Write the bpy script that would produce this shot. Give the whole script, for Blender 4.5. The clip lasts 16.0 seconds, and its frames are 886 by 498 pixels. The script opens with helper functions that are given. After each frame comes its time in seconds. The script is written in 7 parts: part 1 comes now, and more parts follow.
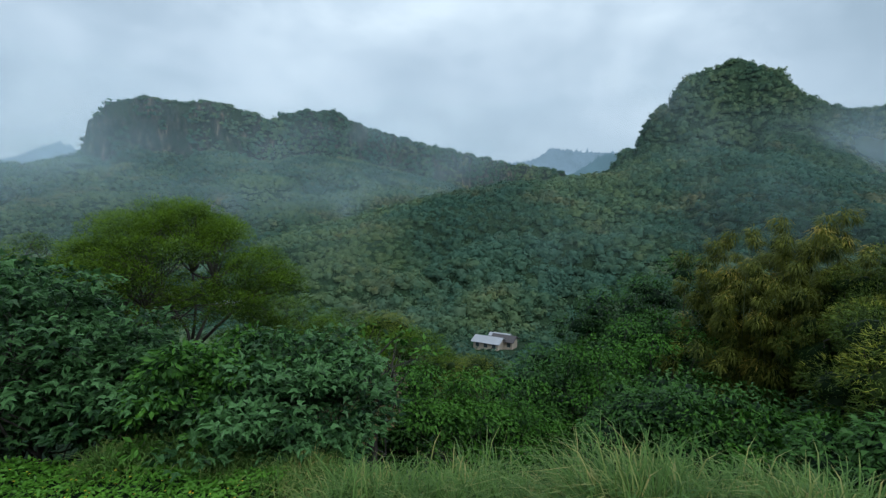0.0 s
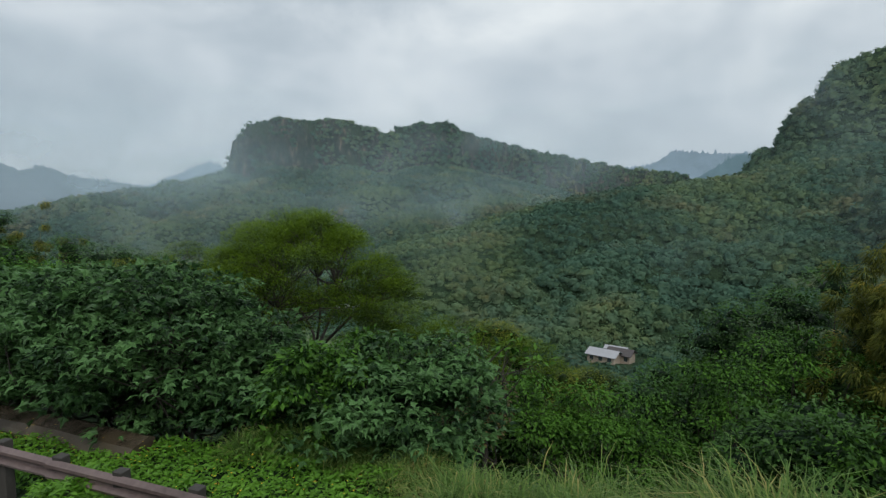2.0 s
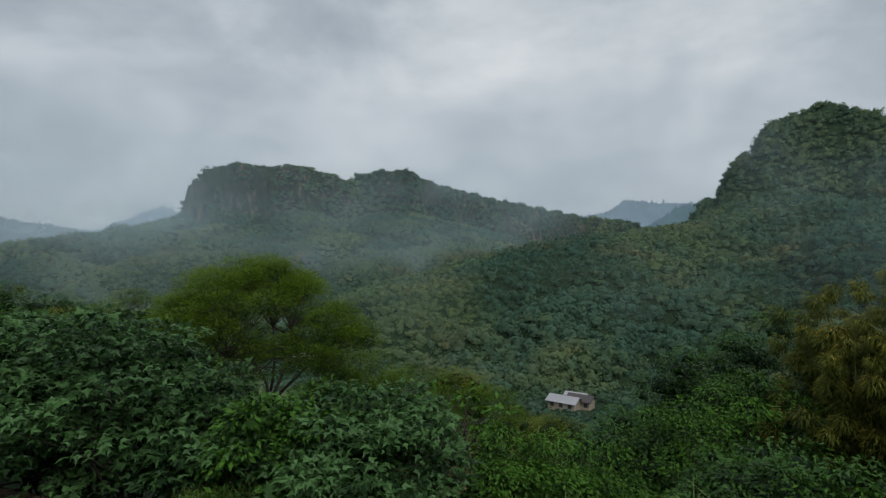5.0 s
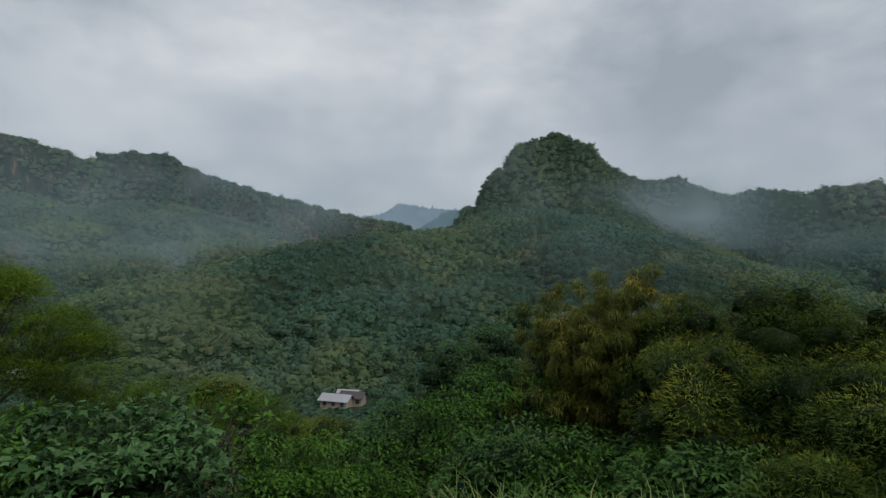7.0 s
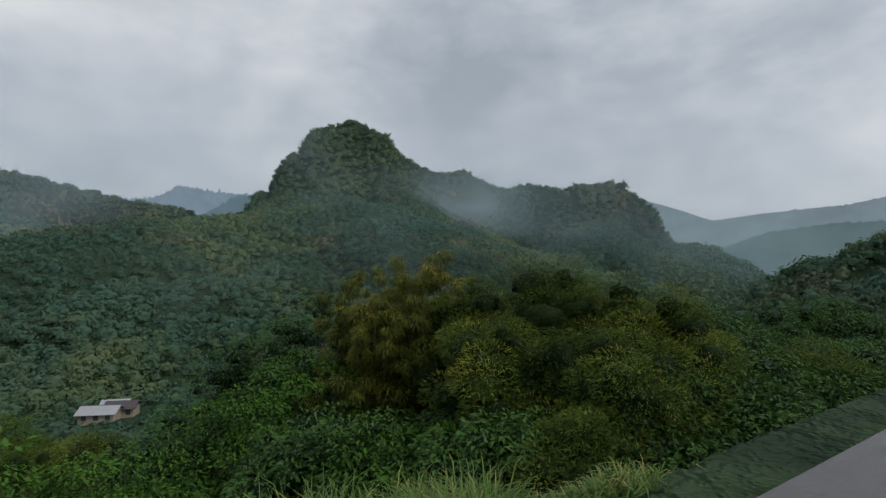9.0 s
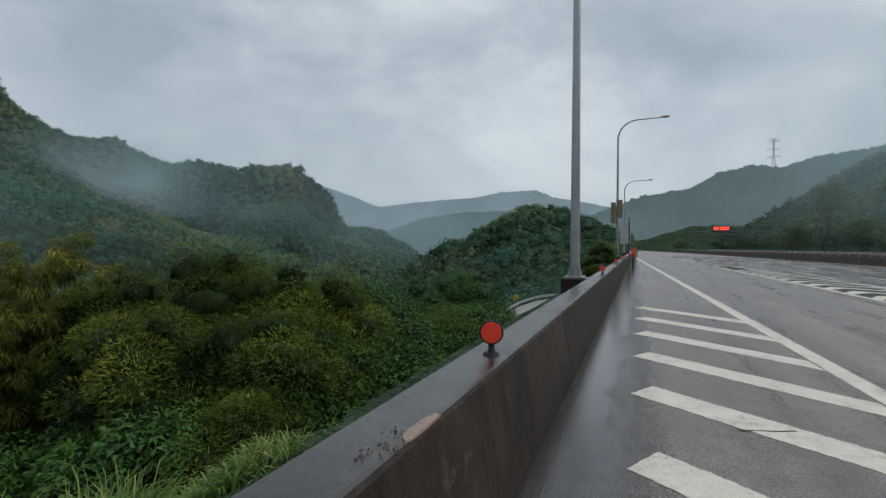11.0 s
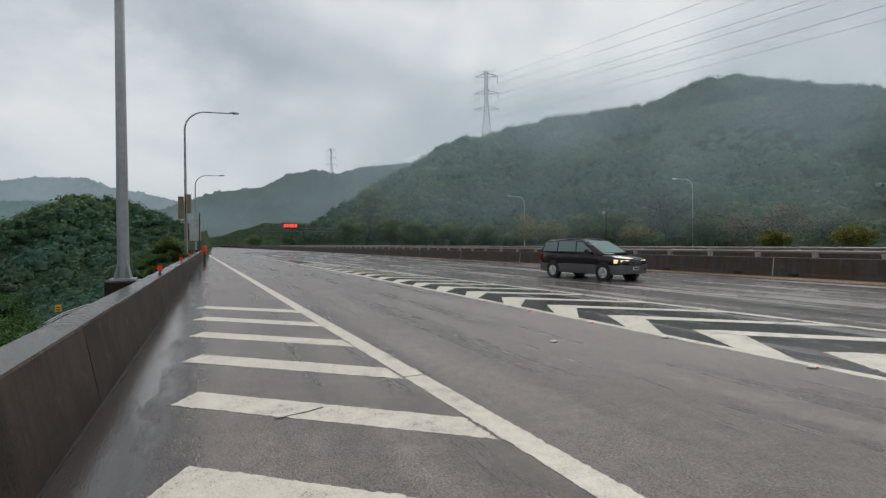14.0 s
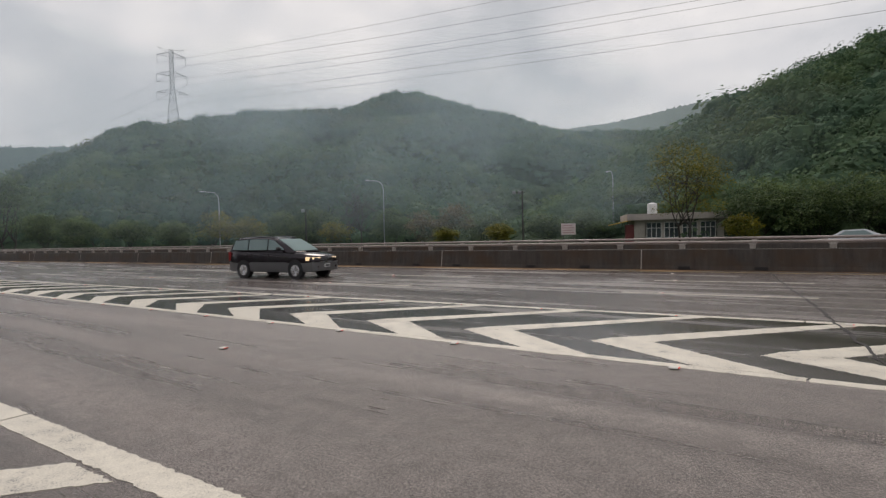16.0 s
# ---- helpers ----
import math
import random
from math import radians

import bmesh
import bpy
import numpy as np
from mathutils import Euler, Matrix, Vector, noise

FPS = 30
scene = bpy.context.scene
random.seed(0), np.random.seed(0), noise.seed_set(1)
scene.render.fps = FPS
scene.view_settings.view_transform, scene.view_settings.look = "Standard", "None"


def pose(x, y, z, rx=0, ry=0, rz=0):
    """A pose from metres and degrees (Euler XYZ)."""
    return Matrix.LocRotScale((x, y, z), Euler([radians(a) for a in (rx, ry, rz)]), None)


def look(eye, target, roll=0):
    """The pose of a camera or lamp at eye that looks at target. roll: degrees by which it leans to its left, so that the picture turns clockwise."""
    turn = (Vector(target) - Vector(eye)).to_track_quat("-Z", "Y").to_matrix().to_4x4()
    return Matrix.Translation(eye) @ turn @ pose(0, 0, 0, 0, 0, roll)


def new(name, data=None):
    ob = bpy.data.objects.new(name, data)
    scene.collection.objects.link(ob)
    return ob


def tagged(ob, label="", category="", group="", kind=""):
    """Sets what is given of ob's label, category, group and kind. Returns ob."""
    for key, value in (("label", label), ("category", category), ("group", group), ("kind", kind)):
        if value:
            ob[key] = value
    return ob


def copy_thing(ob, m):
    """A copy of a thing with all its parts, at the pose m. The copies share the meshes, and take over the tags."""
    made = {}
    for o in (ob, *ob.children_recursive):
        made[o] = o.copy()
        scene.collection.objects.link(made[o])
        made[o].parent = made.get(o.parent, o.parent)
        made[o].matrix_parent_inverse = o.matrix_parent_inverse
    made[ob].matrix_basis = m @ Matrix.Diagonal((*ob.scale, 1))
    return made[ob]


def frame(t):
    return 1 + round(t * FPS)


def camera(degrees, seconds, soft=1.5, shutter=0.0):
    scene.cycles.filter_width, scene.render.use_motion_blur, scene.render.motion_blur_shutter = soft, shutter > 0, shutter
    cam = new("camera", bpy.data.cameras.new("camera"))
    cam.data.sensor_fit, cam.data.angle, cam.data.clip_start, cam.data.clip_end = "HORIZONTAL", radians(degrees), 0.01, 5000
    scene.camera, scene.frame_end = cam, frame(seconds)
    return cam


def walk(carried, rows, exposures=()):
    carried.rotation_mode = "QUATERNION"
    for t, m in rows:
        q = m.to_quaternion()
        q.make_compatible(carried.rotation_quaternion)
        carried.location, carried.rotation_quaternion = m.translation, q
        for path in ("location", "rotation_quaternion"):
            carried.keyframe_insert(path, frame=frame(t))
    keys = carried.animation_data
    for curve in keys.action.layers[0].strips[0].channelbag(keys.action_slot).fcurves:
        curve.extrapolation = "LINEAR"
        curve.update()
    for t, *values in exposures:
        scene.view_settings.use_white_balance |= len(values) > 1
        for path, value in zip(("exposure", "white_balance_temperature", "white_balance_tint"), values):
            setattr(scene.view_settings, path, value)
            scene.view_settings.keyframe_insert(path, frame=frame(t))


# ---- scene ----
cam = camera(80.82, 16.0, soft=1.35)
PATH = [
    (0.0, pose(-0.038, 0.135, 1.603, 85.72, -1.60, 3.44)),
    (0.5, pose(-0.038, 0.130, 1.602, 85.76, -1.30, 6.59)),
    (1.0, pose(-0.038, 0.120, 1.601, 85.91, -1.08, 9.73)),
    (1.5, pose(-0.037, 0.109, 1.599, 86.08, -1.12, 12.69)),
    (2.0, pose(-0.037, 0.099, 1.597, 86.35, -0.99, 15.59)),
    (2.5, pose(-0.038, 0.098, 1.596, 86.94, -0.78, 18.15)),
    (3.0, pose(-0.040, 0.103, 1.596, 88.32, -0.55, 20.01)),
    (3.2, pose(-0.041, 0.108, 1.596, 89.35, -0.50, 20.15)),
    (5.3, pose(-0.058, 0.161, 1.597, 91.68, -1.20, 7.45)),
    (5.5, pose(-0.059, 0.166, 1.598, 91.72, -1.29, 4.58)),
    (6.0, pose(-0.064, 0.175, 1.597, 91.79, -1.43, -1.90)),
    (6.5, pose(-0.070, 0.250, 1.596, 91.94, -1.65, -7.67)),
    (7.0, pose(-0.076, 0.350, 1.595, 92.05, -1.82, -13.10)),
    (7.5, pose(-0.083, 0.480, 1.594, 92.21, -1.76, -18.48)),
    (8.0, pose(-0.091, 0.600, 1.593, 92.38, -1.58, -24.21)),
    (10.3, pose(-0.131, 0.337, 1.592, 89.61, -0.41, -55.22)),
    (10.5, pose(-0.114, 0.292, 1.594, 89.67, -0.39, -59.56)),
    (11.0, pose(-0.091, 0.199, 1.596, 89.72, -0.39, -69.50)),
    (11.5, pose(-0.063, 0.149, 1.596, 89.85, -0.18, -77.46)),
    (12.0, pose(-0.037, 0.074, 1.600, 89.84, -0.17, -84.38)),
    (12.5, pose(0.000, 0.001, 1.599, 89.72, -0.15, -91.84)),
    (13.0, pose(0.048, -0.038, 1.612, 89.55, -0.14, -99.64)),
    (13.5, pose(0.112, -0.067, 1.616, 89.37, 0.02, -107.39)),
    (14.0, pose(0.139, -0.143, 1.598, 89.32, 0.44, -113.87)),
    (14.5, pose(0.159, -0.246, 1.594, 89.31, 0.40, -119.69)),
    (15.0, pose(0.184, -0.348, 1.579, 89.33, 0.33, -125.45)),
    (15.5, pose(0.122, -0.475, 1.582, 89.16, 0.46, -132.11)),
    (15.8, pose(0.085, -0.542, 1.584, 88.75, 0.71, -139.08)),
    (16.0, pose(0.060, -0.689, 1.565, 88.64, 1.32, -145.66)),
]
EXPOSURES = [(0.0, 0.40, 5550, 1), (1.5, 0.32, 6150, 4), (3.0, 0.22, 6350, 7), (5.5, 0.0, 6300, 7), (8.0, 0.0, 6350, 10), (10.5, 0.14, 6300, 7), (12.0, 0.14, 5850, 4), (13.0, 0.2, 6250, 6), (14.5, 0.26, 6650, 10), (16.0, 0.26, 6950, 14)]
walk(cam, PATH, EXPOSURES)


# ---- small helpers of this scene ----
def rng(seed):
    return np.random.default_rng(seed)


def material(name):
    m = bpy.data.materials.new(name)
    m.use_nodes = True
    nt = m.node_tree
    nt.nodes.clear()
    out = nt.nodes.new("ShaderNodeOutputMaterial")
    bsdf = nt.nodes.new("ShaderNodeBsdfPrincipled")
    nt.links.new(bsdf.outputs[0], out.inputs[0])
    return m, nt, bsdf


def noise_node(nt, scale, detail=4.0, rough=0.55, vector=None, kind="ShaderNodeTexNoise"):
    n = nt.nodes.new(kind)
    n.inputs["Scale"].default_value = scale
    if kind == "ShaderNodeTexNoise":
        n.inputs["Detail"].default_value = detail
        n.inputs["Roughness"].default_value = rough
    if vector is not None:
        nt.links.new(vector, n.inputs["Vector"])
    return n


def coords(nt, which="Object", scale=None):
    c = nt.nodes.new("ShaderNodeTexCoord")
    if scale is None:
        return c.outputs[which]
    mp = nt.nodes.new("ShaderNodeMapping")
    mp.inputs["Scale"].default_value = scale
    nt.links.new(c.outputs[which], mp.inputs["Vector"])
    return mp.outputs[0]


def ramp(nt, fac, stops):
    r = nt.nodes.new("ShaderNodeValToRGB")
    els = r.color_ramp.elements
    while len(els) < len(stops):
        els.new(0.5)
    for e, (pos, col) in zip(els, stops):
        e.position = pos
        e.color = (*col, 1) if len(col) == 3 else col
    nt.links.new(fac, r.inputs[0])
    return r.outputs[0]


def grey(v):
    return (v, v, v)


def mix(nt, fac, a, b, mode="MIX"):
    n = nt.nodes.new("ShaderNodeMix")
    n.data_type, n.blend_type = "RGBA", mode
    for sock, v in ((n.inputs[0], fac), (n.inputs[6], a), (n.inputs[7], b)):
        if isinstance(v, (int, float)):
            sock.default_value = v
        elif isinstance(v, tuple):
            sock.default_value = (*v, 1)
        else:
            nt.links.new(v, sock)
    return n.outputs[2]


def bump(nt, bsdf, height, strength, distance):
    b = nt.nodes.new("ShaderNodeBump")
    b.inputs["Strength"].default_value = strength
    b.inputs["Distance"].default_value = distance
    nt.links.new(height, b.inputs["Height"])
    nt.links.new(b.outputs[0], bsdf.inputs["Normal"])


def maths(nt, op, a, b=0.5):
    n = nt.nodes.new("ShaderNodeMath")
    n.operation = op
    for sock, v in ((n.inputs[0], a), (n.inputs[1], b)):
        if isinstance(v, (int, float)):
            sock.default_value = v
        else:
            nt.links.new(v, sock)
    return n.outputs[0]


def plain(name, colour, rough=0.6, metal=0.0, vary=0.25, scale=8.0, bumps=0.0, emit=None, strength=0.0):
    """A painted, metal or concrete surface with two scales of wear."""
    m, nt, b = material(name)
    co = coords(nt)
    big, small = noise_node(nt, scale * 0.2, 3, 0.6, co), noise_node(nt, scale * 3, 4, 0.6, co)
    f = maths(nt, "ADD", maths(nt, "MULTIPLY", big.outputs[0], 0.6), maths(nt, "MULTIPLY", small.outputs[0], 0.4))
    lo, hi = tuple(c * (1 - vary) for c in colour), tuple(min(1, c * (1 + vary)) for c in colour)
    nt.links.new(ramp(nt, f, [(0.3, lo), (0.7, hi)]), b.inputs["Base Color"])
    b.inputs["Roughness"].default_value, b.inputs["Metallic"].default_value = rough, metal
    if bumps:
        bump(nt, b, small.outputs[0], bumps, 0.01)
    if emit:
        b.inputs["Emission Color"].default_value = (*emit, 1)
        b.inputs["Emission Strength"].default_value = strength
    return m


def mesh_arrays(name, verts, faces, mat, smooth=False):
    """A mesh from numpy arrays: verts (n, 3), faces (m, k)."""
    verts, faces = np.asarray(verts, np.float32), np.asarray(faces, np.int32)
    me = bpy.data.meshes.new(name)
    n, (m, k) = len(verts), faces.shape
    me.vertices.add(n)
    me.vertices.foreach_set("co", verts.ravel())
    me.loops.add(m * k)
    me.loops.foreach_set("vertex_index", faces.ravel())
    me.polygons.add(m)
    me.polygons.foreach_set("loop_start", np.arange(0, m * k, k, dtype=np.int32))
    me.polygons.foreach_set("loop_total", np.full(m, k, np.int32))
    me.polygons.foreach_set("use_smooth", np.full(m, smooth, bool))
    me.update(calc_edges=True)
    me.materials.append(mat)
    return me


def part(name, data, mat, parent=None, label=""):
    """Links a bmesh or a mesh as one object, under a thing or a part."""
    if isinstance(data, bmesh.types.BMesh):
        me = bpy.data.meshes.new(name)
        data.to_mesh(me)
        data.free()
        me.materials.append(mat)
    else:
        me = data
    ob = new(name, me)
    if parent is not None:
        ob.parent = parent
    if label:
        ob["label"] = label
    return ob


def empty(name, x=0, y=0, z=0, rz=0):
    ob = new(name)
    ob.matrix_basis = pose(x, y, z, 0, 0, rz)
    return ob


def box(bm, x0, x1, y0, y1, z0, z1, bevel=0.0):
    r = bmesh.ops.create_cube(bm, size=1)
    bmesh.ops.scale(bm, vec=(x1 - x0, y1 - y0, z1 - z0), verts=r["verts"])
    bmesh.ops.translate(bm, vec=((x0 + x1) / 2, (y0 + y1) / 2, (z0 + z1) / 2), verts=r["verts"])
    if bevel:
        es = list({e for v in r["verts"] for e in v.link_edges})
        bmesh.ops.bevel(bm, geom=es, offset=bevel, segments=1, affect="EDGES")
    return bm


def cyl(bm, p, q, r0, r1=None, seg=10):
    """A tapered rod from p to q."""
    p, q = Vector(p), Vector(q)
    d = q - p
    m = Matrix.Translation((p + q) / 2) @ d.to_track_quat("Z", "Y").to_matrix().to_4x4()
    bmesh.ops.create_cone(bm, cap_ends=True, segments=seg, radius1=r0, radius2=r0 if r1 is None else r1, depth=d.length, matrix=m)
    return bm


def tube(points, radii, seg=6):
    """A bent tapered tube through points: verts, quads."""
    pts = [Vector(p) for p in points]
    vs, fs = [], []
    side = Vector((0.3, 0.9, 0.1))
    for i, p in enumerate(pts):
        d = (pts[min(i + 1, len(pts) - 1)] - pts[max(i - 1, 0)]).normalized()
        u = d.cross(side)
        if u.length < 0.05:
            u = d.cross(Vector((1, 0, 0)))
        u.normalize()
        v = d.cross(u)
        for k in range(seg):
            a = 2 * math.pi * k / seg
            vs.append(p + (u * math.cos(a) + v * math.sin(a)) * radii[i])
    for i in range(len(pts) - 1):
        for k in range(seg):
            a, b = i * seg + k, i * seg + (k + 1) % seg
            fs.append((a, b, b + seg, a + seg))
    return vs, fs


def tubes_mesh(name, tubes, mat, smooth=True):
    vs, fs = [], []
    for v, f in tubes:
        o = len(vs)
        vs += v
        fs += [tuple(i + o for i in q) for q in f]
    return mesh_arrays(name, [tuple(v) for v in vs], fs, mat, smooth)


# ---- daylight: an overcast sky over a weak wide sun ----
SUN_AZ, SUN_EL = radians(150), radians(48)
world = bpy.data.worlds.new("overcast_sky")
scene.world = world
world.use_nodes = True
wt = world.node_tree
wt.nodes.clear()
w_out = wt.nodes.new("ShaderNodeOutputWorld")
w_bg = wt.nodes.new("ShaderNodeBackground")
sky = wt.nodes.new("ShaderNodeTexSky")
sky.sky_type = "NISHITA"
sky.sun_disc = False
sky.sun_elevation, sky.sun_rotation = SUN_EL, SUN_AZ
sky.air_density, sky.dust_density = 1.0, 2.0
w_dir = wt.nodes.new("ShaderNodeTexCoord").outputs["Generated"]
# cloud banks: the direction itself, flattened a little, so that the banks lie level
w_sep = wt.nodes.new("ShaderNodeSeparateXYZ")
wt.links.new(w_dir, w_sep.inputs[0])
w_map = wt.nodes.new("ShaderNodeMapping")
w_map.inputs["Scale"].default_value = (1.0, 1.0, 1.9)
wt.links.new(w_dir, w_map.inputs["Vector"])
w_n1 = noise_node(wt, 2.3, 6, 0.5, w_map.outputs[0])
w_n1.inputs["Distortion"].default_value = 0.35
w_n2 = noise_node(wt, 7.0, 5, 0.55, w_map.outputs[0])
w_f = maths(wt, "ADD", maths(wt, "MULTIPLY", w_n1.outputs[0], 0.75), maths(wt, "MULTIPLY", w_n2.outputs[0], 0.25))
clouds = ramp(wt, w_f, [(0.34, (0.34, 0.38, 0.42)), (0.45, (0.44, 0.475, 0.515)), (0.54, (0.56, 0.585, 0.615)), (0.66, (0.70, 0.71, 0.72))])
w_low = ramp(wt, w_sep.outputs[2], [(0.0, grey(0.85)), (0.12, grey(0.55)), (0.32, grey(0.0))])
cloud_all = mix(wt, w_low, clouds, (0.46, 0.495, 0.54))
sky_dim = mix(wt, 1.0, sky.outputs[0], (0.1, 0.1, 0.1), "MULTIPLY")
wt.links.new(mix(wt, 0.92, sky_dim, cloud_all), w_bg.inputs[0])
w_bg.inputs[1].default_value = 1.0
wt.links.new(w_bg.outputs[0], w_out.inputs[0])

sun = new("sun", bpy.data.lights.new("sun", "SUN"))
sun.data.energy, sun.data.angle, sun.data.color = 1.3, radians(25), (1.0, 0.97, 0.92)
sun.matrix_basis = look((0, 0, 50), (-math.sin(SUN_AZ) * math.cos(SUN_EL), -math.cos(SUN_AZ) * math.cos(SUN_EL), 50 - math.sin(SUN_EL)))

# ---- materials ----
def foliage(name, dark, light, scale=0.5, rough=0.5, gloss=0.4, trans=0.3, dead=None):
    """Leaves: tone varies leaf by leaf and over the crown, and clump shading is painted in; some light passes through.
    """
    m, nt, b = material(name)
    co = coords(nt)
    big = noise_node(nt, scale, 3, 0.6, co)
    isl = nt.nodes.new("ShaderNodeNewGeometry").outputs["Random Per Island"]
    tone_shade = nt.nodes.new("ShaderNodeAttribute")
    tone_shade.attribute_name = "leaf_tone_shade"
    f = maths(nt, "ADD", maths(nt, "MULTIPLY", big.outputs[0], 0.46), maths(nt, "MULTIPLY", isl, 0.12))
    f = maths(nt, "ADD", f, maths(nt, "MULTIPLY", tone_shade.outputs["Fac"], 0.42))
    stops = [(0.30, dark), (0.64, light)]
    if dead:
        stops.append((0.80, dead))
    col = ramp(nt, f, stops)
    nt.links.new(col, b.inputs["Base Color"])
    b.inputs["Roughness"].default_value = rough
    b.inputs["Specular IOR Level"].default_value = gloss
    if trans:
        t = nt.nodes.new("ShaderNodeBsdfTranslucent")
        nt.links.new(col, t.inputs[0])
        mx = nt.nodes.new("ShaderNodeMixShader")
        mx.inputs[0].default_value = trans
        nt.links.new(b.outputs[0], mx.inputs[1])
        nt.links.new(t.outputs[0], mx.inputs[2])
        nt.links.new(mx.outputs[0], nt.nodes["Material Output"].inputs[0])
    return m


def woods_tone(nt, co, dark, mid, light, dry):
    """Base colour of the woods: stands, crowns and leaves differ; some stands are drier."""
    tone = nt.nodes.new("ShaderNodeAttribute")
    tone.attribute_name = "crown_tone"
    big, leaf = noise_node(nt, 0.011, 4, 0.6, co), noise_node(nt, 0.75, 5, 0.75, co)
    f = maths(nt, "ADD", maths(nt, "MULTIPLY", big.outputs[0], 0.20), maths(nt, "MULTIPLY", tone.outputs["Fac"], 0.42))
    f = maths(nt, "ADD", f, maths(nt, "MULTIPLY", leaf.outputs[0], 0.38))
    col = ramp(nt, f, [(0.32, dark), (0.48, mid), (0.66, light)])
    patch = ramp(nt, noise_node(nt, 0.016, 5, 0.7, co).outputs[0], [(0.52, grey(0)), (0.72, grey(0.8))])
    return mix(nt, patch, col, dry), leaf


def canopy(name, dark, mid, light, dry, cool):
    """Wet woods from afar: tones by stand, crown and leaf; some crowns of a bluer kind."""
    m, nt, b = material(name)
    tone, leaf = woods_tone(nt, coords(nt), dark, mid, light, dry)
    kind = nt.nodes.new("ShaderNodeAttribute")
    kind.attribute_name = "cool_kind"
    tone = mix(nt, maths(nt, "MULTIPLY", kind.outputs["Fac"], 0.7), tone, cool)
    nt.links.new(tone, b.inputs["Base Color"])
    b.inputs["Roughness"].default_value = 0.8
    b.inputs["Specular IOR Level"].default_value = 0.12
    t = nt.nodes.new("ShaderNodeBsdfTranslucent")
    nt.links.new(tone, t.inputs[0])
    mx = nt.nodes.new("ShaderNodeMixShader")
    mx.inputs[0].default_value = 0.3
    nt.links.new(b.outputs[0], mx.inputs[1])
    nt.links.new(t.outputs[0], mx.inputs[2])
    nt.links.new(mx.outputs[0], nt.nodes["Material Output"].inputs[0])
    return m


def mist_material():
    """Haze and mist painted on a sheet: mostly clear, with white scattering where the veil is dense."""
    m, nt, b = material("haze_and_mist_sheet")
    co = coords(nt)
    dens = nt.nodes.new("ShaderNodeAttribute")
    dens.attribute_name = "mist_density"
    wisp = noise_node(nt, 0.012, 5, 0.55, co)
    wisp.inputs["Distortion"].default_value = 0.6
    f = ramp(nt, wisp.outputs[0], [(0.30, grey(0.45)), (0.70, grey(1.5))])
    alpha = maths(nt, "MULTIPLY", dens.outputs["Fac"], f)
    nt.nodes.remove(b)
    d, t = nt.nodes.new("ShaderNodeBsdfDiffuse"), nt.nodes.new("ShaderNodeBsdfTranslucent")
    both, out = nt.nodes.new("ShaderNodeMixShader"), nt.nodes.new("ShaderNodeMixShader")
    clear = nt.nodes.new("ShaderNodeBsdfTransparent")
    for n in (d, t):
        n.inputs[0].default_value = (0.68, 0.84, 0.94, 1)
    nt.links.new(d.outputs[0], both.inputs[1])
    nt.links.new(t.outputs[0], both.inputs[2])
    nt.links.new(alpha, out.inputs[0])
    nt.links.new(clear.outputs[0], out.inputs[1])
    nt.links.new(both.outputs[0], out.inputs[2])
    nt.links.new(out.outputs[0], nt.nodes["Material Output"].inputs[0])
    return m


def terrain_material():
    """Wooded ground, with bare rock on some of the steep faces."""
    m, nt, b = material("wooded_ground_and_rock")
    co = coords(nt)
    leaf = noise_node(nt, 0.5, 5, 0.75, co)
    green = ramp(nt, leaf.outputs[0], [(0.35, (0.018, 0.036, 0.018)), (0.65, (0.045, 0.078, 0.036))])
    streak = noise_node(nt, 1.0, 5, 0.65, coords(nt, "Object", (0.11, 0.11, 0.025)))
    rock = ramp(nt, streak.outputs[0], [(0.40, (0.022, 0.036, 0.026)), (0.56, (0.055, 0.060, 0.048)), (0.72, (0.22, 0.165, 0.12))])
    bare = nt.nodes.new("ShaderNodeAttribute")
    bare.attribute_name = "bare_rock"
    nt.links.new(mix(nt, bare.outputs["Fac"], green, rock), b.inputs["Base Color"])
    b.inputs["Roughness"].default_value = 0.85
    b.inputs["Specular IOR Level"].default_value = 0.12
    bump(nt, b, maths(nt, "ADD", leaf.outputs[0], maths(nt, "MULTIPLY", streak.outputs[0], 3.0)), 0.8, 2.0)
    return m


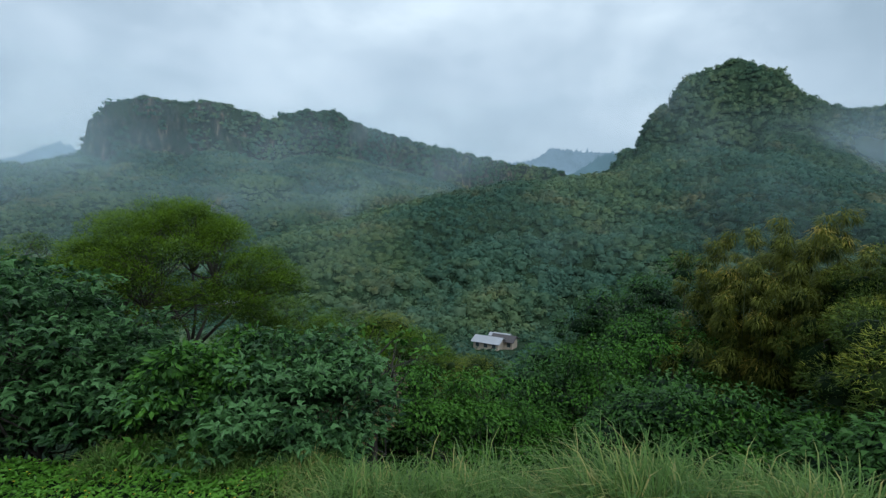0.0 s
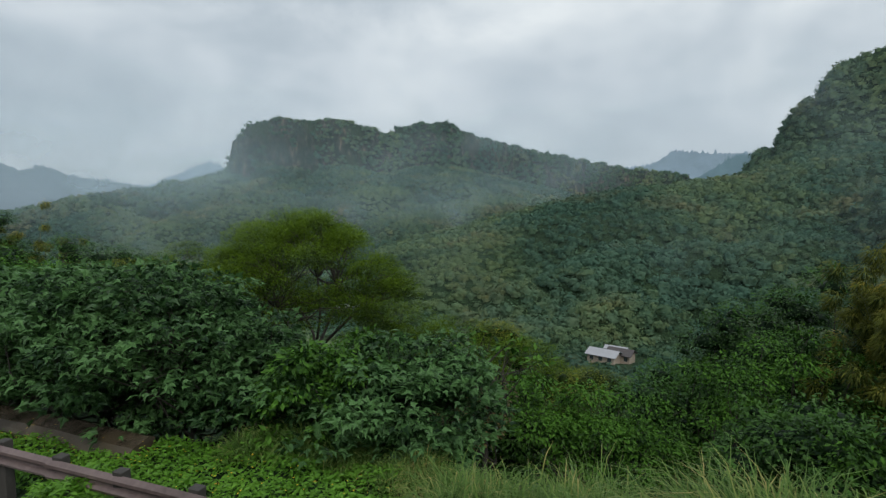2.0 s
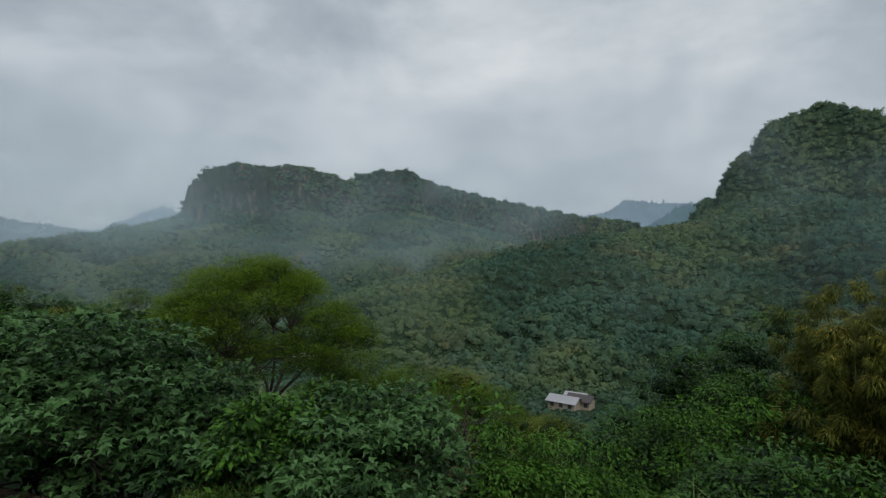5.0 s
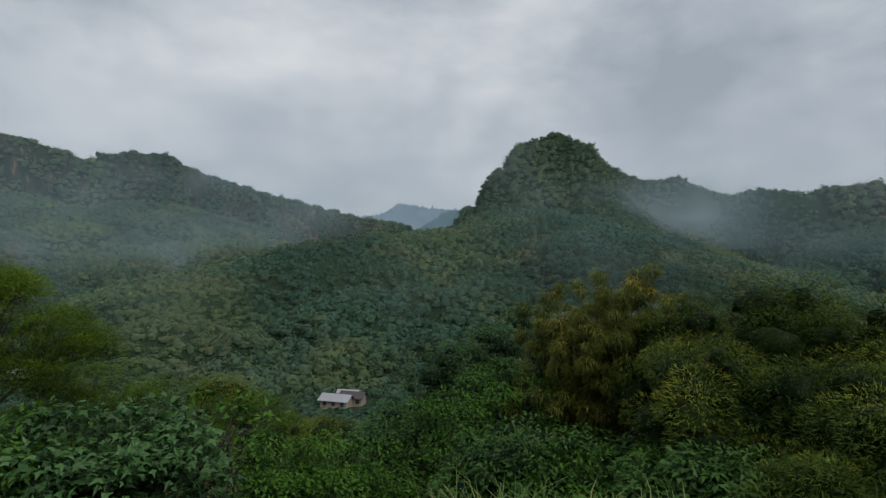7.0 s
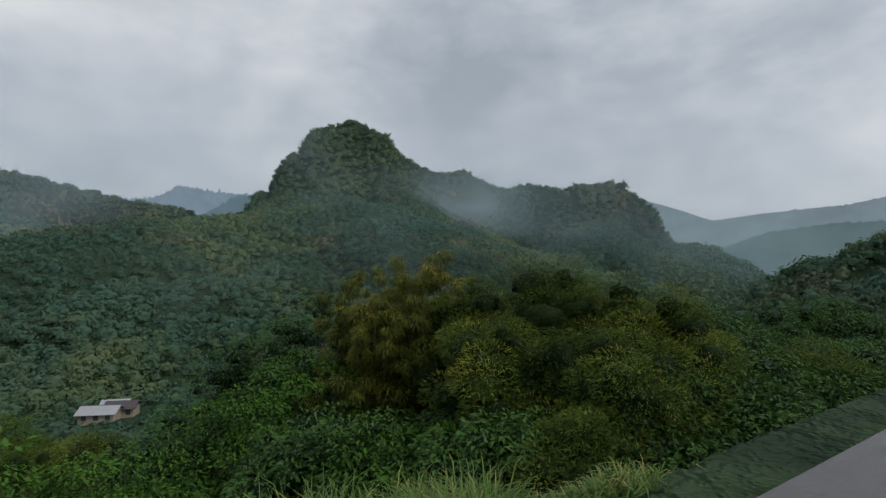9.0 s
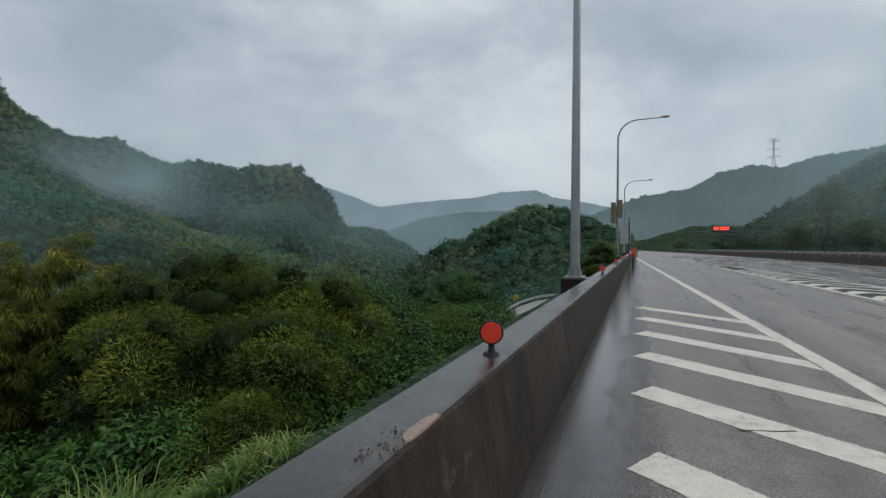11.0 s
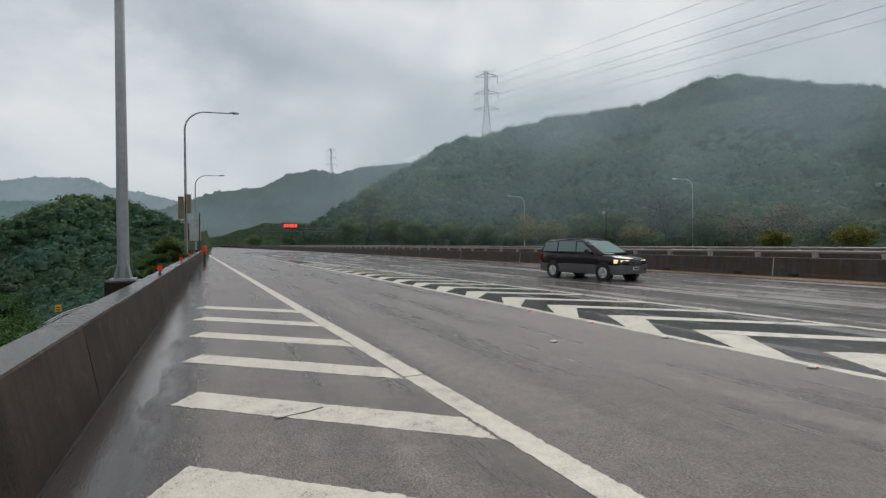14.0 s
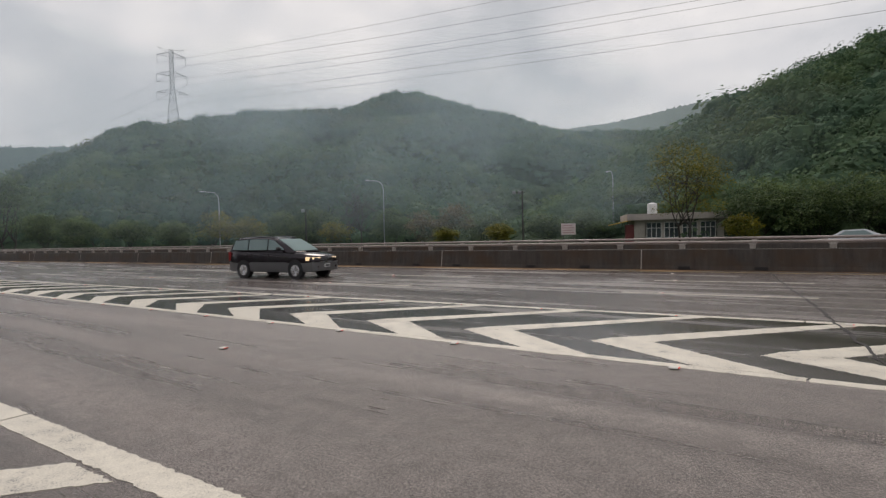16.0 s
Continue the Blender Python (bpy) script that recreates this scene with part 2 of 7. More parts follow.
def asphalt_material(name="wet_asphalt", shade=1.0, wetness=0.0, pools=True):
    """Wet worn asphalt: stones of two sizes, pale chips, drying tracks along the lane, a film of water in the gutter."""
    m, nt, b = material(name)
    co = coords(nt)
    fine, stone, mid = noise_node(nt, 170, 2, 0.7, co), noise_node(nt, 48, 4, 0.85, co), noise_node(nt, 5, 5, 0.65, co)
    along = noise_node(nt, 1.0, 6, 0.62, coords(nt, "Object", (0.06, 1.3, 1)))
    patch = noise_node(nt, 0.28, 4, 0.55, co)
    f = maths(nt, "ADD", maths(nt, "MULTIPLY", fine.outputs[0], 0.36), maths(nt, "MULTIPLY", stone.outputs[0], 0.44))
    f = maths(nt, "ADD", f, maths(nt, "MULTIPLY", along.outputs[0], 0.10))
    f = maths(nt, "ADD", f, maths(nt, "MULTIPLY", mid.outputs[0], 0.10))
    col = ramp(nt, f, [(0.42, tuple(c * shade for c in (0.024, 0.021, 0.022))), (0.5, tuple(c * shade for c in (0.140, 0.115, 0.108))), (0.58, tuple(c * shade for c in (0.48, 0.41, 0.375)))])
    chips = ramp(nt, noise_node(nt, 75, 1, 0.5, co).outputs[0], [(0.70, grey(0.0)), (0.76, grey(0.55))])
    col = mix(nt, chips, col, tuple(c * shade for c in (0.46, 0.42, 0.38)))
    stain = ramp(nt, patch.outputs[0], [(0.45, grey(0.0)), (0.75, grey(0.3))])
    dry_col = mix(nt, stain, col, tuple(c * shade for c in (0.12, 0.094, 0.082)))
    sep = nt.nodes.new("ShaderNodeSeparateXYZ")
    nt.links.new(co, sep.inputs[0])
    shift = noise_node(nt, 1.0, 5, 0.7, coords(nt, "Object", (0.8, 3.0, 1)))
    edge = maths(nt, "ADD", sep.outputs[1], maths(nt, "MULTIPLY", shift.outputs[0], 1.1))
    pool = ramp(nt, edge, [(0.50, grey(0)), (0.72, grey(0.55)), (1.05, grey(1))]) if pools else 0.0
    nt.links.new(mix(nt, pool, dry_col, mix(nt, 0.8, dry_col, (0.012, 0.010, 0.010))), b.inputs["Base Color"])
    wet = maths(nt, "ADD", maths(nt, "MULTIPLY", along.outputs[0], 0.75), maths(nt, "MULTIPLY", patch.outputs[0], 0.25))
    dry = ramp(nt, wet, [(0.40, grey(0.25 - 0.22 * wetness)), (0.50, grey(0.34 - 0.22 * wetness)), (0.60, grey(0.45 - 0.08 * wetness))])
    nt.links.new(mix(nt, pool, dry, (0.03, 0.03, 0.03)), b.inputs["Roughness"])
    nt.links.new(mix(nt, pool, (0.55, 0.55, 0.55), (0.95, 0.95, 0.95)), b.inputs["Specular IOR Level"])
    ripple = noise_node(nt, 1.0, 4, 0.6, coords(nt, "Object", (9, 34, 1)))
    grain = maths(nt, "ADD", stone.outputs[0], maths(nt, "MULTIPLY", fine.outputs[0], 0.5))
    h = mix(nt, pool, grain, maths(nt, "ADD", maths(nt, "MULTIPLY", grain, 0.05), maths(nt, "MULTIPLY", ripple.outputs[0], 0.16)))
    bump(nt, b, h, 0.8 - 0.7 * wetness, 0.012)
    return m


def paint_material():
    m, nt, b = material("worn_road_paint")
    co = coords(nt)
    fine, mid = noise_node(nt, 85, 3, 0.75, co), noise_node(nt, 3.5, 6, 0.75, co)
    f = maths(nt, "ADD", maths(nt, "MULTIPLY", fine.outputs[0], 0.5), maths(nt, "MULTIPLY", mid.outputs[0], 0.5))
    nt.links.new(ramp(nt, f, [(0.395, (0.10, 0.09, 0.085)), (0.425, (0.52, 0.47, 0.40)), (0.6, (0.74, 0.68, 0.58))]), b.inputs["Base Color"])
    nt.links.new(ramp(nt, mid.outputs[0], [(0.3, grey(0.25)), (0.7, grey(0.55))]), b.inputs["Roughness"])
    bump(nt, b, fine.outputs[0], 0.3, 0.004)
    return m


def concrete_material(name, low, high, stain, scuffs=0.15):
    """Weathered wet concrete with streaks running down, dark growth, pale scuffs and a wet film on level tops."""
    m, nt, b = material(name)
    co = coords(nt)
    drip = noise_node(nt, 1.0, 6, 0.65, coords(nt, "Object", (5.0, 1.0, 0.55)))
    fine, big, scuff = noise_node(nt, 45, 4, 0.7, co), noise_node(nt, 0.9, 4, 0.6, co), noise_node(nt, 3.4, 6, 0.72, co)
    f = maths(nt, "ADD", maths(nt, "MULTIPLY", drip.outputs[0], 0.55), maths(nt, "MULTIPLY", fine.outputs[0], 0.45))
    col = ramp(nt, f, [(0.36, low), (0.64, high)])
    st = ramp(nt, big.outputs[0], [(0.42, grey(0)), (0.64, grey(0.8))])
    col = mix(nt, st, col, stain)
    worn = ramp(nt, scuff.outputs[0], [(0.60, grey(0)), (0.74, grey(scuffs))])
    col = mix(nt, worn, col, tuple(min(0.3, c * 3.2) for c in high))
    nt.links.new(col, b.inputs["Base Color"])
    geo = nt.nodes.new("ShaderNodeNewGeometry")
    up = nt.nodes.new("ShaderNodeSeparateXYZ")
    nt.links.new(geo.outputs["True Normal"], up.inputs[0])
    flat = ramp(nt, up.outputs[2], [(0.6, grey(0)), (0.9, grey(1))])
    film = ramp(nt, big.outputs[0], [(0.3, grey(0.14)), (0.7, grey(0.32))])
    nt.links.new(mix(nt, flat, (0.62, 0.62, 0.62), film), b.inputs["Roughness"])
    nt.links.new(mix(nt, flat, (0.2, 0.2, 0.2), (0.9, 0.9, 0.9)), b.inputs["Specular IOR Level"])
    bump(nt, b, maths(nt, "ADD", fine.outputs[0], maths(nt, "MULTIPLY", scuff.outputs[0], 1.5)), 0.4, 0.008)
    return m


M_TERRAIN = terrain_material()
M_ASPHALT = asphalt_material()
M_ASPHALT_GORE = asphalt_material("puddled_dark_asphalt", 0.40, 1.0, False)
M_ASPHALT_LANE = asphalt_material("streaked_wet_asphalt", 0.85, 0.7, False)
M_PAINT = paint_material()
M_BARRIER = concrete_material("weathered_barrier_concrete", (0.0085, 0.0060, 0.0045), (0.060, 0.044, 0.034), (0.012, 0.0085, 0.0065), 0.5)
M_MEDIAN = concrete_material("stained_median_concrete", (0.035, 0.029, 0.027), (0.105, 0.09, 0.08), (0.075, 0.048, 0.032))
M_CANOPY_MID = canopy("wet_canopy", (0.044, 0.086, 0.048), (0.082, 0.140, 0.074), (0.150, 0.208, 0.095), (0.255, 0.215, 0.100), (0.076, 0.155, 0.118))
M_CANOPY_BACK = canopy("grey_green_canopy", (0.045, 0.086, 0.045), (0.078, 0.135, 0.064), (0.135, 0.190, 0.082), (0.190, 0.175, 0.080), (0.075, 0.140, 0.102))
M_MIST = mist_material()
M_LEAF_FINE = foliage("feathery_olive_leaves", (0.020, 0.042, 0.004), (0.125, 0.205, 0.012), 0.6, 0.55, 0.12, 0.35)
M_LEAF_YELLOW = foliage("yellow_green_leaves", (0.010, 0.024, 0.004), (0.105, 0.155, 0.022), 0.6, 0.55, 0.12, 0.3, (0.34, 0.34, 0.040))
M_LEAF_BIG = foliage("broad_blue_green_leaves", (0.011, 0.036, 0.009), (0.095, 0.195, 0.060), 0.9, 0.5, 0.25, 0.25)
M_LEAF_GREEN = foliage("glossy_green_leaves", (0.006, 0.022, 0.005), (0.064, 0.145, 0.026), 0.6, 0.5, 0.18, 0.25)
M_LEAF_BRIGHT = foliage("fresh_green_leaves", (0.010, 0.036, 0.004), (0.088, 0.205, 0.022), 0.7, 0.5, 0.18, 0.3)
M_LEAF_BAMBOO = foliage("olive_bamboo_leaves", (0.020, 0.036, 0.007), (0.175, 0.190, 0.030), 0.6, 0.55, 0.12, 0.35, (0.50, 0.36, 0.07))
M_LEAF_AUTUMN = foliage("yellowing_thin_leaves", (0.07, 0.085, 0.015), (0.24, 0.21, 0.03), 0.5, 0.55, 0.12, 0.35)
M_LEAF_BROWN = foliage("rusty_brown_leaves", (0.045, 0.045, 0.014), (0.17, 0.125, 0.045), 0.9)
M_LEAF_REAR = foliage("dull_green_roadside_leaves", (0.040, 0.068, 0.030), (0.150, 0.205, 0.080), 0.5, 0.55, 0.12, 0.35)
M_GRASS = foliage("pale_green_grass_blades", (0.022, 0.070, 0.010), (0.150, 0.250, 0.055), 1.6, 0.5, 0.25, 0.35, (0.44, 0.36, 0.13))
M_COVER = foliage("bright_ground_cover", (0.055, 0.155, 0.012), (0.16, 0.34, 0.028), 1.5)
M_PETAL = plain("yellow_petals", (0.75, 0.50, 0.03), 0.6)
M_BARK = plain("dark_wet_bark", (0.045, 0.036, 0.03), 0.8, 0, 0.4, 10, 0.6)
M_CULM = plain("green_bamboo_culm", (0.10, 0.12, 0.04), 0.5)
M_STEEL = plain("galvanised_steel", (0.36, 0.37, 0.38), 0.45, 0.6, 0.2, 3)
M_RUSTRAIL = plain("rusty_galvanised_rail", (0.145, 0.105, 0.098), 0.38, 0.5, 0.55, 4, 0.2)
M_DARKPOST = plain("dark_weathered_post", (0.05, 0.045, 0.04), 0.75)
M_RED = plain("red_reflector_plastic", (1.0, 0.06, 0.025), 0.35, 0, 0.12, 30, 0.15)
M_BLACK = plain("black_rubber", (0.015, 0.015, 0.017), 0.6)
M_JOINT = plain("dark_joint_filler", (0.018, 0.016, 0.016), 0.8)
M_PATCH = concrete_material("pale_broken_concrete", (0.15, 0.085, 0.055), (0.30, 0.19, 0.13), (0.20, 0.115, 0.075))
M_KERB = concrete_material("mossy_kerb_concrete", (0.045, 0.036, 0.028), (0.12, 0.095, 0.07), (0.060, 0.045, 0.026))
M_STUD = plain("white_road_stud", (0.72, 0.68, 0.62), 0.4)
M_SOIL = plain("muddy_silt", (0.30, 0.165, 0.075), 0.45, 0, 0.4, 2)
M_PALEJOINT = plain("pale_joint_mortar", (0.42, 0.38, 0.34), 0.7)

# ---- the land: one sheet out to the horizon ----
def hash2(ix, iy, seed):
    v = np.sin(ix * 127.1 + iy * 311.7 + seed * 74.7) * 43758.5453
    return v - np.floor(v)


def value_noise(x, y, seed):
    ix, iy = np.floor(x), np.floor(y)
    fx, fy = x - ix, y - iy
    fx, fy = fx * fx * (3 - 2 * fx), fy * fy * (3 - 2 * fy)
    a, b = hash2(ix, iy, seed), hash2(ix + 1, iy, seed)
    c, d = hash2(ix, iy + 1, seed), hash2(ix + 1, iy + 1, seed)
    return (a + (b - a) * fx) * (1 - fy) + (c + (d - c) * fx) * fy - 0.5


def fbm(x, y, size, octaves, seed):
    out, amp = 0 * x, 1.0
    for k in range(octaves):
        out = out + amp * value_noise(x / size + 13.7 * k, y / size - 5.1 * k, seed + k)
        size, amp = size / 2.1, amp * 0.5
    return out


# crests as azimuth (to the left of +y), elevation, distance; then cliff drop, cliff width, slope below
MESA = [(37.2, 3.22, 905), (36.9, 7.52, 900), (35.7, 8.92, 905), (33.1, 9.62, 915), (31, 9.52, 920), (26.5, 9.92, 940), (23.3, 9.02, 950), (22.3, 8.32, 955), (20, 9.42, 960), (16, 10.02, 980), (12.4, 8.62, 1010), (8.8, 7.72, 1050), (5.1, 6.72, 1100), (0.8, 6.02, 1150), (-3.5, 5.12, 1200), (-9, 4.42, 1260)]
SHOULDER = [(56, -4, 690), (50.6, -0.6, 700), (48.2, 1.35, 720), (42.6, 2.6, 760), (37.8, 3.2, 820)]
FAR_LEFT = [(85, 5.0, 1700), (72, 5.2, 1700), (63, 4.4, 1700), (59.0, 4.4, 1700), (56.9, 3.9, 1720), (54.6, 3.2, 1740), (53.1, 3.6, 1760), (50.9, 2.9, 1800), (47.8, 2.6, 1850), (44, 2.0, 1900)]
FAR_PEAK = [(47, 1.6, 2900), (45.3, 2.2, 2900), (42.7, 3.4, 2900), (39.7, 4.95, 2900), (37, 3.8, 2900), (30, 3.0, 2900)]
FAR_MID = [(0, 4.5, 2300), (-4.2, 5.2, 2300), (-5.9, 5.4, 2300), (-8.1, 6.75, 2300), (-9.6, 6.6, 2300), (-12.0, 6.35, 2300), (-18, 6.2, 2300), (-30, 6, 2300)]
MID_KNOB = [(-9.5, 3.6, 1500), (-12.0, 5.2, 1500), (-13.6, 6.2, 1500), (-15.1, 6.1, 1500), (-20, 6, 1500)]
HUMP = [(-11.5, 2.75, 545), (-12.7, 3.45, 548), (-16.2, 6.85, 552), (-18.6, 8.85, 556), (-19.2, 10.85, 558), (-21.6, 13.35, 560), (-25, 14.45, 562), (-27.8, 13.30, 566), (-30.4, 10.80, 570), (-33.5, 9.45, 580), (-37.1, 9.55, 600), (-40.1, 8.05, 620), (-41.9, 7.65, 640), (-44.1, 8.15, 650), (-48, 7.75, 660), (-51.6, 8.25, 670), (-53.3, 8.05, 672)]
BLUFF = [(-53.3, 7.9, 672), (-55.0, 6.6, 676), (-56.2, 5.9, 680), (-56.9, 4.2, 684), (-57.9, 2.9, 690), (-58.5, 1.4, 695), (-61.5, 0.0, 710), (-66, -2.2, 730), (-72, -4, 760)]
SPUR = [(-22, 6.5, 480), (-13.7, 3.9, 455), (-9.5, 3.3, 440), (-5.6, 2.9, 420), (0.5, 0.0, 370), (5, -1.6, 350), (9.7, -3.6, 330), (18.0, -8.4, 290)]
FAR_RIGHT = [(-50, 6.2, 1900), (-56.2, 6.4, 1900), (-59.9, 5.2, 1850), (-62.4, 4.2, 1800), (-66.0, 4.7, 1800), (-70.1, 5.1, 1750), (-73.0, 5.3, 1700), (-75.8, 5.9, 1700), (-79.5, 6.1, 1650),
             (-81.5, 5.3, 1600), (-84.0, 4.9, 1500), (-88, 4.0, 1400)]
VALLEY_RIGHT = [(-60, 0.4, 1150), (-64, 1.8, 1150), (-67, 3.0, 1100), (-72, 3.7, 1050), (-78, 3.9, 1000), (-86, 3.2, 950)]
PYLON_FAR = [(-84, 2.6, 900), (-86.0, 3.6, 900), (-90.3, 5.2, 900), (-94.7, 5.8, 900), (-97.2, 7.2, 900), (-100.2, 7.8, 900), (-102.6, 7.4, 900), (-105.0, 8.2, 900), (-107.9, 8.4, 900), (-114, 9, 900)]
NEAR_HILL = [(-59, -8.2, 235), (-62.4, -5.3, 240), (-66.1, -3.6, 245), (-69, -1.8, 250), (-71.9, 0.45, 255), (-75.8, 2.5, 260), (-79.5, 4.25, 265), (-83, 3.65, 270), (-84.5, 1.95, 275), (-85.9, 0.75, 280), (-88, -0.4, 290)]
PYLON_HILL = [(-100.2, -0.30, 250), (-102, 2.60, 260), (-104.1, 4.70, 268), (-108.5, 8.30, 285), (-111.8, 9.40, 300), (-116.1, 10.80, 315), (-119.1, 10.70, 320), (-122.9, 12.00, 335), (-126.4, 12.70, 355), (-132.4, 13.20, 400), (-137.1, 13.80, 440), (-140.8, 15.00, 470), (-142.7, 15.10, 480), (-145.1, 13.30, 490), (-146.9, 12.20, 500), (-151.2, 11.30, 540), (-154.9, 10.70, 570), (-161.4, 10.30, 600), (-170, 9.70, 640)]
FAR_BACK = [(-150, 9.5, 1200), (-159.0, 10.9, 1200), (-164.8, 11.3, 1200), (-170.1, 12.1, 1200), (-174.6, 12.6, 1200), (-182, 13.2, 1200), (-200, 11, 1200)]
NEAR_BACK = [(-158.9, 2.80, 165), (-167.2, 6.00, 160), (-169.6, 7.50, 158), (-172.6, 8.40, 155), (-174.5, 9.80, 152), (-177.3, 10.80, 150), (-179.5, 11.60, 150), (-182.4, 13.00, 148), (-184.7, 14.00, 146), (-188, 14.80, 146), (-205, 15.60, 150)]
BEHIND = [(-200, 12, 420), (-225, 10, 420), (-250, 8, 450), (-275, 6, 700)]
# name: crest, cliff drop, cliff width, slope below, bend at the top
CRESTS = [(MESA, 80, 13, 0.26), (SHOULDER, 8, 30, 0.32), (HUMP, 70, 36, 0.5),
          (BLUFF, 34, 14, 0.42), (SPUR, 6, 40, 0.30), (NEAR_HILL, 8, 15, 0.62), (PYLON_HILL, 10, 24, 0.38), (NEAR_BACK, 4, 12, 0.52), (BEHIND, 10, 40, 0.3)]


def polar(az, dist):
    a = np.radians(az)
    return -np.sin(a) * dist, np.cos(a) * dist


def crest_height(x, y, crest, drop, width, slope):
    c = np.array(crest, float)
    px, py = polar(c[:, 0], c[:, 2])
    pz = 1.6 + np.tan(np.radians(c[:, 1])) * c[:, 2]
    best, low = np.full(x.shape, -1e9), np.zeros(x.shape)
    for i in range(len(c) - 1):
        dx, dy = px[i + 1] - px[i], py[i + 1] - py[i]
        u = np.clip(((x - px[i]) * dx + (y - py[i]) * dy) / (dx * dx + dy * dy), 0, 1)
        d = np.maximum(np.hypot(x - px[i] - u * dx, y - py[i] - u * dy) - 0.011 * c[i, 2], 0)
        fall = drop * np.clip(d / width, 0, 1) ** 1.35 + slope * np.maximum(d - width, 0)
        z = pz[i] + u * (pz[i + 1] - pz[i]) - fall
        low = np.where(z > best, fall, low)
        best = np.maximum(best, z)
    return best, low


def base_height(x, y):
    """The valley on one side of the road, the terrace of the road and the rest area on the other."""
    d = np.maximum(y - 3.2, 0)
    valley = -0.25 - 49 * (1 - np.exp(-(d / 125) ** 1.15)) - 6 * (1 - np.exp(-d / 7))
    # a levelled bench for the side road, just below the highway's edge
    bench = np.where(y < 6.6, -2.05, -2.05 - 0.5 * (y - 6.6))
    near = np.clip((0.4 - x) / 1.6, 0, 1) * np.clip((y - 1.6) / 0.8, 0, 1)
    valley = np.where(y < 30, valley * (1 - near) + np.minimum(bench, valley + 4) * near, valley)
    return np.where(y > 1.2, valley, -0.14)


def height(x, y):
    r = np.hypot(x, y)
    h = base_height(x, y)
    hills, fall = np.full(x.shape, -1e9), np.zeros(x.shape)
    for crest, drop, width, slope in CRESTS:
        z, low = crest_height(x, y, crest, drop, width, slope)
        fall = np.where(z > hills, low, fall)
        hills = np.maximum(hills, z)
    # gullies run down between rounded ribs, none at the crest itself
    ribs = 1 - np.abs(fbm(x, y, 95, 3, 17)) * 3.2
    hills = hills - np.clip(ribs, 0, 1) ** 2 * 18 * np.clip(fall / 40, 0, 1) * np.clip((r - 80) / 150, 0, 1)
    rough = fbm(x, y, 70, 4, 9)
    gap = np.clip((r - 60) / 200, 0, 1)
    out = np.maximum(h, hills)
    out = out + rough * gap * np.where(hills > h, 7 * np.clip(fall / 45, 0.15, 1), 3) * np.clip(np.abs(hills - h) / 30, 0, 1)
    near = np.clip((r - 12) / 40, 0, 1) * (y > 6)
    out = out + fbm(x, y, 18, 3, 3) * near * 2.0
    # the road's own terrace stays level, and the slopes rise gently from its rim
    rim = np.hypot(np.maximum(-50 - y, 0), np.maximum(x - 330, 0))
    out = np.where(y < 1.3, np.minimum(out, -0.14 + 0.75 * rim), out)
    return out


# lower lane in the valley mouth: azimuth, distance, elevation
LANE = [(-73.5, 48, -10.5), (-75.8, 58, -9.3), (-77.3, 68, -8.3), (-78.3, 78, -7.3), (-79.4, 87, -6.5), (-80.9, 95, -5.9), (-82.4, 101, -5.6), (-83.8, 106, -5.4)]


def lane_points():
    c = np.array(LANE, float)
    x, y = polar(c[:, 0], c[:, 1])
    return np.stack([x, y, 1.6 + np.tan(np.radians(c[:, 2])) * c[:, 1]], -1)


def lane_cut(x, y, z):
    """The slope gives way to the lower lane."""
    p = lane_points()
    for a, b in zip(p, p[1:]):
        d = b - a
        u = np.clip(((x - a[0]) * d[0] + (y - a[1]) * d[1]) / (d[0] ** 2 + d[1] ** 2), 0, 1)
        gap = np.hypot(x - a[0] - u * d[0], y - a[1] - u * d[1])
        z = np.minimum(z, a[2] + u * d[2] - 0.35 + 0.5 * np.maximum(gap - 4.0, 0))
    return z


AZ_DEG = np.concatenate([np.arange(-194, 66, 0.5), np.arange(66, 166, 2.5)])
RAD = np.concatenate([np.linspace(0.6, 6, 10), np.geomspace(6.4, 54, 44), np.geomspace(55, 1350, 170), np.geomspace(1400, 4600, 10)])
GRID_A, GRID_R = np.meshgrid(np.radians(AZ_DEG), RAD)
GRID_X, GRID_Y = -np.sin(GRID_A) * GRID_R, np.cos(GRID_A) * GRID_R
GRID_Z = lane_cut(GRID_X, GRID_Y, height(GRID_X, GRID_Y))


def on_grid(grid, x, y):
    """A value of the ground sheet at x, y."""
    x, y = np.asarray(x, float), np.asarray(y, float)
    r = np.clip(np.hypot(x, y), RAD[0], RAD[-1] - 1)
    i = np.clip(np.searchsorted(RAD, r) - 1, 0, len(RAD) - 2)
    u = (r - RAD[i]) / (RAD[i + 1] - RAD[i])
    a = (np.degrees(np.arctan2(-x, y)) + 194) % 360 - 194
    j = np.clip(np.searchsorted(AZ_DEG, a) - 1, 0, len(AZ_DEG) - 1)
    k = (j + 1) % len(AZ_DEG)
    v = np.clip((a - AZ_DEG[j]) / np.where(k == 0, 2.5, AZ_DEG[k] - AZ_DEG[j]), 0, 1)
    return (grid[i, j] * (1 - v) + grid[i, k] * v) * (1 - u) + (grid[i + 1, j] * (1 - v) + grid[i + 1, k] * v) * u


def ground_z(x, y):
    return on_grid(GRID_Z, x, y)


def sight_distance(az, el, d0, d1):
    """The distance at which the ground lies at that elevation as seen from the road."""
    d = np.arange(d0, d1, 1.0)
    x, y = polar(az, d)
    return float(d[np.argmin(np.abs(ground_z(x, y) - 1.6 - d * math.tan(radians(el))))])


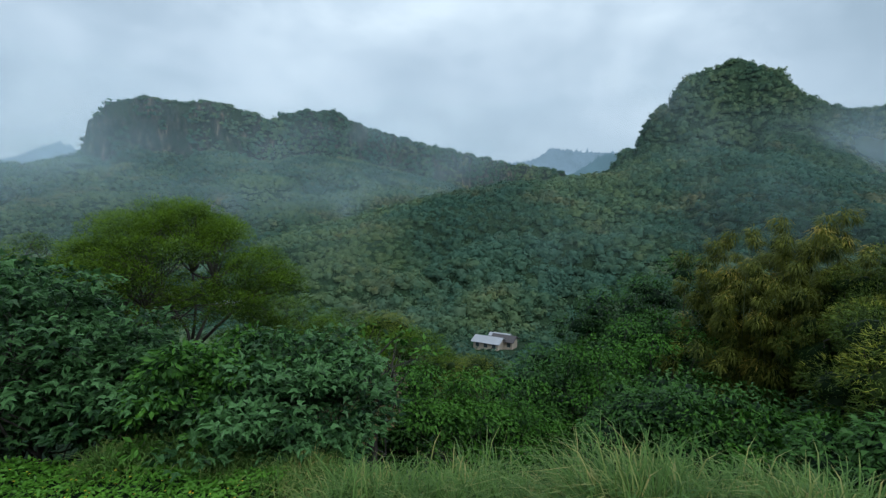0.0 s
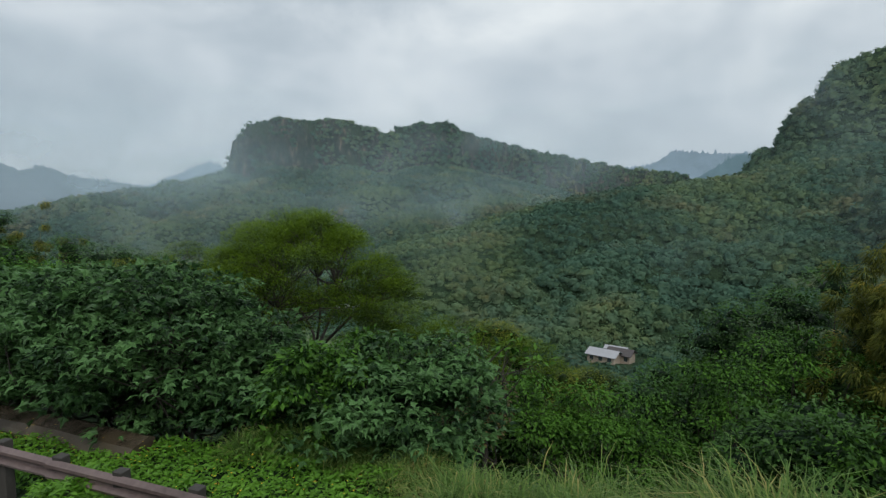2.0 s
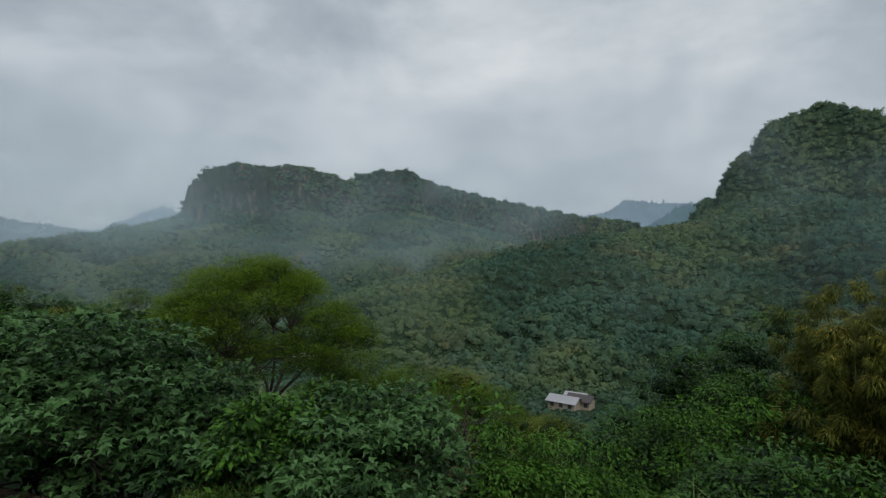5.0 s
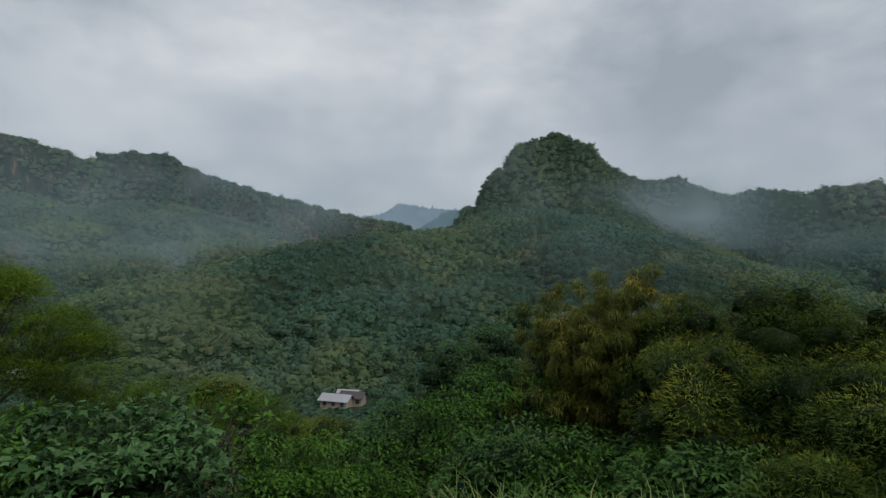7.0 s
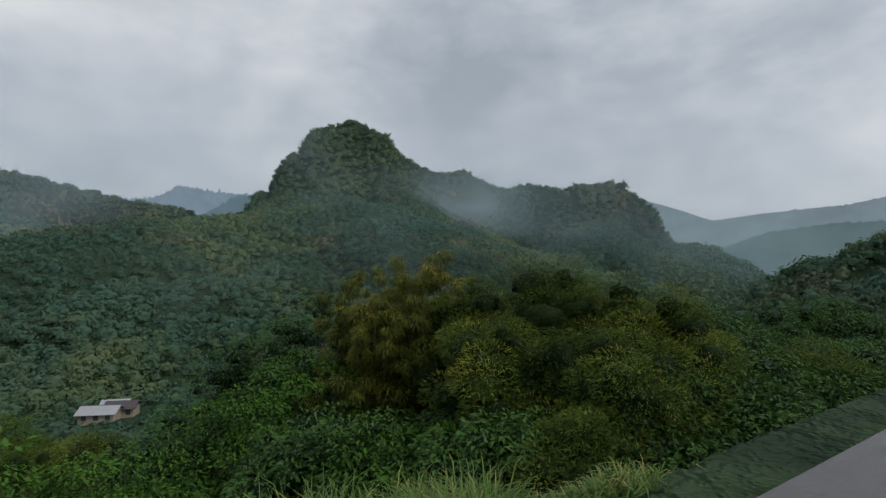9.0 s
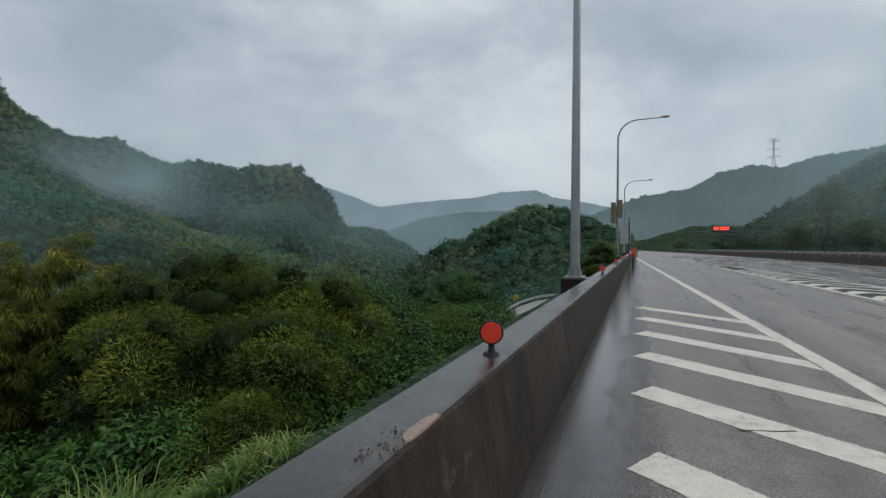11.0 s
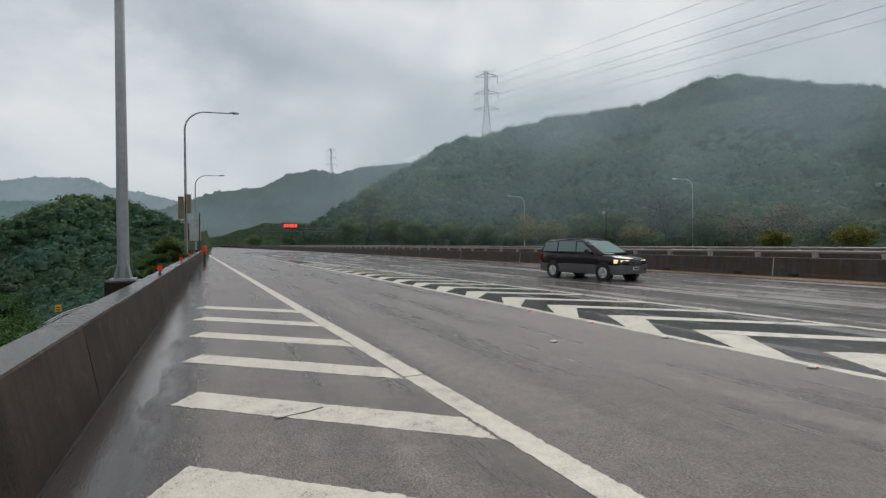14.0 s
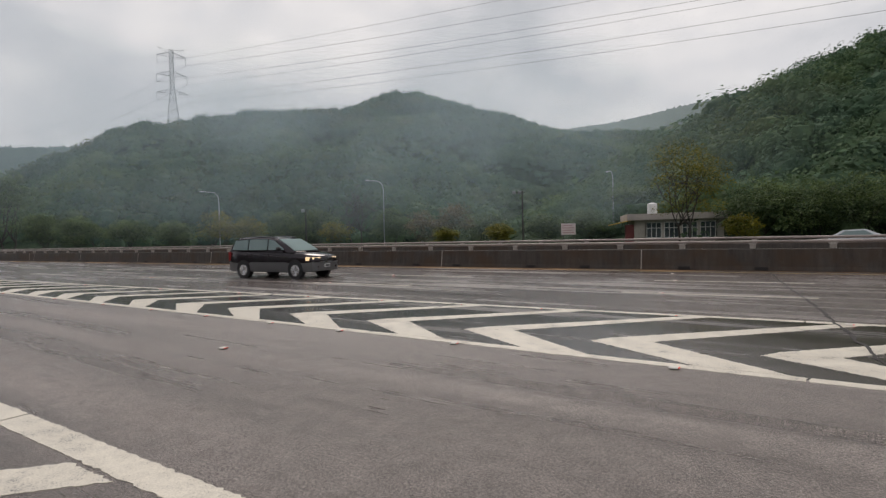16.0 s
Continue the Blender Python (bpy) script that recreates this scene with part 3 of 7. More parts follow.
HOUSE_D = sight_distance(-2.4, -14.9, 110, 300)
SHED_D = sight_distance(25.8, -10.6, 150, 420)
CLEARINGS = [(*polar(-2.6, HOUSE_D + 1), 11.0), (*polar(-2.4, HOUSE_D - 12), 5.0), (*polar(25.8, SHED_D - 2), 11.0)]


# ---- woods: crown beside crown ----
def slope_at(x, y, e=4.0):
    return np.hypot(ground_z(x + e, y) - ground_z(x - e, y), ground_z(x, y + e) - ground_z(x, y - e)) / (2 * e)


def build_ground():
    verts = np.stack([GRID_X, GRID_Y, GRID_Z], -1).reshape(-1, 3)
    n, m = len(RAD), len(AZ_DEG)
    i, j = np.meshgrid(np.arange(n - 1), np.arange(m), indexing="ij")
    q = np.stack([i * m + j, (i + 1) * m + j, (i + 1) * m + (j + 1) % m, i * m + (j + 1) % m], -1).reshape(-1, 4)[:, ::-1]
    me = mesh_arrays("ground", verts, q, M_TERRAIN, True)
    bare = np.clip((slope_at(GRID_X, GRID_Y) - 1.2) / 0.8, 0, 1) * (GRID_R > 640)
    me.attributes.new("bare_rock", "FLOAT", "POINT").data.foreach_set("value", bare.ravel().astype(np.float32))
    return tagged(part("ground", me, M_TERRAIN), "wooded valley and hillsides with rocky bluffs", "ground", kind="structure")


build_ground()


def blob(rows, cols, seed, lump):
    """A lumpy crown of radius 1, open below: vertices and triangles."""
    g = rng(seed)
    verts, faces = [(0, 0, 1)], []
    for i in range(1, rows + 1):
        t = 2.05 * i / rows
        for k in range(cols):
            a = 6.283 * (k + 0.5 * (i % 2)) / cols
            verts.append((math.sin(t) * math.cos(a), math.sin(t) * math.sin(a), math.cos(t)))
    v = np.array(verts, float)
    bumps = g.normal(size=(9, 3)) * (1, 1, 0.7)
    bumps /= np.linalg.norm(bumps, axis=1, keepdims=True)
    near = np.max(v @ bumps.T, axis=1)
    v *= (1 + lump * (np.clip((near - 0.55) / 0.45, 0, 1) - 0.45) + g.normal(0, 0.05, len(v)))[:, None]
    for k in range(cols):
        faces.append((0, 1 + k, 1 + (k + 1) % cols))
    for i in range(rows - 1):
        p, q = 1 + i * cols, 1 + (i + 1) * cols
        for k in range(cols):
            n = (k + 1) % cols
            if i % 2 == 0:
                faces += [(p + k, q + k, p + n), (p + n, q + k, q + n)]
            else:
                faces += [(p + k, q + k, q + n), (p + k, q + n, p + n)]
    return v, np.array(faces)


def blobs_mesh(name, centre, radius, seed, mat, rows, cols, lump):
    """Many lumpy crowns in one mesh; radius: (n, 3)."""
    g = rng(seed)
    n = len(centre)
    kinds = [blob(rows, cols, 900 + k, lump) for k in range(10)]
    V = np.stack([k[0] for k in kinds])[g.integers(0, 10, n)]
    a = g.uniform(0, 6.283, n)[:, None]
    x = V[..., 0] * np.cos(a) - V[..., 1] * np.sin(a)
    y = V[..., 0] * np.sin(a) + V[..., 1] * np.cos(a)
    v = np.stack([x, y, V[..., 2]], -1) * radius[:, None] + centre[:, None]
    f = kinds[0][1]
    m = V.shape[1]
    return mesh_arrays(name, v.reshape(-1, 3), (f[None] + (np.arange(n) * m)[:, None, None]).reshape(-1, 3), mat, True)


def crown_places(az0, az1, r0, r1, cell, seed):
    """Where crowns stand: one in each cell, more on steep faces, none in clearings, on the road or on slopes that fall away behind a crest."""
    g = rng(seed)
    k = int(r1 / cell) + 1
    ix, iy = (q.ravel() * cell for q in np.meshgrid(np.arange(-k, k), np.arange(-k, k)))
    x, y = ix + g.uniform(-0.5, 0.5, len(ix)) * cell, iy + g.uniform(-0.5, 0.5, len(ix)) * cell

    def inside(x, y):
        r, a = np.hypot(x, y), (np.degrees(np.arctan2(-x, y)) + 230) % 360 - 230
        return (r > r0) & (r < r1) & (a > az0) & (a < az1)
    ok = inside(x, y)
    x, y = x[ok], y[ok]
    more = np.sqrt(1 + slope_at(x, y) ** 2) - 1
    X, Y = [x], [y]
    more = more * 1.6
    for _ in range(4):
        pick = g.uniform(0, 1, len(x)) < more
        X.append(x[pick] + g.uniform(-0.6, 0.6, pick.sum()) * cell)
        Y.append(y[pick] + g.uniform(-0.6, 0.6, pick.sum()) * cell)
        more = more - 1
    x, y = np.concatenate(X), np.concatenate(Y)
    z = ground_z(x, y)
    ok = inside(x, y)
    ok &= ~((y < 9) & (y > -54) & (x < 330)) & ~((y < 0) & (z < 0.5))
    for hx, hy, hr in CLEARINGS:
        ok &= np.hypot(x - hx, y - hy) > hr
    for q in lane_points():
        ok &= np.hypot(x - q[0], y - q[1]) > 7
    a, r = np.degrees(np.arctan2(-x, y)), np.hypot(x, y)
    ok &= ~((np.abs(a + 2.5) < 3.2) & (r < HOUSE_D) & (z + 1.4 > 1.6 - r * math.tan(radians(15.6))))
    for u in np.linspace(0.2, 0.985, 26):
        ok &= ground_z(x * u, y * u) < 1.6 + (z - 1.6 + 6) * u
    return x[ok], y[ok], z[ok]


def spray_leaves(name, mat, c, radius, count, size, g):
    """Leaf sprays over the crowns, each a small tilted triangle."""
    n = len(c)
    d = g.normal(size=(n, count, 3))
    d[..., 2] = np.abs(d[..., 2]) * 0.9 - 0.25
    d /= np.linalg.norm(d, axis=2, keepdims=True)
    at = c[:, None] + d * radius[:, None] * g.uniform(0.58, 1.22, (n, count, 1)) ** 0.8
    s = (size[:, None] * g.uniform(0.5, 1.4, (n, count))).reshape(-1, 1)
    d, at = d.reshape(-1, 3), at.reshape(-1, 3)
    f = d + (0, 0, 0.25) + g.normal(0, 0.32, d.shape)
    u = np.cross(f, g.normal(size=d.shape))
    u /= np.linalg.norm(u, axis=1, keepdims=True)
    w = np.cross(f, u)
    w /= np.linalg.norm(w, axis=1, keepdims=True)
    v = np.stack([at + u * s, at - u * s * 0.5 + w * s * 0.6, at - u * s * 0.5 - w * s * 0.6], 1).reshape(-1, 3)
    return mesh_arrays(name, v, np.arange(len(v)).reshape(-1, 3), mat)


def woods(name, label, az0, az1, r0, r1, cell, seed, mat, rows, cols, leaves, size):
    x, y, z = crown_places(az0, az1, r0, r1, cell, seed)
    g = rng(seed + 1)
    steep, dist = slope_at(x, y), np.hypot(x, y)
    rock = (steep > 1.1) & (dist > 640) & (fbm(x + z * 0.7, y - z * 0.5, 30, 3, seed + 2) > 0.20)
    x, y, z, dist = x[~rock], y[~rock], z[~rock], dist[~rock]
    n = len(x)
    stand = np.clip(fbm(x, y, 55, 3, 41) * 1.6 + 0.5, 0, 1)
    r = cell * (0.54 + 0.24 * stand) * np.exp(np.clip(g.normal(0, 0.36, n), -0.7, 0.42))
    up = r * g.uniform(0.62, 1.0, n)
    c = np.stack([x, y, z + up * g.uniform(0.0, 0.3, n)], -1)
    tone = np.clip(0.5 + 1.2 * fbm(x, y, 70, 3, 47) + g.normal(0, 0.12, n), 0, 1)
    cool = np.clip(0.35 + 1.3 * fbm(x, y, 90, 3, 48) + g.normal(0, 0.25, n), 0, 1)
    radius = np.stack([r, r * g.uniform(0.85, 1.15, n), up], -1)
    core = blobs_mesh(name, c - np.array([0, 0, 0.2]), radius * 0.66, seed + 3, mat, rows, cols, 0.75)
    tips = spray_leaves(name + "_leaves", mat, c, radius, leaves, r * size, g)
    for me, k in ((core, 1 + rows * cols), (tips, 3 * leaves)):
        shift = 0 if me is core else np.repeat(g.normal(0, 0.10, n * leaves), 3)
        me.attributes.new("crown_tone", "FLOAT", "POINT").data.foreach_set("value", np.clip(np.repeat(tone, k) + shift, 0, 1).astype(np.float32))
        me.attributes.new("cool_kind", "FLOAT", "POINT").data.foreach_set("value", np.repeat(cool, k).astype(np.float32))
    thing = tagged(part(name, core, mat), label, "woods", kind="stuff")
    part("leaves", tips, mat, thing)


woods("hill_woods", "mixed green woods on the spur below the rounded hill", -66, 66, 130, 330, 4.2, 71, M_CANOPY_MID, 2, 6, 74, 0.21)
woods("hill_woods", "blue-green woods over the rounded hill and below the mesa", -70, 66, 330, 640, 4.7, 72, M_CANOPY_MID, 2, 5, 28, 0.30)
woods("far_woods", "dark blue-green woods on the mesa and the long bluff", -75, 62, 640, 1260, 6.8, 76, M_CANOPY_MID, 2, 5, 15, 0.38)
woods("hill_woods", "green woods on the low hill behind the road bend", -93, -66, 130, 330, 4.2, 73, M_CANOPY_MID, 2, 6, 48, 0.26)
woods("hill_woods", "hazy grey-green woods on the hill under the power lines", -176, -97, 110, 640, 4.9, 74, M_CANOPY_BACK, 2, 6, 56, 0.20)
woods("hill_woods", "dark green woods on the steep slope beside the rest area", -194, -157, 60, 175, 3.8, 75, M_CANOPY_BACK, 3, 6, 330, 0.10)
woods("bushes", "dense bushes and small trees on the valley floor", -92, 66, 46, 130, 3.5, 77, M_CANOPY_MID, 3, 6, 170, 0.15)


# ---- distance: backdrop ridges, with haze put into their glowing colour ----
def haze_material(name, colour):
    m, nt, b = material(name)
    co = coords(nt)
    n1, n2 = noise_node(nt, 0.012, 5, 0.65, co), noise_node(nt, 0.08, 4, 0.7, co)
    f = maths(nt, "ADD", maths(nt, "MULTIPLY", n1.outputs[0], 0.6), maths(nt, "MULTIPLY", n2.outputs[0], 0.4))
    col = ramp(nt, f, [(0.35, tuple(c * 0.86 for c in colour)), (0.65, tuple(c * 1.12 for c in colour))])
    # haze is painted as a pale self-glow; the slope itself takes no light
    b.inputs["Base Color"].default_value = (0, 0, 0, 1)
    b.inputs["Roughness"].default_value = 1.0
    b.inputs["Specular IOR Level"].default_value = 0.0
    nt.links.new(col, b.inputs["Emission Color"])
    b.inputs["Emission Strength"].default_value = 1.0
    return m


def ridge(name, crest, colour, label, bump_size, seed):
    """A far ridge: its wooded crest line and a slope that runs down towards the valley."""
    c = np.array(crest, float)
    az = np.linspace(c[0, 0], c[-1, 0], 420)
    order = np.argsort(c[:, 0])
    el = np.interp(az, c[order, 0], c[order, 1])
    d = np.interp(az, c[order, 0], c[order, 2])
    top = 1.6 + np.tan(np.radians(el)) * d
    g = rng(seed)
    top = top + bump_size * (np.abs(fbm(az * 40, az * 0 + seed, 9, 3, seed)) * 2.2 + 0.12 * g.normal(size=len(az)))
    rows = []
    for k, u in enumerate(np.linspace(0, 1, 14)):
        x, y = polar(az, d * (1 - 0.16 * u))
        z = top + (-90 - top) * u + (fbm(x, y, 60, 3, seed + 1) * 22 if k else 0)
        rows.append(np.stack([x, y, z], -1))
    x, y = polar(az, d * 1.12)
    rows.insert(0, np.stack([x, y, top - 120], -1))
    v = np.stack(rows)
    n, m = v.shape[:2]
    i, j = np.meshgrid(np.arange(n - 1), np.arange(m - 1), indexing="ij")
    q = np.stack([i * m + j, i * m + j + 1, (i + 1) * m + j + 1, (i + 1) * m + j], -1).reshape(-1, 4)
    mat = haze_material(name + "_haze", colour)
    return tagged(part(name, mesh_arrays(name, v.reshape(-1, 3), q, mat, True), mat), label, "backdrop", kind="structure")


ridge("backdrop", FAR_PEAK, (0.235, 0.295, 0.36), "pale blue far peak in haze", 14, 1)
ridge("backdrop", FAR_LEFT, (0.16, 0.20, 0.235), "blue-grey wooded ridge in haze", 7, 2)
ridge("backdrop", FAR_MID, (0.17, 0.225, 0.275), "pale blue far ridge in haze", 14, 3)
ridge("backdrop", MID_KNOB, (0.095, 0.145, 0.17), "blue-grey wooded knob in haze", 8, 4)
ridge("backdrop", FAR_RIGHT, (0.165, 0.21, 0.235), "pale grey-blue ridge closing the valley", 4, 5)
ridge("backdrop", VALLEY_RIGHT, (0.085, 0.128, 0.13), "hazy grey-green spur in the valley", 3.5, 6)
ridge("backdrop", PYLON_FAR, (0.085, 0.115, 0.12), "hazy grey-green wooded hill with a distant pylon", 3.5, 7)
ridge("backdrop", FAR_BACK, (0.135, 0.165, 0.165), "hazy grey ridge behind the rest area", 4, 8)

# ---- haze and mist in the valley and before the hills, as translucent sheets ----
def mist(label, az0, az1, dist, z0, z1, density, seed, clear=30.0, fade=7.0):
    """A thin curved sheet that stands in for haze and mist across the valley: it thins out at the slopes, towards its
    top and at its ends.
    """
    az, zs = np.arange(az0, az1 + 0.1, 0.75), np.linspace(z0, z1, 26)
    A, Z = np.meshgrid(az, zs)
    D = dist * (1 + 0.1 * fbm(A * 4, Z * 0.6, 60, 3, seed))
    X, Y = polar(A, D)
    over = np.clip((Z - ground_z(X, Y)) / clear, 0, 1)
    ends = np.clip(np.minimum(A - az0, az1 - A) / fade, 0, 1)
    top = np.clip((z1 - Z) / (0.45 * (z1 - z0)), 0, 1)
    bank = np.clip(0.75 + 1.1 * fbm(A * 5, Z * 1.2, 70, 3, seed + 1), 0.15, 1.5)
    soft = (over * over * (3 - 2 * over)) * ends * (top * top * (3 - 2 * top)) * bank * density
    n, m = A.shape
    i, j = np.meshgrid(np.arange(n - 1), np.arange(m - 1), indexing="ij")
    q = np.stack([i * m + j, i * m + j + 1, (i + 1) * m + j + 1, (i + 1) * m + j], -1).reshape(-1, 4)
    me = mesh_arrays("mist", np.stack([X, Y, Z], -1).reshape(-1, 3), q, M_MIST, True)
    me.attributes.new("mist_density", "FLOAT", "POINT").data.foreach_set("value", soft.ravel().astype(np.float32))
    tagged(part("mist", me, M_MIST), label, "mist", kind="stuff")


mist("thin grey haze sheet low in the valley", -66, 66, 240, -45, 60, 0.06, 11)
mist("thin grey haze sheet over the wooded spur", -68, 66, 400, -40, 150, 0.13, 12)
mist("grey haze sheet between the spur and the mesa", -4, 64, 560, -40, 150, 0.17, 13)
mist("grey haze sheet before the mesa's cliff", -10, 62, 760, -30, 190, 0.10, 14)
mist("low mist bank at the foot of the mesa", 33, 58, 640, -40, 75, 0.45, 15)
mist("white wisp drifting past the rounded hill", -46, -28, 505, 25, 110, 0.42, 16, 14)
mist("thin haze sheet before the long bluff", -72, -18, 540, -40, 120, 0.20, 17)
mist("pale haze sheet in the far valley", -100, -50, 800, -40, 90, 0.14, 18)
mist("thin rain haze sheet before the hill under the power lines", -172, -92, 145, -10, 75, 0.17, 19, 14, 20.0)
mist("rain haze sheet on the hill under the power lines", -172, -96, 225, -5, 105, 0.16, 20, 18, 14.0)
mist("rain haze sheet high on the hill under the power lines", -168, -104, 330, 5, 150, 0.12, 21, 18)

mist("rain haze sheet behind the rest area", -184, -92, 74, -1, 30, 0.18, 22, 5, 34.0)

# ---- the highway ----
def y_bar(x):
    """Inner foot of the roadside barrier."""
    return 0.9 + 0.00016 * max(x - 70, 0) ** 2


def y_med(x):
    return -23.4 + 0.03 * x + 0.00011 * max(x, 0) ** 2


def y_edge(x):
    return -2.54 + 0.034 * x


def y_gore_left(x):
    return -7.19 + 0.012 * x + 0.00017 * x * abs(x)


def y_gore_right(x):
    return -11.25 + 0.07 * x


def y_lane_a(x):
    return -14.87 + 0.085 * x


def y_lane_b(x):
    return -18.65 + 0.085 * x


def ribbon(xs, y0, y1, z0):
    """A strip between two lines along x, facing up."""
    vs = []
    for x in xs:
        vs += [(x, y0(x), z0), (x, y1(x), z0)]
    return vs, [(2 * i, 2 * i + 2, 2 * i + 3, 2 * i + 1) for i in range(len(xs) - 1)]


def profile_mesh(name, xs, line, prof, mat):
    """A section (offset across, height) swept along a line y = line(x)."""
    n = len(prof)
    bm = bmesh.new()
    rows = [[bm.verts.new((x, line(x) + o, z)) for o, z in prof] for x in xs]
    for a, b in zip(rows, rows[1:]):
        for k in range(n):
            bm.faces.new((a[k], a[(k + 1) % n], b[(k + 1) % n], b[k]))
    bm.faces.new(rows[0])
    bm.faces.new(rows[-1])
    bmesh.ops.recalc_face_normals(bm, faces=bm.faces)
    me = bpy.data.meshes.new(name)
    bm.to_mesh(me)
    bm.free()
    me.materials.append(mat)
    return me


XS = list(np.concatenate([np.arange(-140, 60, 4.0), np.arange(60, 330, 6.0)]))
v, f = ribbon(XS, lambda x: y_med(x) - 0.2, lambda x: y_bar(x) + 0.35, 0.0)
road = tagged(part("road", mesh_arrays("road", v, f, M_ASPHALT), M_ASPHALT), "wet dark grey asphalt carriageway with drying tracks", "road", kind="structure")
v, f = ribbon(XS, lambda x: y_med(x) - 24, lambda x: y_med(x) - 0.6, -0.02)
tagged(part("road", mesh_arrays("road", v, f, M_ASPHALT), M_ASPHALT), "asphalt of the opposite carriageway and rest area", "road", kind="structure")

v, f = ribbon([x for x in XS if x < 110], lambda x: y_med(x) + 0.9, lambda x: max(y_gore_right(x), y_med(x) + 1.0), 0.0015)
tagged(part("main_lanes", mesh_arrays("main_lanes", v, f, M_ASPHALT_LANE), M_ASPHALT_LANE), "streaked wet asphalt of the main carriageway", "road", kind="structure")
v, f = ribbon([x for x in XS if -120 < x < 70], y_gore_right, lambda x: max(y_gore_left(x), y_gore_right(x)), 0.0025)
tagged(part("gore_area", mesh_arrays("gore_area", v, f, M_ASPHALT_GORE), M_ASPHALT_GORE), "dark puddled asphalt between the gore lines", "road", kind="structure")

# roadside barrier in cast lengths with open joints
BAR_PROF = [(0.0, 0.0), (0.015, 0.08), (0.145, 0.785), (0.16, 0.805), (0.18, 0.81), (0.48, 0.81), (0.50, 0.79), (0.50, -0.8), (0.0, -0.8)]
barrier = tagged(empty("barrier_wall"), "dark weathered concrete barrier in cast lengths with a flat top", "barrier", kind="structure")
cuts = [-0.3, 6.3, 14.1, 22, 30, 38, 46, 54, 62, 70, 78, 90, 105, 120, 140, 160, 180, 200, 220, 250, 280, 310]
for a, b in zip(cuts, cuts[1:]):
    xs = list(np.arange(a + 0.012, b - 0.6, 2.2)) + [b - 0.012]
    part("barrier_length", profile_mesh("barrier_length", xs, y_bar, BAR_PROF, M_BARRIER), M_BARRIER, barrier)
g = rng(5)
# chipped top with bare aggregate near the broken corner
bm = bmesh.new()
pts = [(1.80, 1.06), (1.88, 1.047), (2.04, 1.045), (2.18, 1.05), (2.20, 1.075), (2.10, 1.105), (1.96, 1.115), (1.85, 1.10)]
lo = [bm.verts.new((x, y, 0.806)) for x, y in pts]
hi = [bm.verts.new((x * 0.94 + 0.118, y * 0.9 + 0.111, 0.814)) for x, y in pts]
bm.faces.new(hi)
for i in range(8):
    bm.faces.new((lo[i], lo[(i + 1) % 8], hi[(i + 1) % 8], hi[i]))
part("patch", bm, M_PATCH, barrier, "pale broken patch on the barrier's edge")
vs, fs = [], []
for i in range(60):
    x, y = 1.72 + g.normal(0, 0.13), 1.13 + g.normal(0, 0.05)
    if not 1.07 < y < 1.36:
        continue
    s = g.uniform(0.004, 0.013)
    p = np.array([[-1, -1, 0], [1, -0.8, 0], [0.9, 1, 0], [-0.8, 0.9, 0], [0.1, 0, 1.1]]) * s * g.uniform(0.6, 1.3, (5, 3)) + (x, y, 0.808)
    o = len(vs)
    vs += p.tolist()
    fs += [(o, o + 1, o + 4), (o + 1, o + 2, o + 4), (o + 2, o + 3, o + 4), (o + 3, o, o + 4)]
tagged(part("rubble", mesh_arrays("rubble", vs, fs, M_KERB), M_KERB), "crumbs of broken concrete on the barrier top", "rubble", kind="stuff")

# a jagged crack down the face beside the first joint
bm = bmesh.new()
row = []
for i in range(17):
    u = i / 16
    z = 0.79 - 0.75 * u
    cx = 6.36 + 0.42 * u + 0.05 * math.sin(i * 2.3) + g.normal(0, 0.012)
    cy = 0.9 + (0.015 + 0.13 * (z - 0.08) / 0.705 if z > 0.08 else 0.19 * z) - 0.003
    w = 0.011 * g.uniform(0.5, 1.5) + 0.02 * (i == 0)
    row.append((bm.verts.new((cx - w, cy, z)), bm.verts.new((cx + w, cy, z))))
for q, r in zip(row, row[1:]):
    bm.faces.new((q[0], q[1], r[1], r[0]))
part("crack", bm, M_JOINT, barrier, "jagged dark crack down the face")

# narrow gutter strip of silt and leaf crumbs at the barrier's foot
v, f = ribbon(list(np.arange(-0.2, 60, 0.5)), lambda x: y_bar(x) - 0.03 - 0.012 * math.sin(x * 5.1) - 0.012 * math.sin(x * 13), lambda x: y_bar(x) + 0.01, 0.004)
tagged(part("gutter", mesh_arrays("gutter", v, f, M_JOINT), M_JOINT), "thin line of silt at the foot of the barrier", "gutter", kind="structure")

# median barrier with a pipe rail on short posts
MED_PROF = [(0.0, 0.0), (-0.05, 0.18), (-0.13, 0.82), (-0.15, 0.84), (-0.36, 0.84), (-0.38, 0.82), (-0.5, 0.0)]
median = tagged(empty("median_wall"), "rust-stained concrete median barrier topped by a pipe rail", "barrier", kind="structure")
mcuts = list(np.arange(-44, 66, 9.9)) + list(np.arange(66, 330, 24))
for a, b in zip(mcuts, mcuts[1:]):
    xs = list(np.linspace(a + 0.015, b - 0.015, 5))
    part("barrier_length", profile_mesh("barrier_length", xs, y_med, MED_PROF, M_MEDIAN), M_MEDIAN, median)
    part("joint", profile_mesh("joint", [b - 0.02, b + 0.02], y_med, [(o * 0.985 + (0.004 if o > -0.2 else 0.0), z * 0.99) for o, z in MED_PROF], M_PALEJOINT), M_PALEJOINT, median)
M_POSTS = plain("pale_rail_post_concrete", (0.34, 0.30, 0.27), 0.7, 0, 0.35, 4, 0.3)
M_RAIL = plain("dull_painted_pipe", (0.30, 0.25, 0.23), 0.55, 0.2, 0.35, 3)
v, f = tube([(x, y_med(x) - 0.25, 1.10) for x in np.arange(-44, 200, 4.0)], [0.055] * 61, 8)
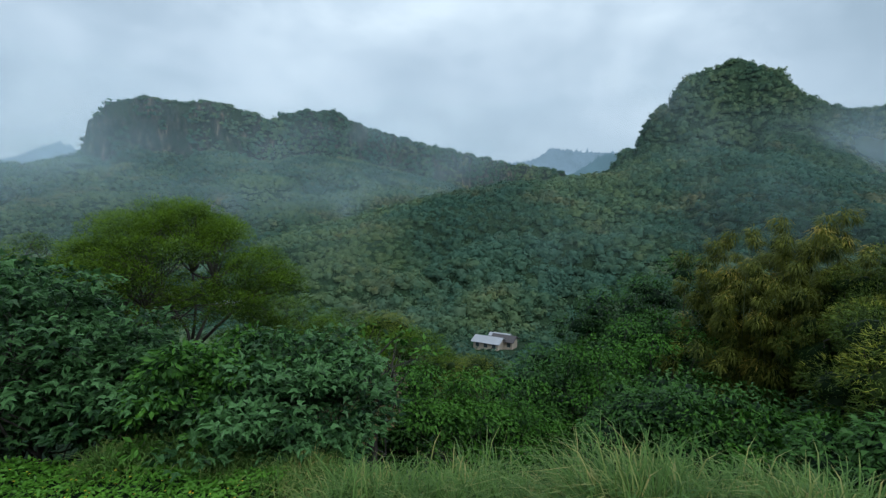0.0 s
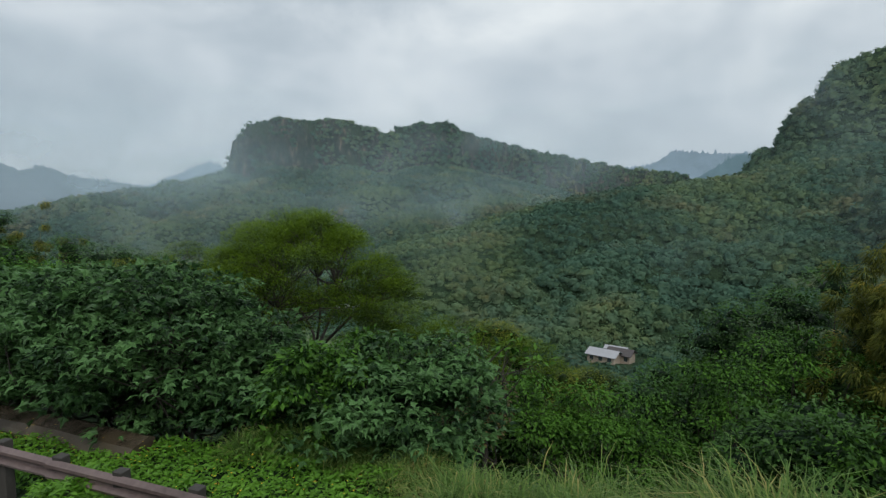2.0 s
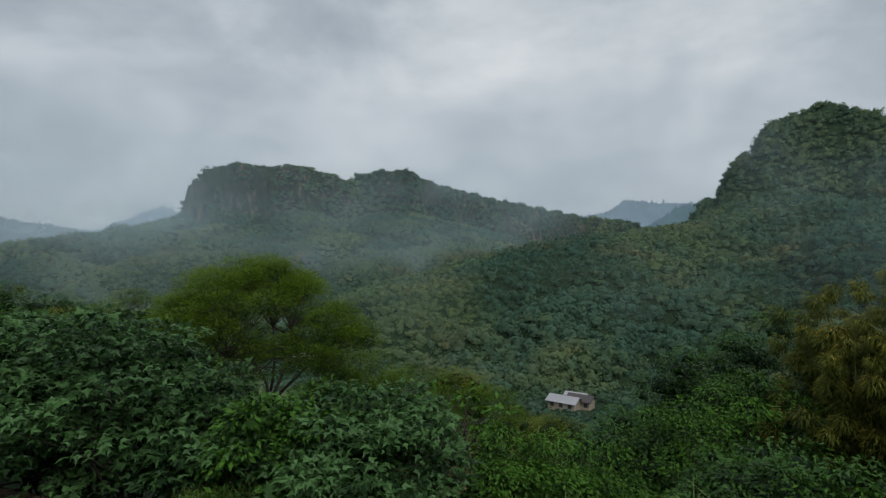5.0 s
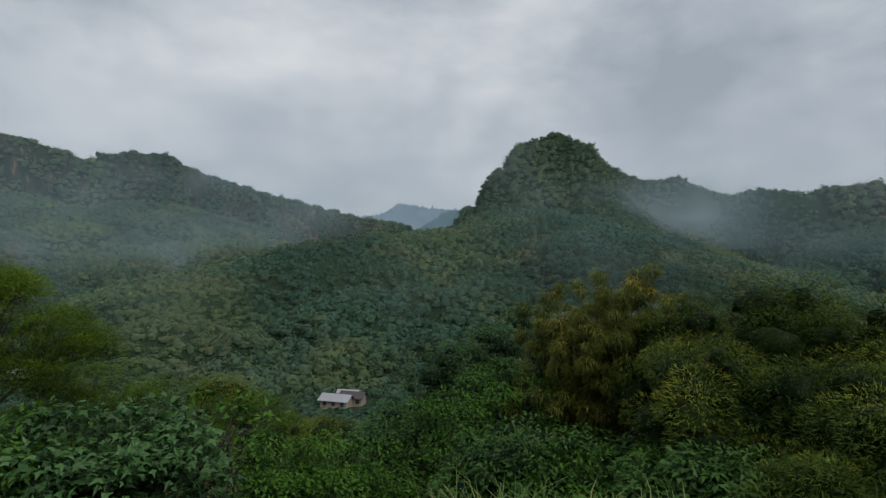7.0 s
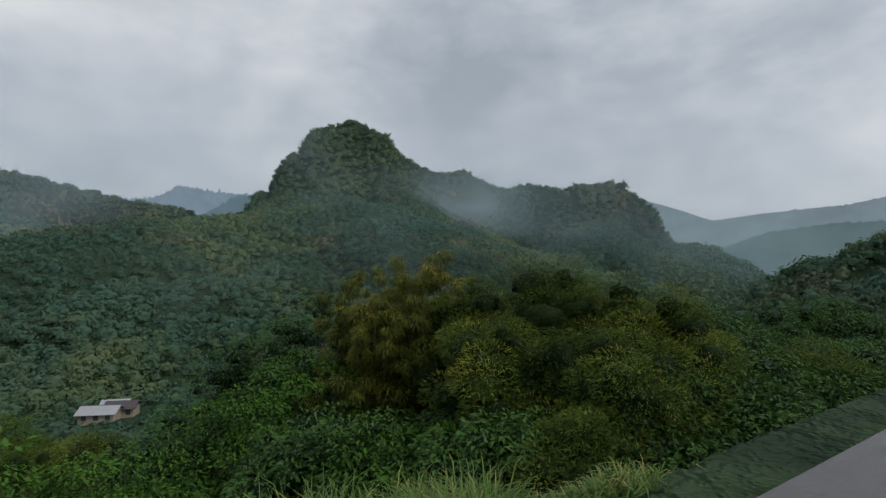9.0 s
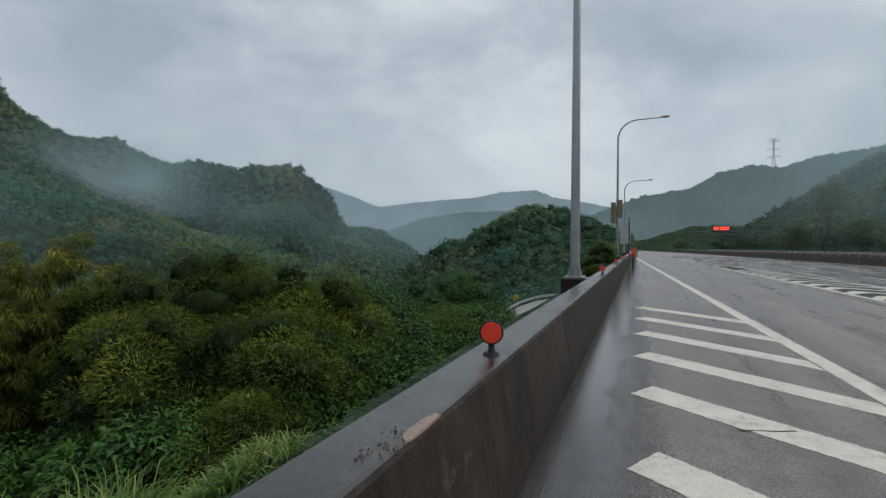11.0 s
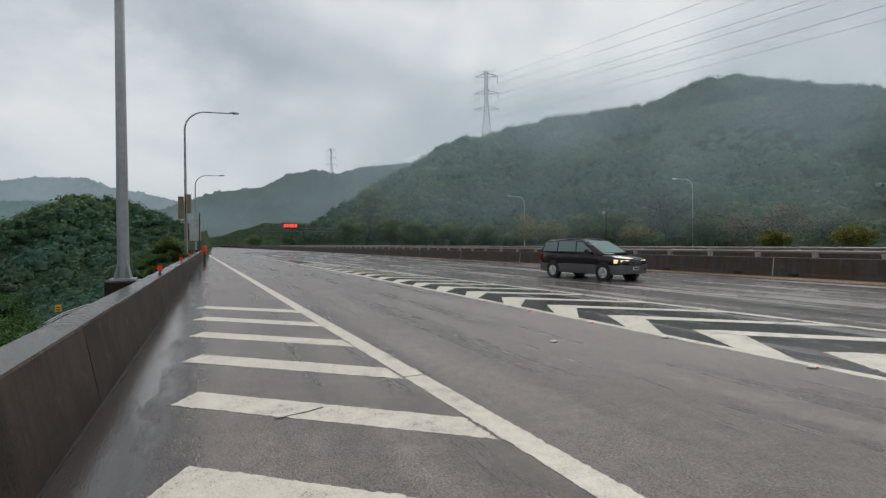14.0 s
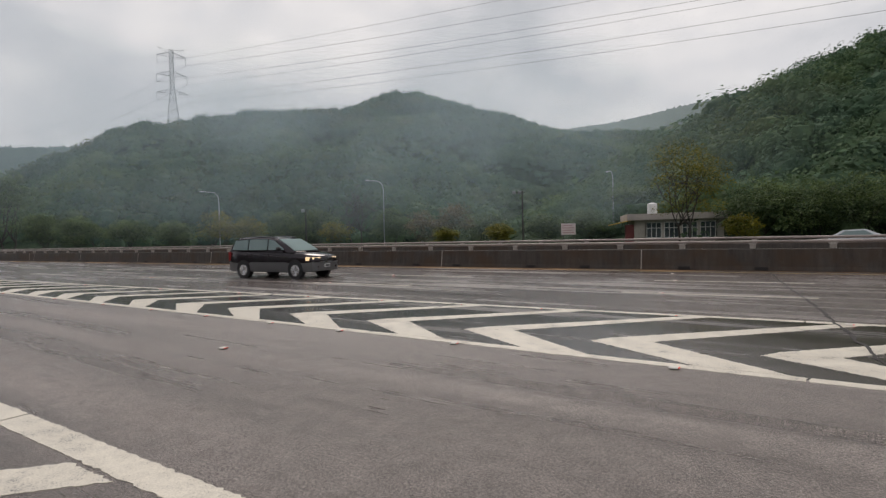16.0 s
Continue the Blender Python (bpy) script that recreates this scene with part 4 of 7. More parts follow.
part("top_rail", mesh_arrays("top_rail", [tuple(p) for p in v], f, M_RAIL, True), M_RAIL, median)
bm = bmesh.new()
box(bm, -0.10, 0.10, -0.09, 0.09, 0.0, 0.20, 0.02)
box(bm, -0.14, 0.14, -0.05, 0.05, 0.17, 0.25, 0.01)
post_me = bpy.data.meshes.new("rail_post")
bm.to_mesh(post_me)
bm.free()
post_me.materials.append(M_POSTS)
for x in np.arange(-42.6, 150, 2.45):
    o = part("rail_post", post_me, M_POSTS, median)
    o.matrix_basis = pose(x, y_med(x) - 0.25, 0.83)
bm = bmesh.new()
box(bm, -0.22, 0.22, -0.01, 0.04, 0.0, 0.14, 0.01)
hole_me = bpy.data.meshes.new("drain_hole")
bm.to_mesh(hole_me)
bm.free()
hole_me.materials.append(M_JOINT)
for x in np.arange(-42, 60, 3.3):
    o = part("drain_hole", hole_me, M_JOINT, median)
    o.matrix_basis = pose(x + 0.4 * math.sin(x), y_med(x) - 0.018, 0.015)
# silt washed along the median's foot
v, f = ribbon(list(np.arange(-44, 70, 0.7)), lambda x: y_med(x) + 0.75 + 1.1 * value_noise(np.array(x * 0.45), np.array(0.0), 3).item(), lambda x: y_med(x) + 0.0, 0.006)
tagged(part("silt_strip", mesh_arrays("silt_strip", v, f, M_SOIL), M_SOIL), "orange-brown silt washed along the median", "silt", kind="structure")


# ---- road markings ----
def marking(name, polys, label, z=0.005, jag=0.0, mat=None):
    """Flat painted shapes, each a convex ring of points, with slightly ragged edges, as one thing with parts."""
    top = tagged(empty(name), label, "road marking", kind="structure")
    g = rng(len(polys) + 3)
    for ring in polys:
        bm = bmesh.new()
        pts = []
        for (ax, ay), (bx, by) in zip(ring, ring[1:] + ring[:1]):
            n = max(1, int(math.hypot(bx - ax, by - ay) / 0.035)) if jag else 1
            for i in range(n):
                u = i / n
                j = g.normal(0, jag, 2) if jag else (0, 0)
                pts.append((ax + u * (bx - ax) + j[0], ay + u * (by - ay) + j[1]))
        up, dn = [bm.verts.new((x, y, z)) for x, y in pts], [bm.verts.new((x, y, -0.01)) for x, y in pts]
        bm.faces.new(up)
        for i in range(len(pts)):
            k = (i + 1) % len(pts)
            bm.faces.new((dn[i], dn[k], up[k], up[i]))
        bmesh.ops.recalc_face_normals(bm, faces=bm.faces)
        bmesh.ops.triangulate(bm, faces=[p for p in bm.faces if len(p.verts) > 4])
        part("stripe", bm, mat or M_PAINT, top)
    return top


hatch = []
for k in range(-1, 5):
    dx = 2.08 * k + 0.02 * k * k
    hatch.append([(3.80 + dx, -2.24 + 0.06 * k), (4.40 + dx, -2.21 + 0.06 * k), (6.36 + dx, 0.03), (5.95 + dx, 0.26)])
marking("shoulder_hatching", hatch, "worn cream diagonal stripes painted on the shoulder", 0.005, 0.007)
marking("edge_line", [[(x, y_edge(x) - 0.13), (x + 5.97, y_edge(x + 5.97) - 0.13), (x + 5.97, y_edge(x + 5.97) + 0.13), (x, y_edge(x) + 0.13)] for x in np.arange(-42, 84, 6.0)],
        "solid cream edge line between shoulder and slip lane", 0.0055, 0.006)
gl, gr = y_gore_left, y_gore_right
marking("gore_line", [[(x, gl(x) - 0.09), (x + 5.97, gl(x + 5.97) - 0.09), (x + 5.97, gl(x + 5.97) + 0.09), (x, gl(x) + 0.09)] for x in np.arange(-36, 78, 6.0)]
        + [[(x, gr(x) - 0.09), (x + 5.97, gr(x + 5.97) - 0.09), (x + 5.97, gr(x + 5.97) + 0.09), (x, gr(x) + 0.09)] for x in np.arange(-36, 70, 6.0)],
        "cream border lines of the painted gore", 0.0045, 0.006)
chev = []
for k in range(-3, 20):
    ax = 2.58 + 2.14 * k
    gap = gl(ax) - gr(ax)
    ay = gl(ax) - 0.245 * gap
    ex = ax - 0.98 * gap * 0.80
    if gap < 1.0:
        continue
    chev.append([(ax, ay), (ax - 0.2, ay - 0.34), (ex - 0.0, gr(ex) + 0.08), (ex - 0.36, gr(ex - 0.36) + 0.08), (ax - 0.80, ay - 0.30)][0:5])
    chev.append([(ax - 0.01, ay + 0.005), (ax - 0.80, ay - 0.295), (ax - 2.5 * gap / 3.95, gl(ax - 2.5) - 0.08), (ax - 1.55 * gap / 3.95, gl(ax - 1.55) - 0.08)])
marking("gore_chevrons", chev, "worn cream chevrons painted across the gore", 0.0062, 0.009)
dash = []
for line in (y_lane_a, y_lane_b):
    for x in np.arange(-41.3 - 2.0, 110, 10.75):
        dash.append([(x, line(x) - 0.06), (x + 4.2, line(x + 4.2) - 0.06), (x + 4.2, line(x + 4.2) + 0.06), (x, line(x) + 0.06)])
marking("lane_dashes", dash, "broken white lane lines on the main carriageway", 0.0048, 0.004)
marking("median_edge_line", [[(x, y_med(x) + 0.82), (x + 5.97, y_med(x + 5.97) + 0.82), (x + 5.97, y_med(x + 5.97) + 0.94), (x, y_med(x) + 0.94)] for x in np.arange(-42, 120, 6.0)],
        "yellowed edge line along the median", 0.0052, 0.006, plain("faded_yellow_paint", (0.30, 0.20, 0.07), 0.5))


def crack(name, pts, width, label, mat=None):
    """A sealed or open joint across the road, an uneven thin strip."""
    g = rng(int(abs(pts[0][0] * 10)) + 1)
    vs, fs = [], []
    row = []
    for (ax, ay), (bx, by) in zip(pts, pts[1:]):
        n = max(2, int(math.hypot(bx - ax, by - ay) / 0.15))
        for i in range(n):
            row.append((ax + (bx - ax) * i / n, ay + (by - ay) * i / n))
    for x, y in row:
        w = width * g.uniform(0.5, 1.3)
        j = g.normal(0, width * 0.3)
        vs += [(x - w / 2 + j, y, 0.0072), (x + w / 2 + j, y + 0.02, 0.0072)]
    fs = [(2 * i, 2 * i + 1, 2 * i + 3, 2 * i + 2) for i in range(len(row) - 1)]
    return tagged(part(name, mesh_arrays(name, vs, fs, mat or M_JOINT), mat or M_JOINT), label, "joint", kind="structure")


crack("deck_joint", [(0.9, -22.6), (0.3, -17.2), (-0.1, -14.4), (-0.7, -8.8), (-1.0, -6.0)], 0.055, "dark broken expansion joint across the carriageway")
crack("deck_joint", [(7.7, -22.8), (7.0, -14.5), (6.6, -9.4)], 0.03, "thin dark joint across the carriageway")
crack("pavement_crack", [(20.5, -21.9), (18.0, -16.0), (12.3, -9.9)], 0.03, "thin dark joint across the carriageway")
crack("pavement_crack", [(5.07, -0.65), (5.16, -0.93), (5.29, -1.31)], 0.02, "hairline crack through the painted stripe")

# raised studs along the gore and lane lines
stud = tagged(empty("road_stud"), "white plastic road stud with a red reflector", "road stud", "studs along the lines")
bm = bmesh.new()
box(bm, -0.055, 0.055, -0.05, 0.05, 0.0, 0.022, 0.012)
part("body", bm, M_STUD, stud)
bm = bmesh.new()
box(bm, -0.062, -0.048, -0.035, 0.035, 0.008, 0.019, 0.002)
part("reflector", bm, M_RED, stud, "red reflector face")
spots = [(x, gl(x) + 0.17) for x in (1.24, 4.2, 6.5, 8.3, 10.4, 12.6, 15, 18, 22, 27, 33)] + [(x, gr(x) + 0.16) for x in (-0.6, 1.98, 4.56, 6.46, 8.69, 11.2, 14, 18, 23)]
spots += [(2.95, y_lane_a(2.95)), (3.3, y_lane_b(3.3)), (13.9, y_lane_a(13.9)), (14.1, y_lane_b(14.1)), (24.6, y_lane_a(24.6)), (7.0, -5.1), (3.9, -15.9 - 5.3)]
stud.matrix_basis = pose(-1.9, gl(-1.9) + 0.17, 0.006, 0, 0, 8)
for i, (x, y) in enumerate(spots):
    copy_thing(stud, pose(x, y, 0.006, 0, 0, 17 * math.sin(i * 7.3)))

# ---- plants near the road ----
LEAVES = {
    "tuft": ([(0, 0.12, 0), (1, 0.10, -0.12), (0.55, -0.30, 0.03)], [(0, 1, 2)]),
    "needle": ([(0, 0.075, 0), (1, 0, -0.14), (0.1, -0.085, 0.02)], [(0, 1, 2)]),
    "diamond": ([(0, 0, 0), (0.45, 0.24, 0.03), (1, 0, -0.10), (0.45, -0.24, 0.03)], [(0, 1, 2), (0, 2, 3)]),
    "spray": ([(0, 0, 0), (0.5, 0.11, 0.02), (1, 0, -0.08), (0.5, -0.11, 0.02)], [(0, 1, 2), (0, 2, 3)]),
    "blade": ([(0, 0, 0), (0.35, 0.07, 0.02), (1, 0, -0.30), (0.35, -0.07, 0.02)], [(0, 1, 2), (0, 2, 3)]),
    "lobed": ([(0, 0, 0), (0.22, 0.44, -0.07), (0.46, 0.17, 0.03), (1, 0, -0.18), (0.46, -0.17, 0.03), (0.22, -0.44, -0.07)],
              [(0, 1, 2), (0, 2, 3), (0, 3, 4), (0, 4, 5)]),
}


def leaf_mesh(name, kind, pos, axis, normal, size, mat, tone_shade=None):
    """One mesh of leaves: each at pos, pointing along axis, facing normal; the last value paints clump shading, 0 dark
    inside to 1 light outside.
    """
    tv, tf = np.array(LEAVES[kind][0], float), np.array(LEAVES[kind][1])
    a = axis / (np.linalg.norm(axis, axis=1, keepdims=True) + 1e-9)
    b = np.cross(normal, a)
    b /= np.linalg.norm(b, axis=1, keepdims=True) + 1e-9
    n = np.cross(a, b)
    p = (tv[None, :, 0, None] * a[:, None] + tv[None, :, 1, None] * b[:, None] + tv[None, :, 2, None] * n[:, None]) * size[:, None, None] + pos[:, None]
    faces = (tf[None, :, ::-1] + (np.arange(len(pos)) * len(tv))[:, None, None]).reshape(-1, 3)
    me = mesh_arrays(name, p.reshape(-1, 3), faces, mat)
    tone_shade = np.full(len(pos), 0.5) if tone_shade is None else tone_shade
    me.attributes.new("leaf_tone_shade", "FLOAT", "POINT").data.foreach_set("value", np.repeat(np.clip(tone_shade, 0, 1), len(tv)).astype(np.float32))
    return me


def limb(g, a, b, r0, r1, bend=0.12, n=5):
    a, b = np.array(a, float), np.array(b, float)
    off = g.normal(0, bend, 3) * np.linalg.norm(b - a)
    pts = [tuple(a + (b - a) * u + off * math.sin(math.pi * u)) for u in np.linspace(0, 1, n)]
    return tube(pts, list(np.linspace(r0, r1, n)), 4)


def tree(name, label, category, x, y, h, r, seed, leaf="diamond", size=0.15, count=5000, mat=None, clumps=36, base=0.35, flat=0.55, stems=1, puff=0.30, droop=0.2, group="", shell=0.55, top=0.0):
    """A tree or shrub: stems, limbs that end in clumps, and leaves on the clumps. base: where the crown begins, as a share of the height."""
    g = rng(seed)
    z0 = float(ground_z(x, y)) - 0.15
    thing = tagged(empty(name, x, y, z0), label, category, group)
    cz, rz = h * (base + 1) / 2, h * (1 - base) / 2
    d = g.normal(size=(clumps, 3))
    d[:, 2] = d[:, 2] * 0.8 + 0.25 + top
    d /= np.linalg.norm(d, axis=1, keepdims=True)
    d[:3] = [(0, 0, 1), (0.5, 0.2, 0.84), (-0.4, 0.4, 0.82)]
    span = g.uniform(shell, 1.0, (clumps, 1))
    span[:3] = 1.0
    c = d * span * (r, r, rz) * (1 - puff * 0.5)
    c[:, :2] += g.normal(0, r * 0.08, 2)
    c[:, 2] += cz
    tubes = []
    for s in range(stems):
        a = 6.283 * s / stems + seed
        foot = np.array([math.cos(a), math.sin(a), 0]) * (0.12 * r if stems > 1 else 0)
        fork = foot * 2.2 + np.array([g.normal(0, 0.1 * r), g.normal(0, 0.1 * r), h * (base * 0.75 + 0.05)])
        rad = 0.022 * h if stems == 1 else 0.013 * h
        tubes.append(limb(g, foot, fork, rad, rad * 0.7, 0.06))
        mine = c[s::stems]
        for i, e in enumerate(mine):
            if i % 4 == 0:
                mid = fork * 0.35 + e * 0.65
                tubes.append(limb(g, fork, mid, rad * 0.5, rad * 0.24))
            tubes.append(limb(g, mid, e, rad * 0.24, rad * 0.08, 0.15, 3))
    part("trunk", tubes_mesh("trunk", tubes, M_BARK), M_BARK, thing)
    rc = r * puff * g.uniform(0.6, 1.4, clumps)
    which = g.choice(clumps, count, p=rc ** 2 / np.sum(rc ** 2))
    tall = np.array([1, 1, flat])
    core = rc[:, None] * tall * (0.56 if clumps < 50 else 0.46)
    # solid cores fill the clumps, left at the darkest leaf tone as inner shade
    if leaf in ("tuft", "needle") and 28 < clumps < 70 and size < 0.23:
        part("inner_foliage", blobs_mesh("inner_foliage", c - (0, 0, 0.1), core, seed, mat, 4, 7, 0.5), mat, thing)
    off = g.normal(size=(count, 3))
    off[:, 2] = np.abs(off[:, 2]) * 1.1 - 0.35
    off /= np.linalg.norm(off, axis=1, keepdims=True)
    off *= (1.12 - 0.62 * g.uniform(0, 1, (count, 1)) ** 1.8) * rc[which][:, None] * tall
    pos = c[which] + off
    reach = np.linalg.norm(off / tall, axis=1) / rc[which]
    # clumps differ in tone; outer, upper leaves painted lighter, inner, lower ones darker, as shading
    tone_shade = 0.65 * g.uniform(0, 1, clumps)[which] ** 1.5 + 1.0 * (reach - 0.8) + 0.35 * off[:, 2] / (rc[which] * flat)
    axis = off * (1, 1, 0.6) + g.normal(0, 0.35, (count, 3)) * rc[which][:, None] + (0, 0, -droop * r * puff)
    normal = np.array([0, 0, 0.6]) + g.normal(0, 0.32, (count, 3)) + off / (rc[which][:, None] + 1e-6) * (0.8, 0.8, 1.1)
    part("crown", leaf_mesh("crown", leaf, pos, axis, normal, size * g.uniform(0.65, 1.3, count), mat, tone_shade), mat, thing)
    return thing


def at_polar(az, d, el, lift=0.0):
    """Place on the ground at azimuth and distance, and the height of what reaches up to elevation el."""
    x, y = polar(az, d)
    return float(x), float(y), 1.6 + d * math.tan(radians(el)) - float(ground_z(x, y)) + 0.15 + lift


def plant(kind, az, d, el, r, seed):
    x, y, h = at_polar(az, d, el)
    h = max(h, 0.9)
    if kind == "acacia":
        n = int(7000 + 1900 * r * r)
        return tree("acacia_tree", "umbrella-crowned tree with feathery olive-green leaves", "tree", x, y, h, r, seed, "needle", 0.16, n, M_LEAF_FINE, 72, 0.30, 0.5, 3, 0.21, 0.05, shell=0.75, top=0.15)
    if kind == "golden":
        return tree("acacia_tree", "bushy acacia with yellow-green feathery foliage", "tree", x, y, h, r, seed, "needle", 0.125, int(8000 + 3600 * r * r), M_LEAF_YELLOW, 36, 0.1, 0.8, 3, 0.27, 0.0, shell=0.72, top=0.25)
    if kind == "big":
        return tree("paper_mulberry", "shrub with large lobed blue-green leaves", "shrub", x, y, h, r, seed, "lobed", 0.145, int(1300 + 950 * r * r), M_LEAF_BIG, 80, 0.12, 0.40, 4, 0.19, 0.15, shell=0.45)
    if kind == "green":
        return tree("broadleaf_tree", "dense broadleaf tree with dark glossy green leaves", "tree", x, y, h, r, seed, "tuft", 0.14, int(5000 + 1500 * r * r), M_LEAF_GREEN, 52, 0.1, 0.7, 2, 0.25, 0.4, shell=0.6)
    if kind == "bright":
        return tree("leafy_shrub", "shrub with fresh bright green leaves", "shrub", x, y, h, r, seed, "diamond", 0.125, int(2000 + 1100 * r * r), M_LEAF_BRIGHT, 44, 0.16, 0.55, 3, 0.24, 0.4, shell=0.5)
    if kind == "brown":
        return tree("rusty_shrub", "twiggy shrub with rusty brown leaves", "shrub", x, y, h, r, seed, "diamond", 0.12, int(1500 + 600 * r * r), M_LEAF_BROWN, 26, 0.2, 0.6, 3, 0.3, 0.4)
    if kind == "sparse":
        return tree("sapling", "thin sapling with sparse pale green leaves", "tree", x, y, h, r, seed, "diamond", 0.17, 330, M_LEAF_BRIGHT, 22, 0.45, 0.7, 1, 0.22, 0.3)
    return None


PLANTS = [("acacia", 41, 33, -2.6, 3.4), ("acacia", 36.5, 30, -4.5, 3.6), ("acacia", 22, 31, -8.5, 3.2),
          ("green", 58.5, 40, 1.0, 4.2), ("green", 51, 38, -2.4, 3.6), ("green", 47, 52, -3.4, 4.2), ("bright", 57, 21, -4.2, 3.6), ("green", 63, 30, -1.5, 4.0), ("golden", 49, 24, -5.4, 3.0),
          ("big", 41.6, 10, -5.0, 2.0), ("big", 37.2, 10.5, -8.7, 1.9), ("big", 34.2, 9.2, -14.2, 1.5), ("big", 50, 12, -4.8, 2.4), ("big", 46, 12.6, -4.4, 2.2), ("big", 57.5, 15, -4.6, 2.5), ("big", 64, 16, -5.6, 2.4),
          ("big", 21.6, 9, -12.6, 1.9), ("big", 17.4, 9, -13.4, 1.7), ("bright", 24.6, 9.2, -12.6, 1.2), ("big", 26.5, 9.6, -16.5, 1.3), ("big", 54, 13.2, -9.6, 1.9), ("big", 44, 11, -11.5, 1.6),
          ("bright", 29.7, 8.6, -14.4, 1.1), ("sparse", 10.6, 12, -12.2, 1.5), ("brown", 12.6, 12.6, -17.6, 1.4), ("bright", 4.5, 14, -16.6, 1.9), ("bright", -0.6, 14, -17.2, 1.8), ("bright", -4.2, 15, -17.2, 1.8),
          ("green", 8.0, 15, -17.5, 1.7), ("acacia", 6.8, 30, -12.8, 3.2), ("golden", -1.7, 33, -15.5, 2.8), ("acacia", 14.6, 34, -10.6, 3.4), ("acacia", 18.4, 30, -11.2, 3.0), ("golden", 10, 36, -11.7, 3.2), ("golden", 2.2, 27, -15.7, 2.8),
          ("green", -17.4, 24, -5.9, 3.3), ("green", -22.3, 23, -4.0, 3.2), ("bright", -13.8, 17, -12.6, 2.1), ("green", -19, 14, -15.2, 2.2), ("green", -25.5, 12.6, -16, 1.9), ("bright", -20, 19, -9.4, 2.6), ("green", -10, 21, -13.7, 2.4),
          ("green", -6.5, 17, -16.2, 2.1), ("green", -12, 26, -10.5, 2.8), ("golden", -42.5, 17, -0.5, 2.7), ("golden", -47.5, 18, -0.5, 2.9), ("golden", -52.5, 17, -1.3, 2.7), ("golden", -56.2, 16.5, -2.8, 2.3), ("golden", -37.5, 19, -1.6, 2.4), ("golden", -58.6, 22, -4.0, 2.5), ("golden", -45.2, 13.4, -8.4, 2.0),
          ("golden", -40, 13.5, -5.6, 2.0), ("golden", -50.8, 13, -7.0, 2.2), ("green", -55.2, 13.2, -9.8, 1.9), ("golden", -59.5, 14.5, -11.6, 1.9), ("golden", -47.5, 11.5, -15.2, 1.4), ("green", -61.2, 28, -3.8, 2.9), ("green", -66, 30, -4.0, 3.1), ("green", -71.4, 40, -2.8, 3.5),
          ("green", -68.5, 20, -8.7, 2.5), ("green", -63.2, 18, -11.2, 2.2), ("green", -72.5, 25, -7.2, 2.5), ("golden", -86.2, 48, 0.9, 1.9), ("golden", -84.6, 50, -1.2, 2.0), ("green", -73.6, 33, -6.4, 2.2),
          ("green", -36.5, 13.5, -15.0, 1.6), ("green", -66.5, 14, -14, 1.6),
          ("golden", -54.5, 14, -12.0, 2.2), ("golden", -58.5, 15, -9.0, 2.4), ("green", -61.8, 15, -10.4, 2.2), ("green", -64.6, 16, -8.8, 2.4), ("green", -67.2, 17, -9.4, 2.3), ("green", -58.2, 12.5, -14.2, 1.8), ("green", -63, 13.5, -13.0, 1.8), ("green", -66, 13.8, -12.6, 1.7),
          ("golden", -69, 18, -7.8, 2.2), ("green", -70.8, 16, -10.0, 1.9), ("green", -72.2, 20, -7.2, 2.2), ("green", -74.4, 22, -7.8, 1.9), ("green", -62, 24, -5.0, 3.0), ("green", -57.5, 19, -6.0, 2.6), ("golden", -47, 10.6, -15.6, 1.5), ("green", -42, 10.6, -16.4, 1.5), ("green", -52, 11.2, -15.0, 1.5), ("green", -38, 11.4, -16.6, 1.7), ("bright", -32, 12, -17.0, 1.7), ("bright", -27, 12, -17.6, 1.7), ("green", -22.5, 12.5, -17.2, 1.7)]
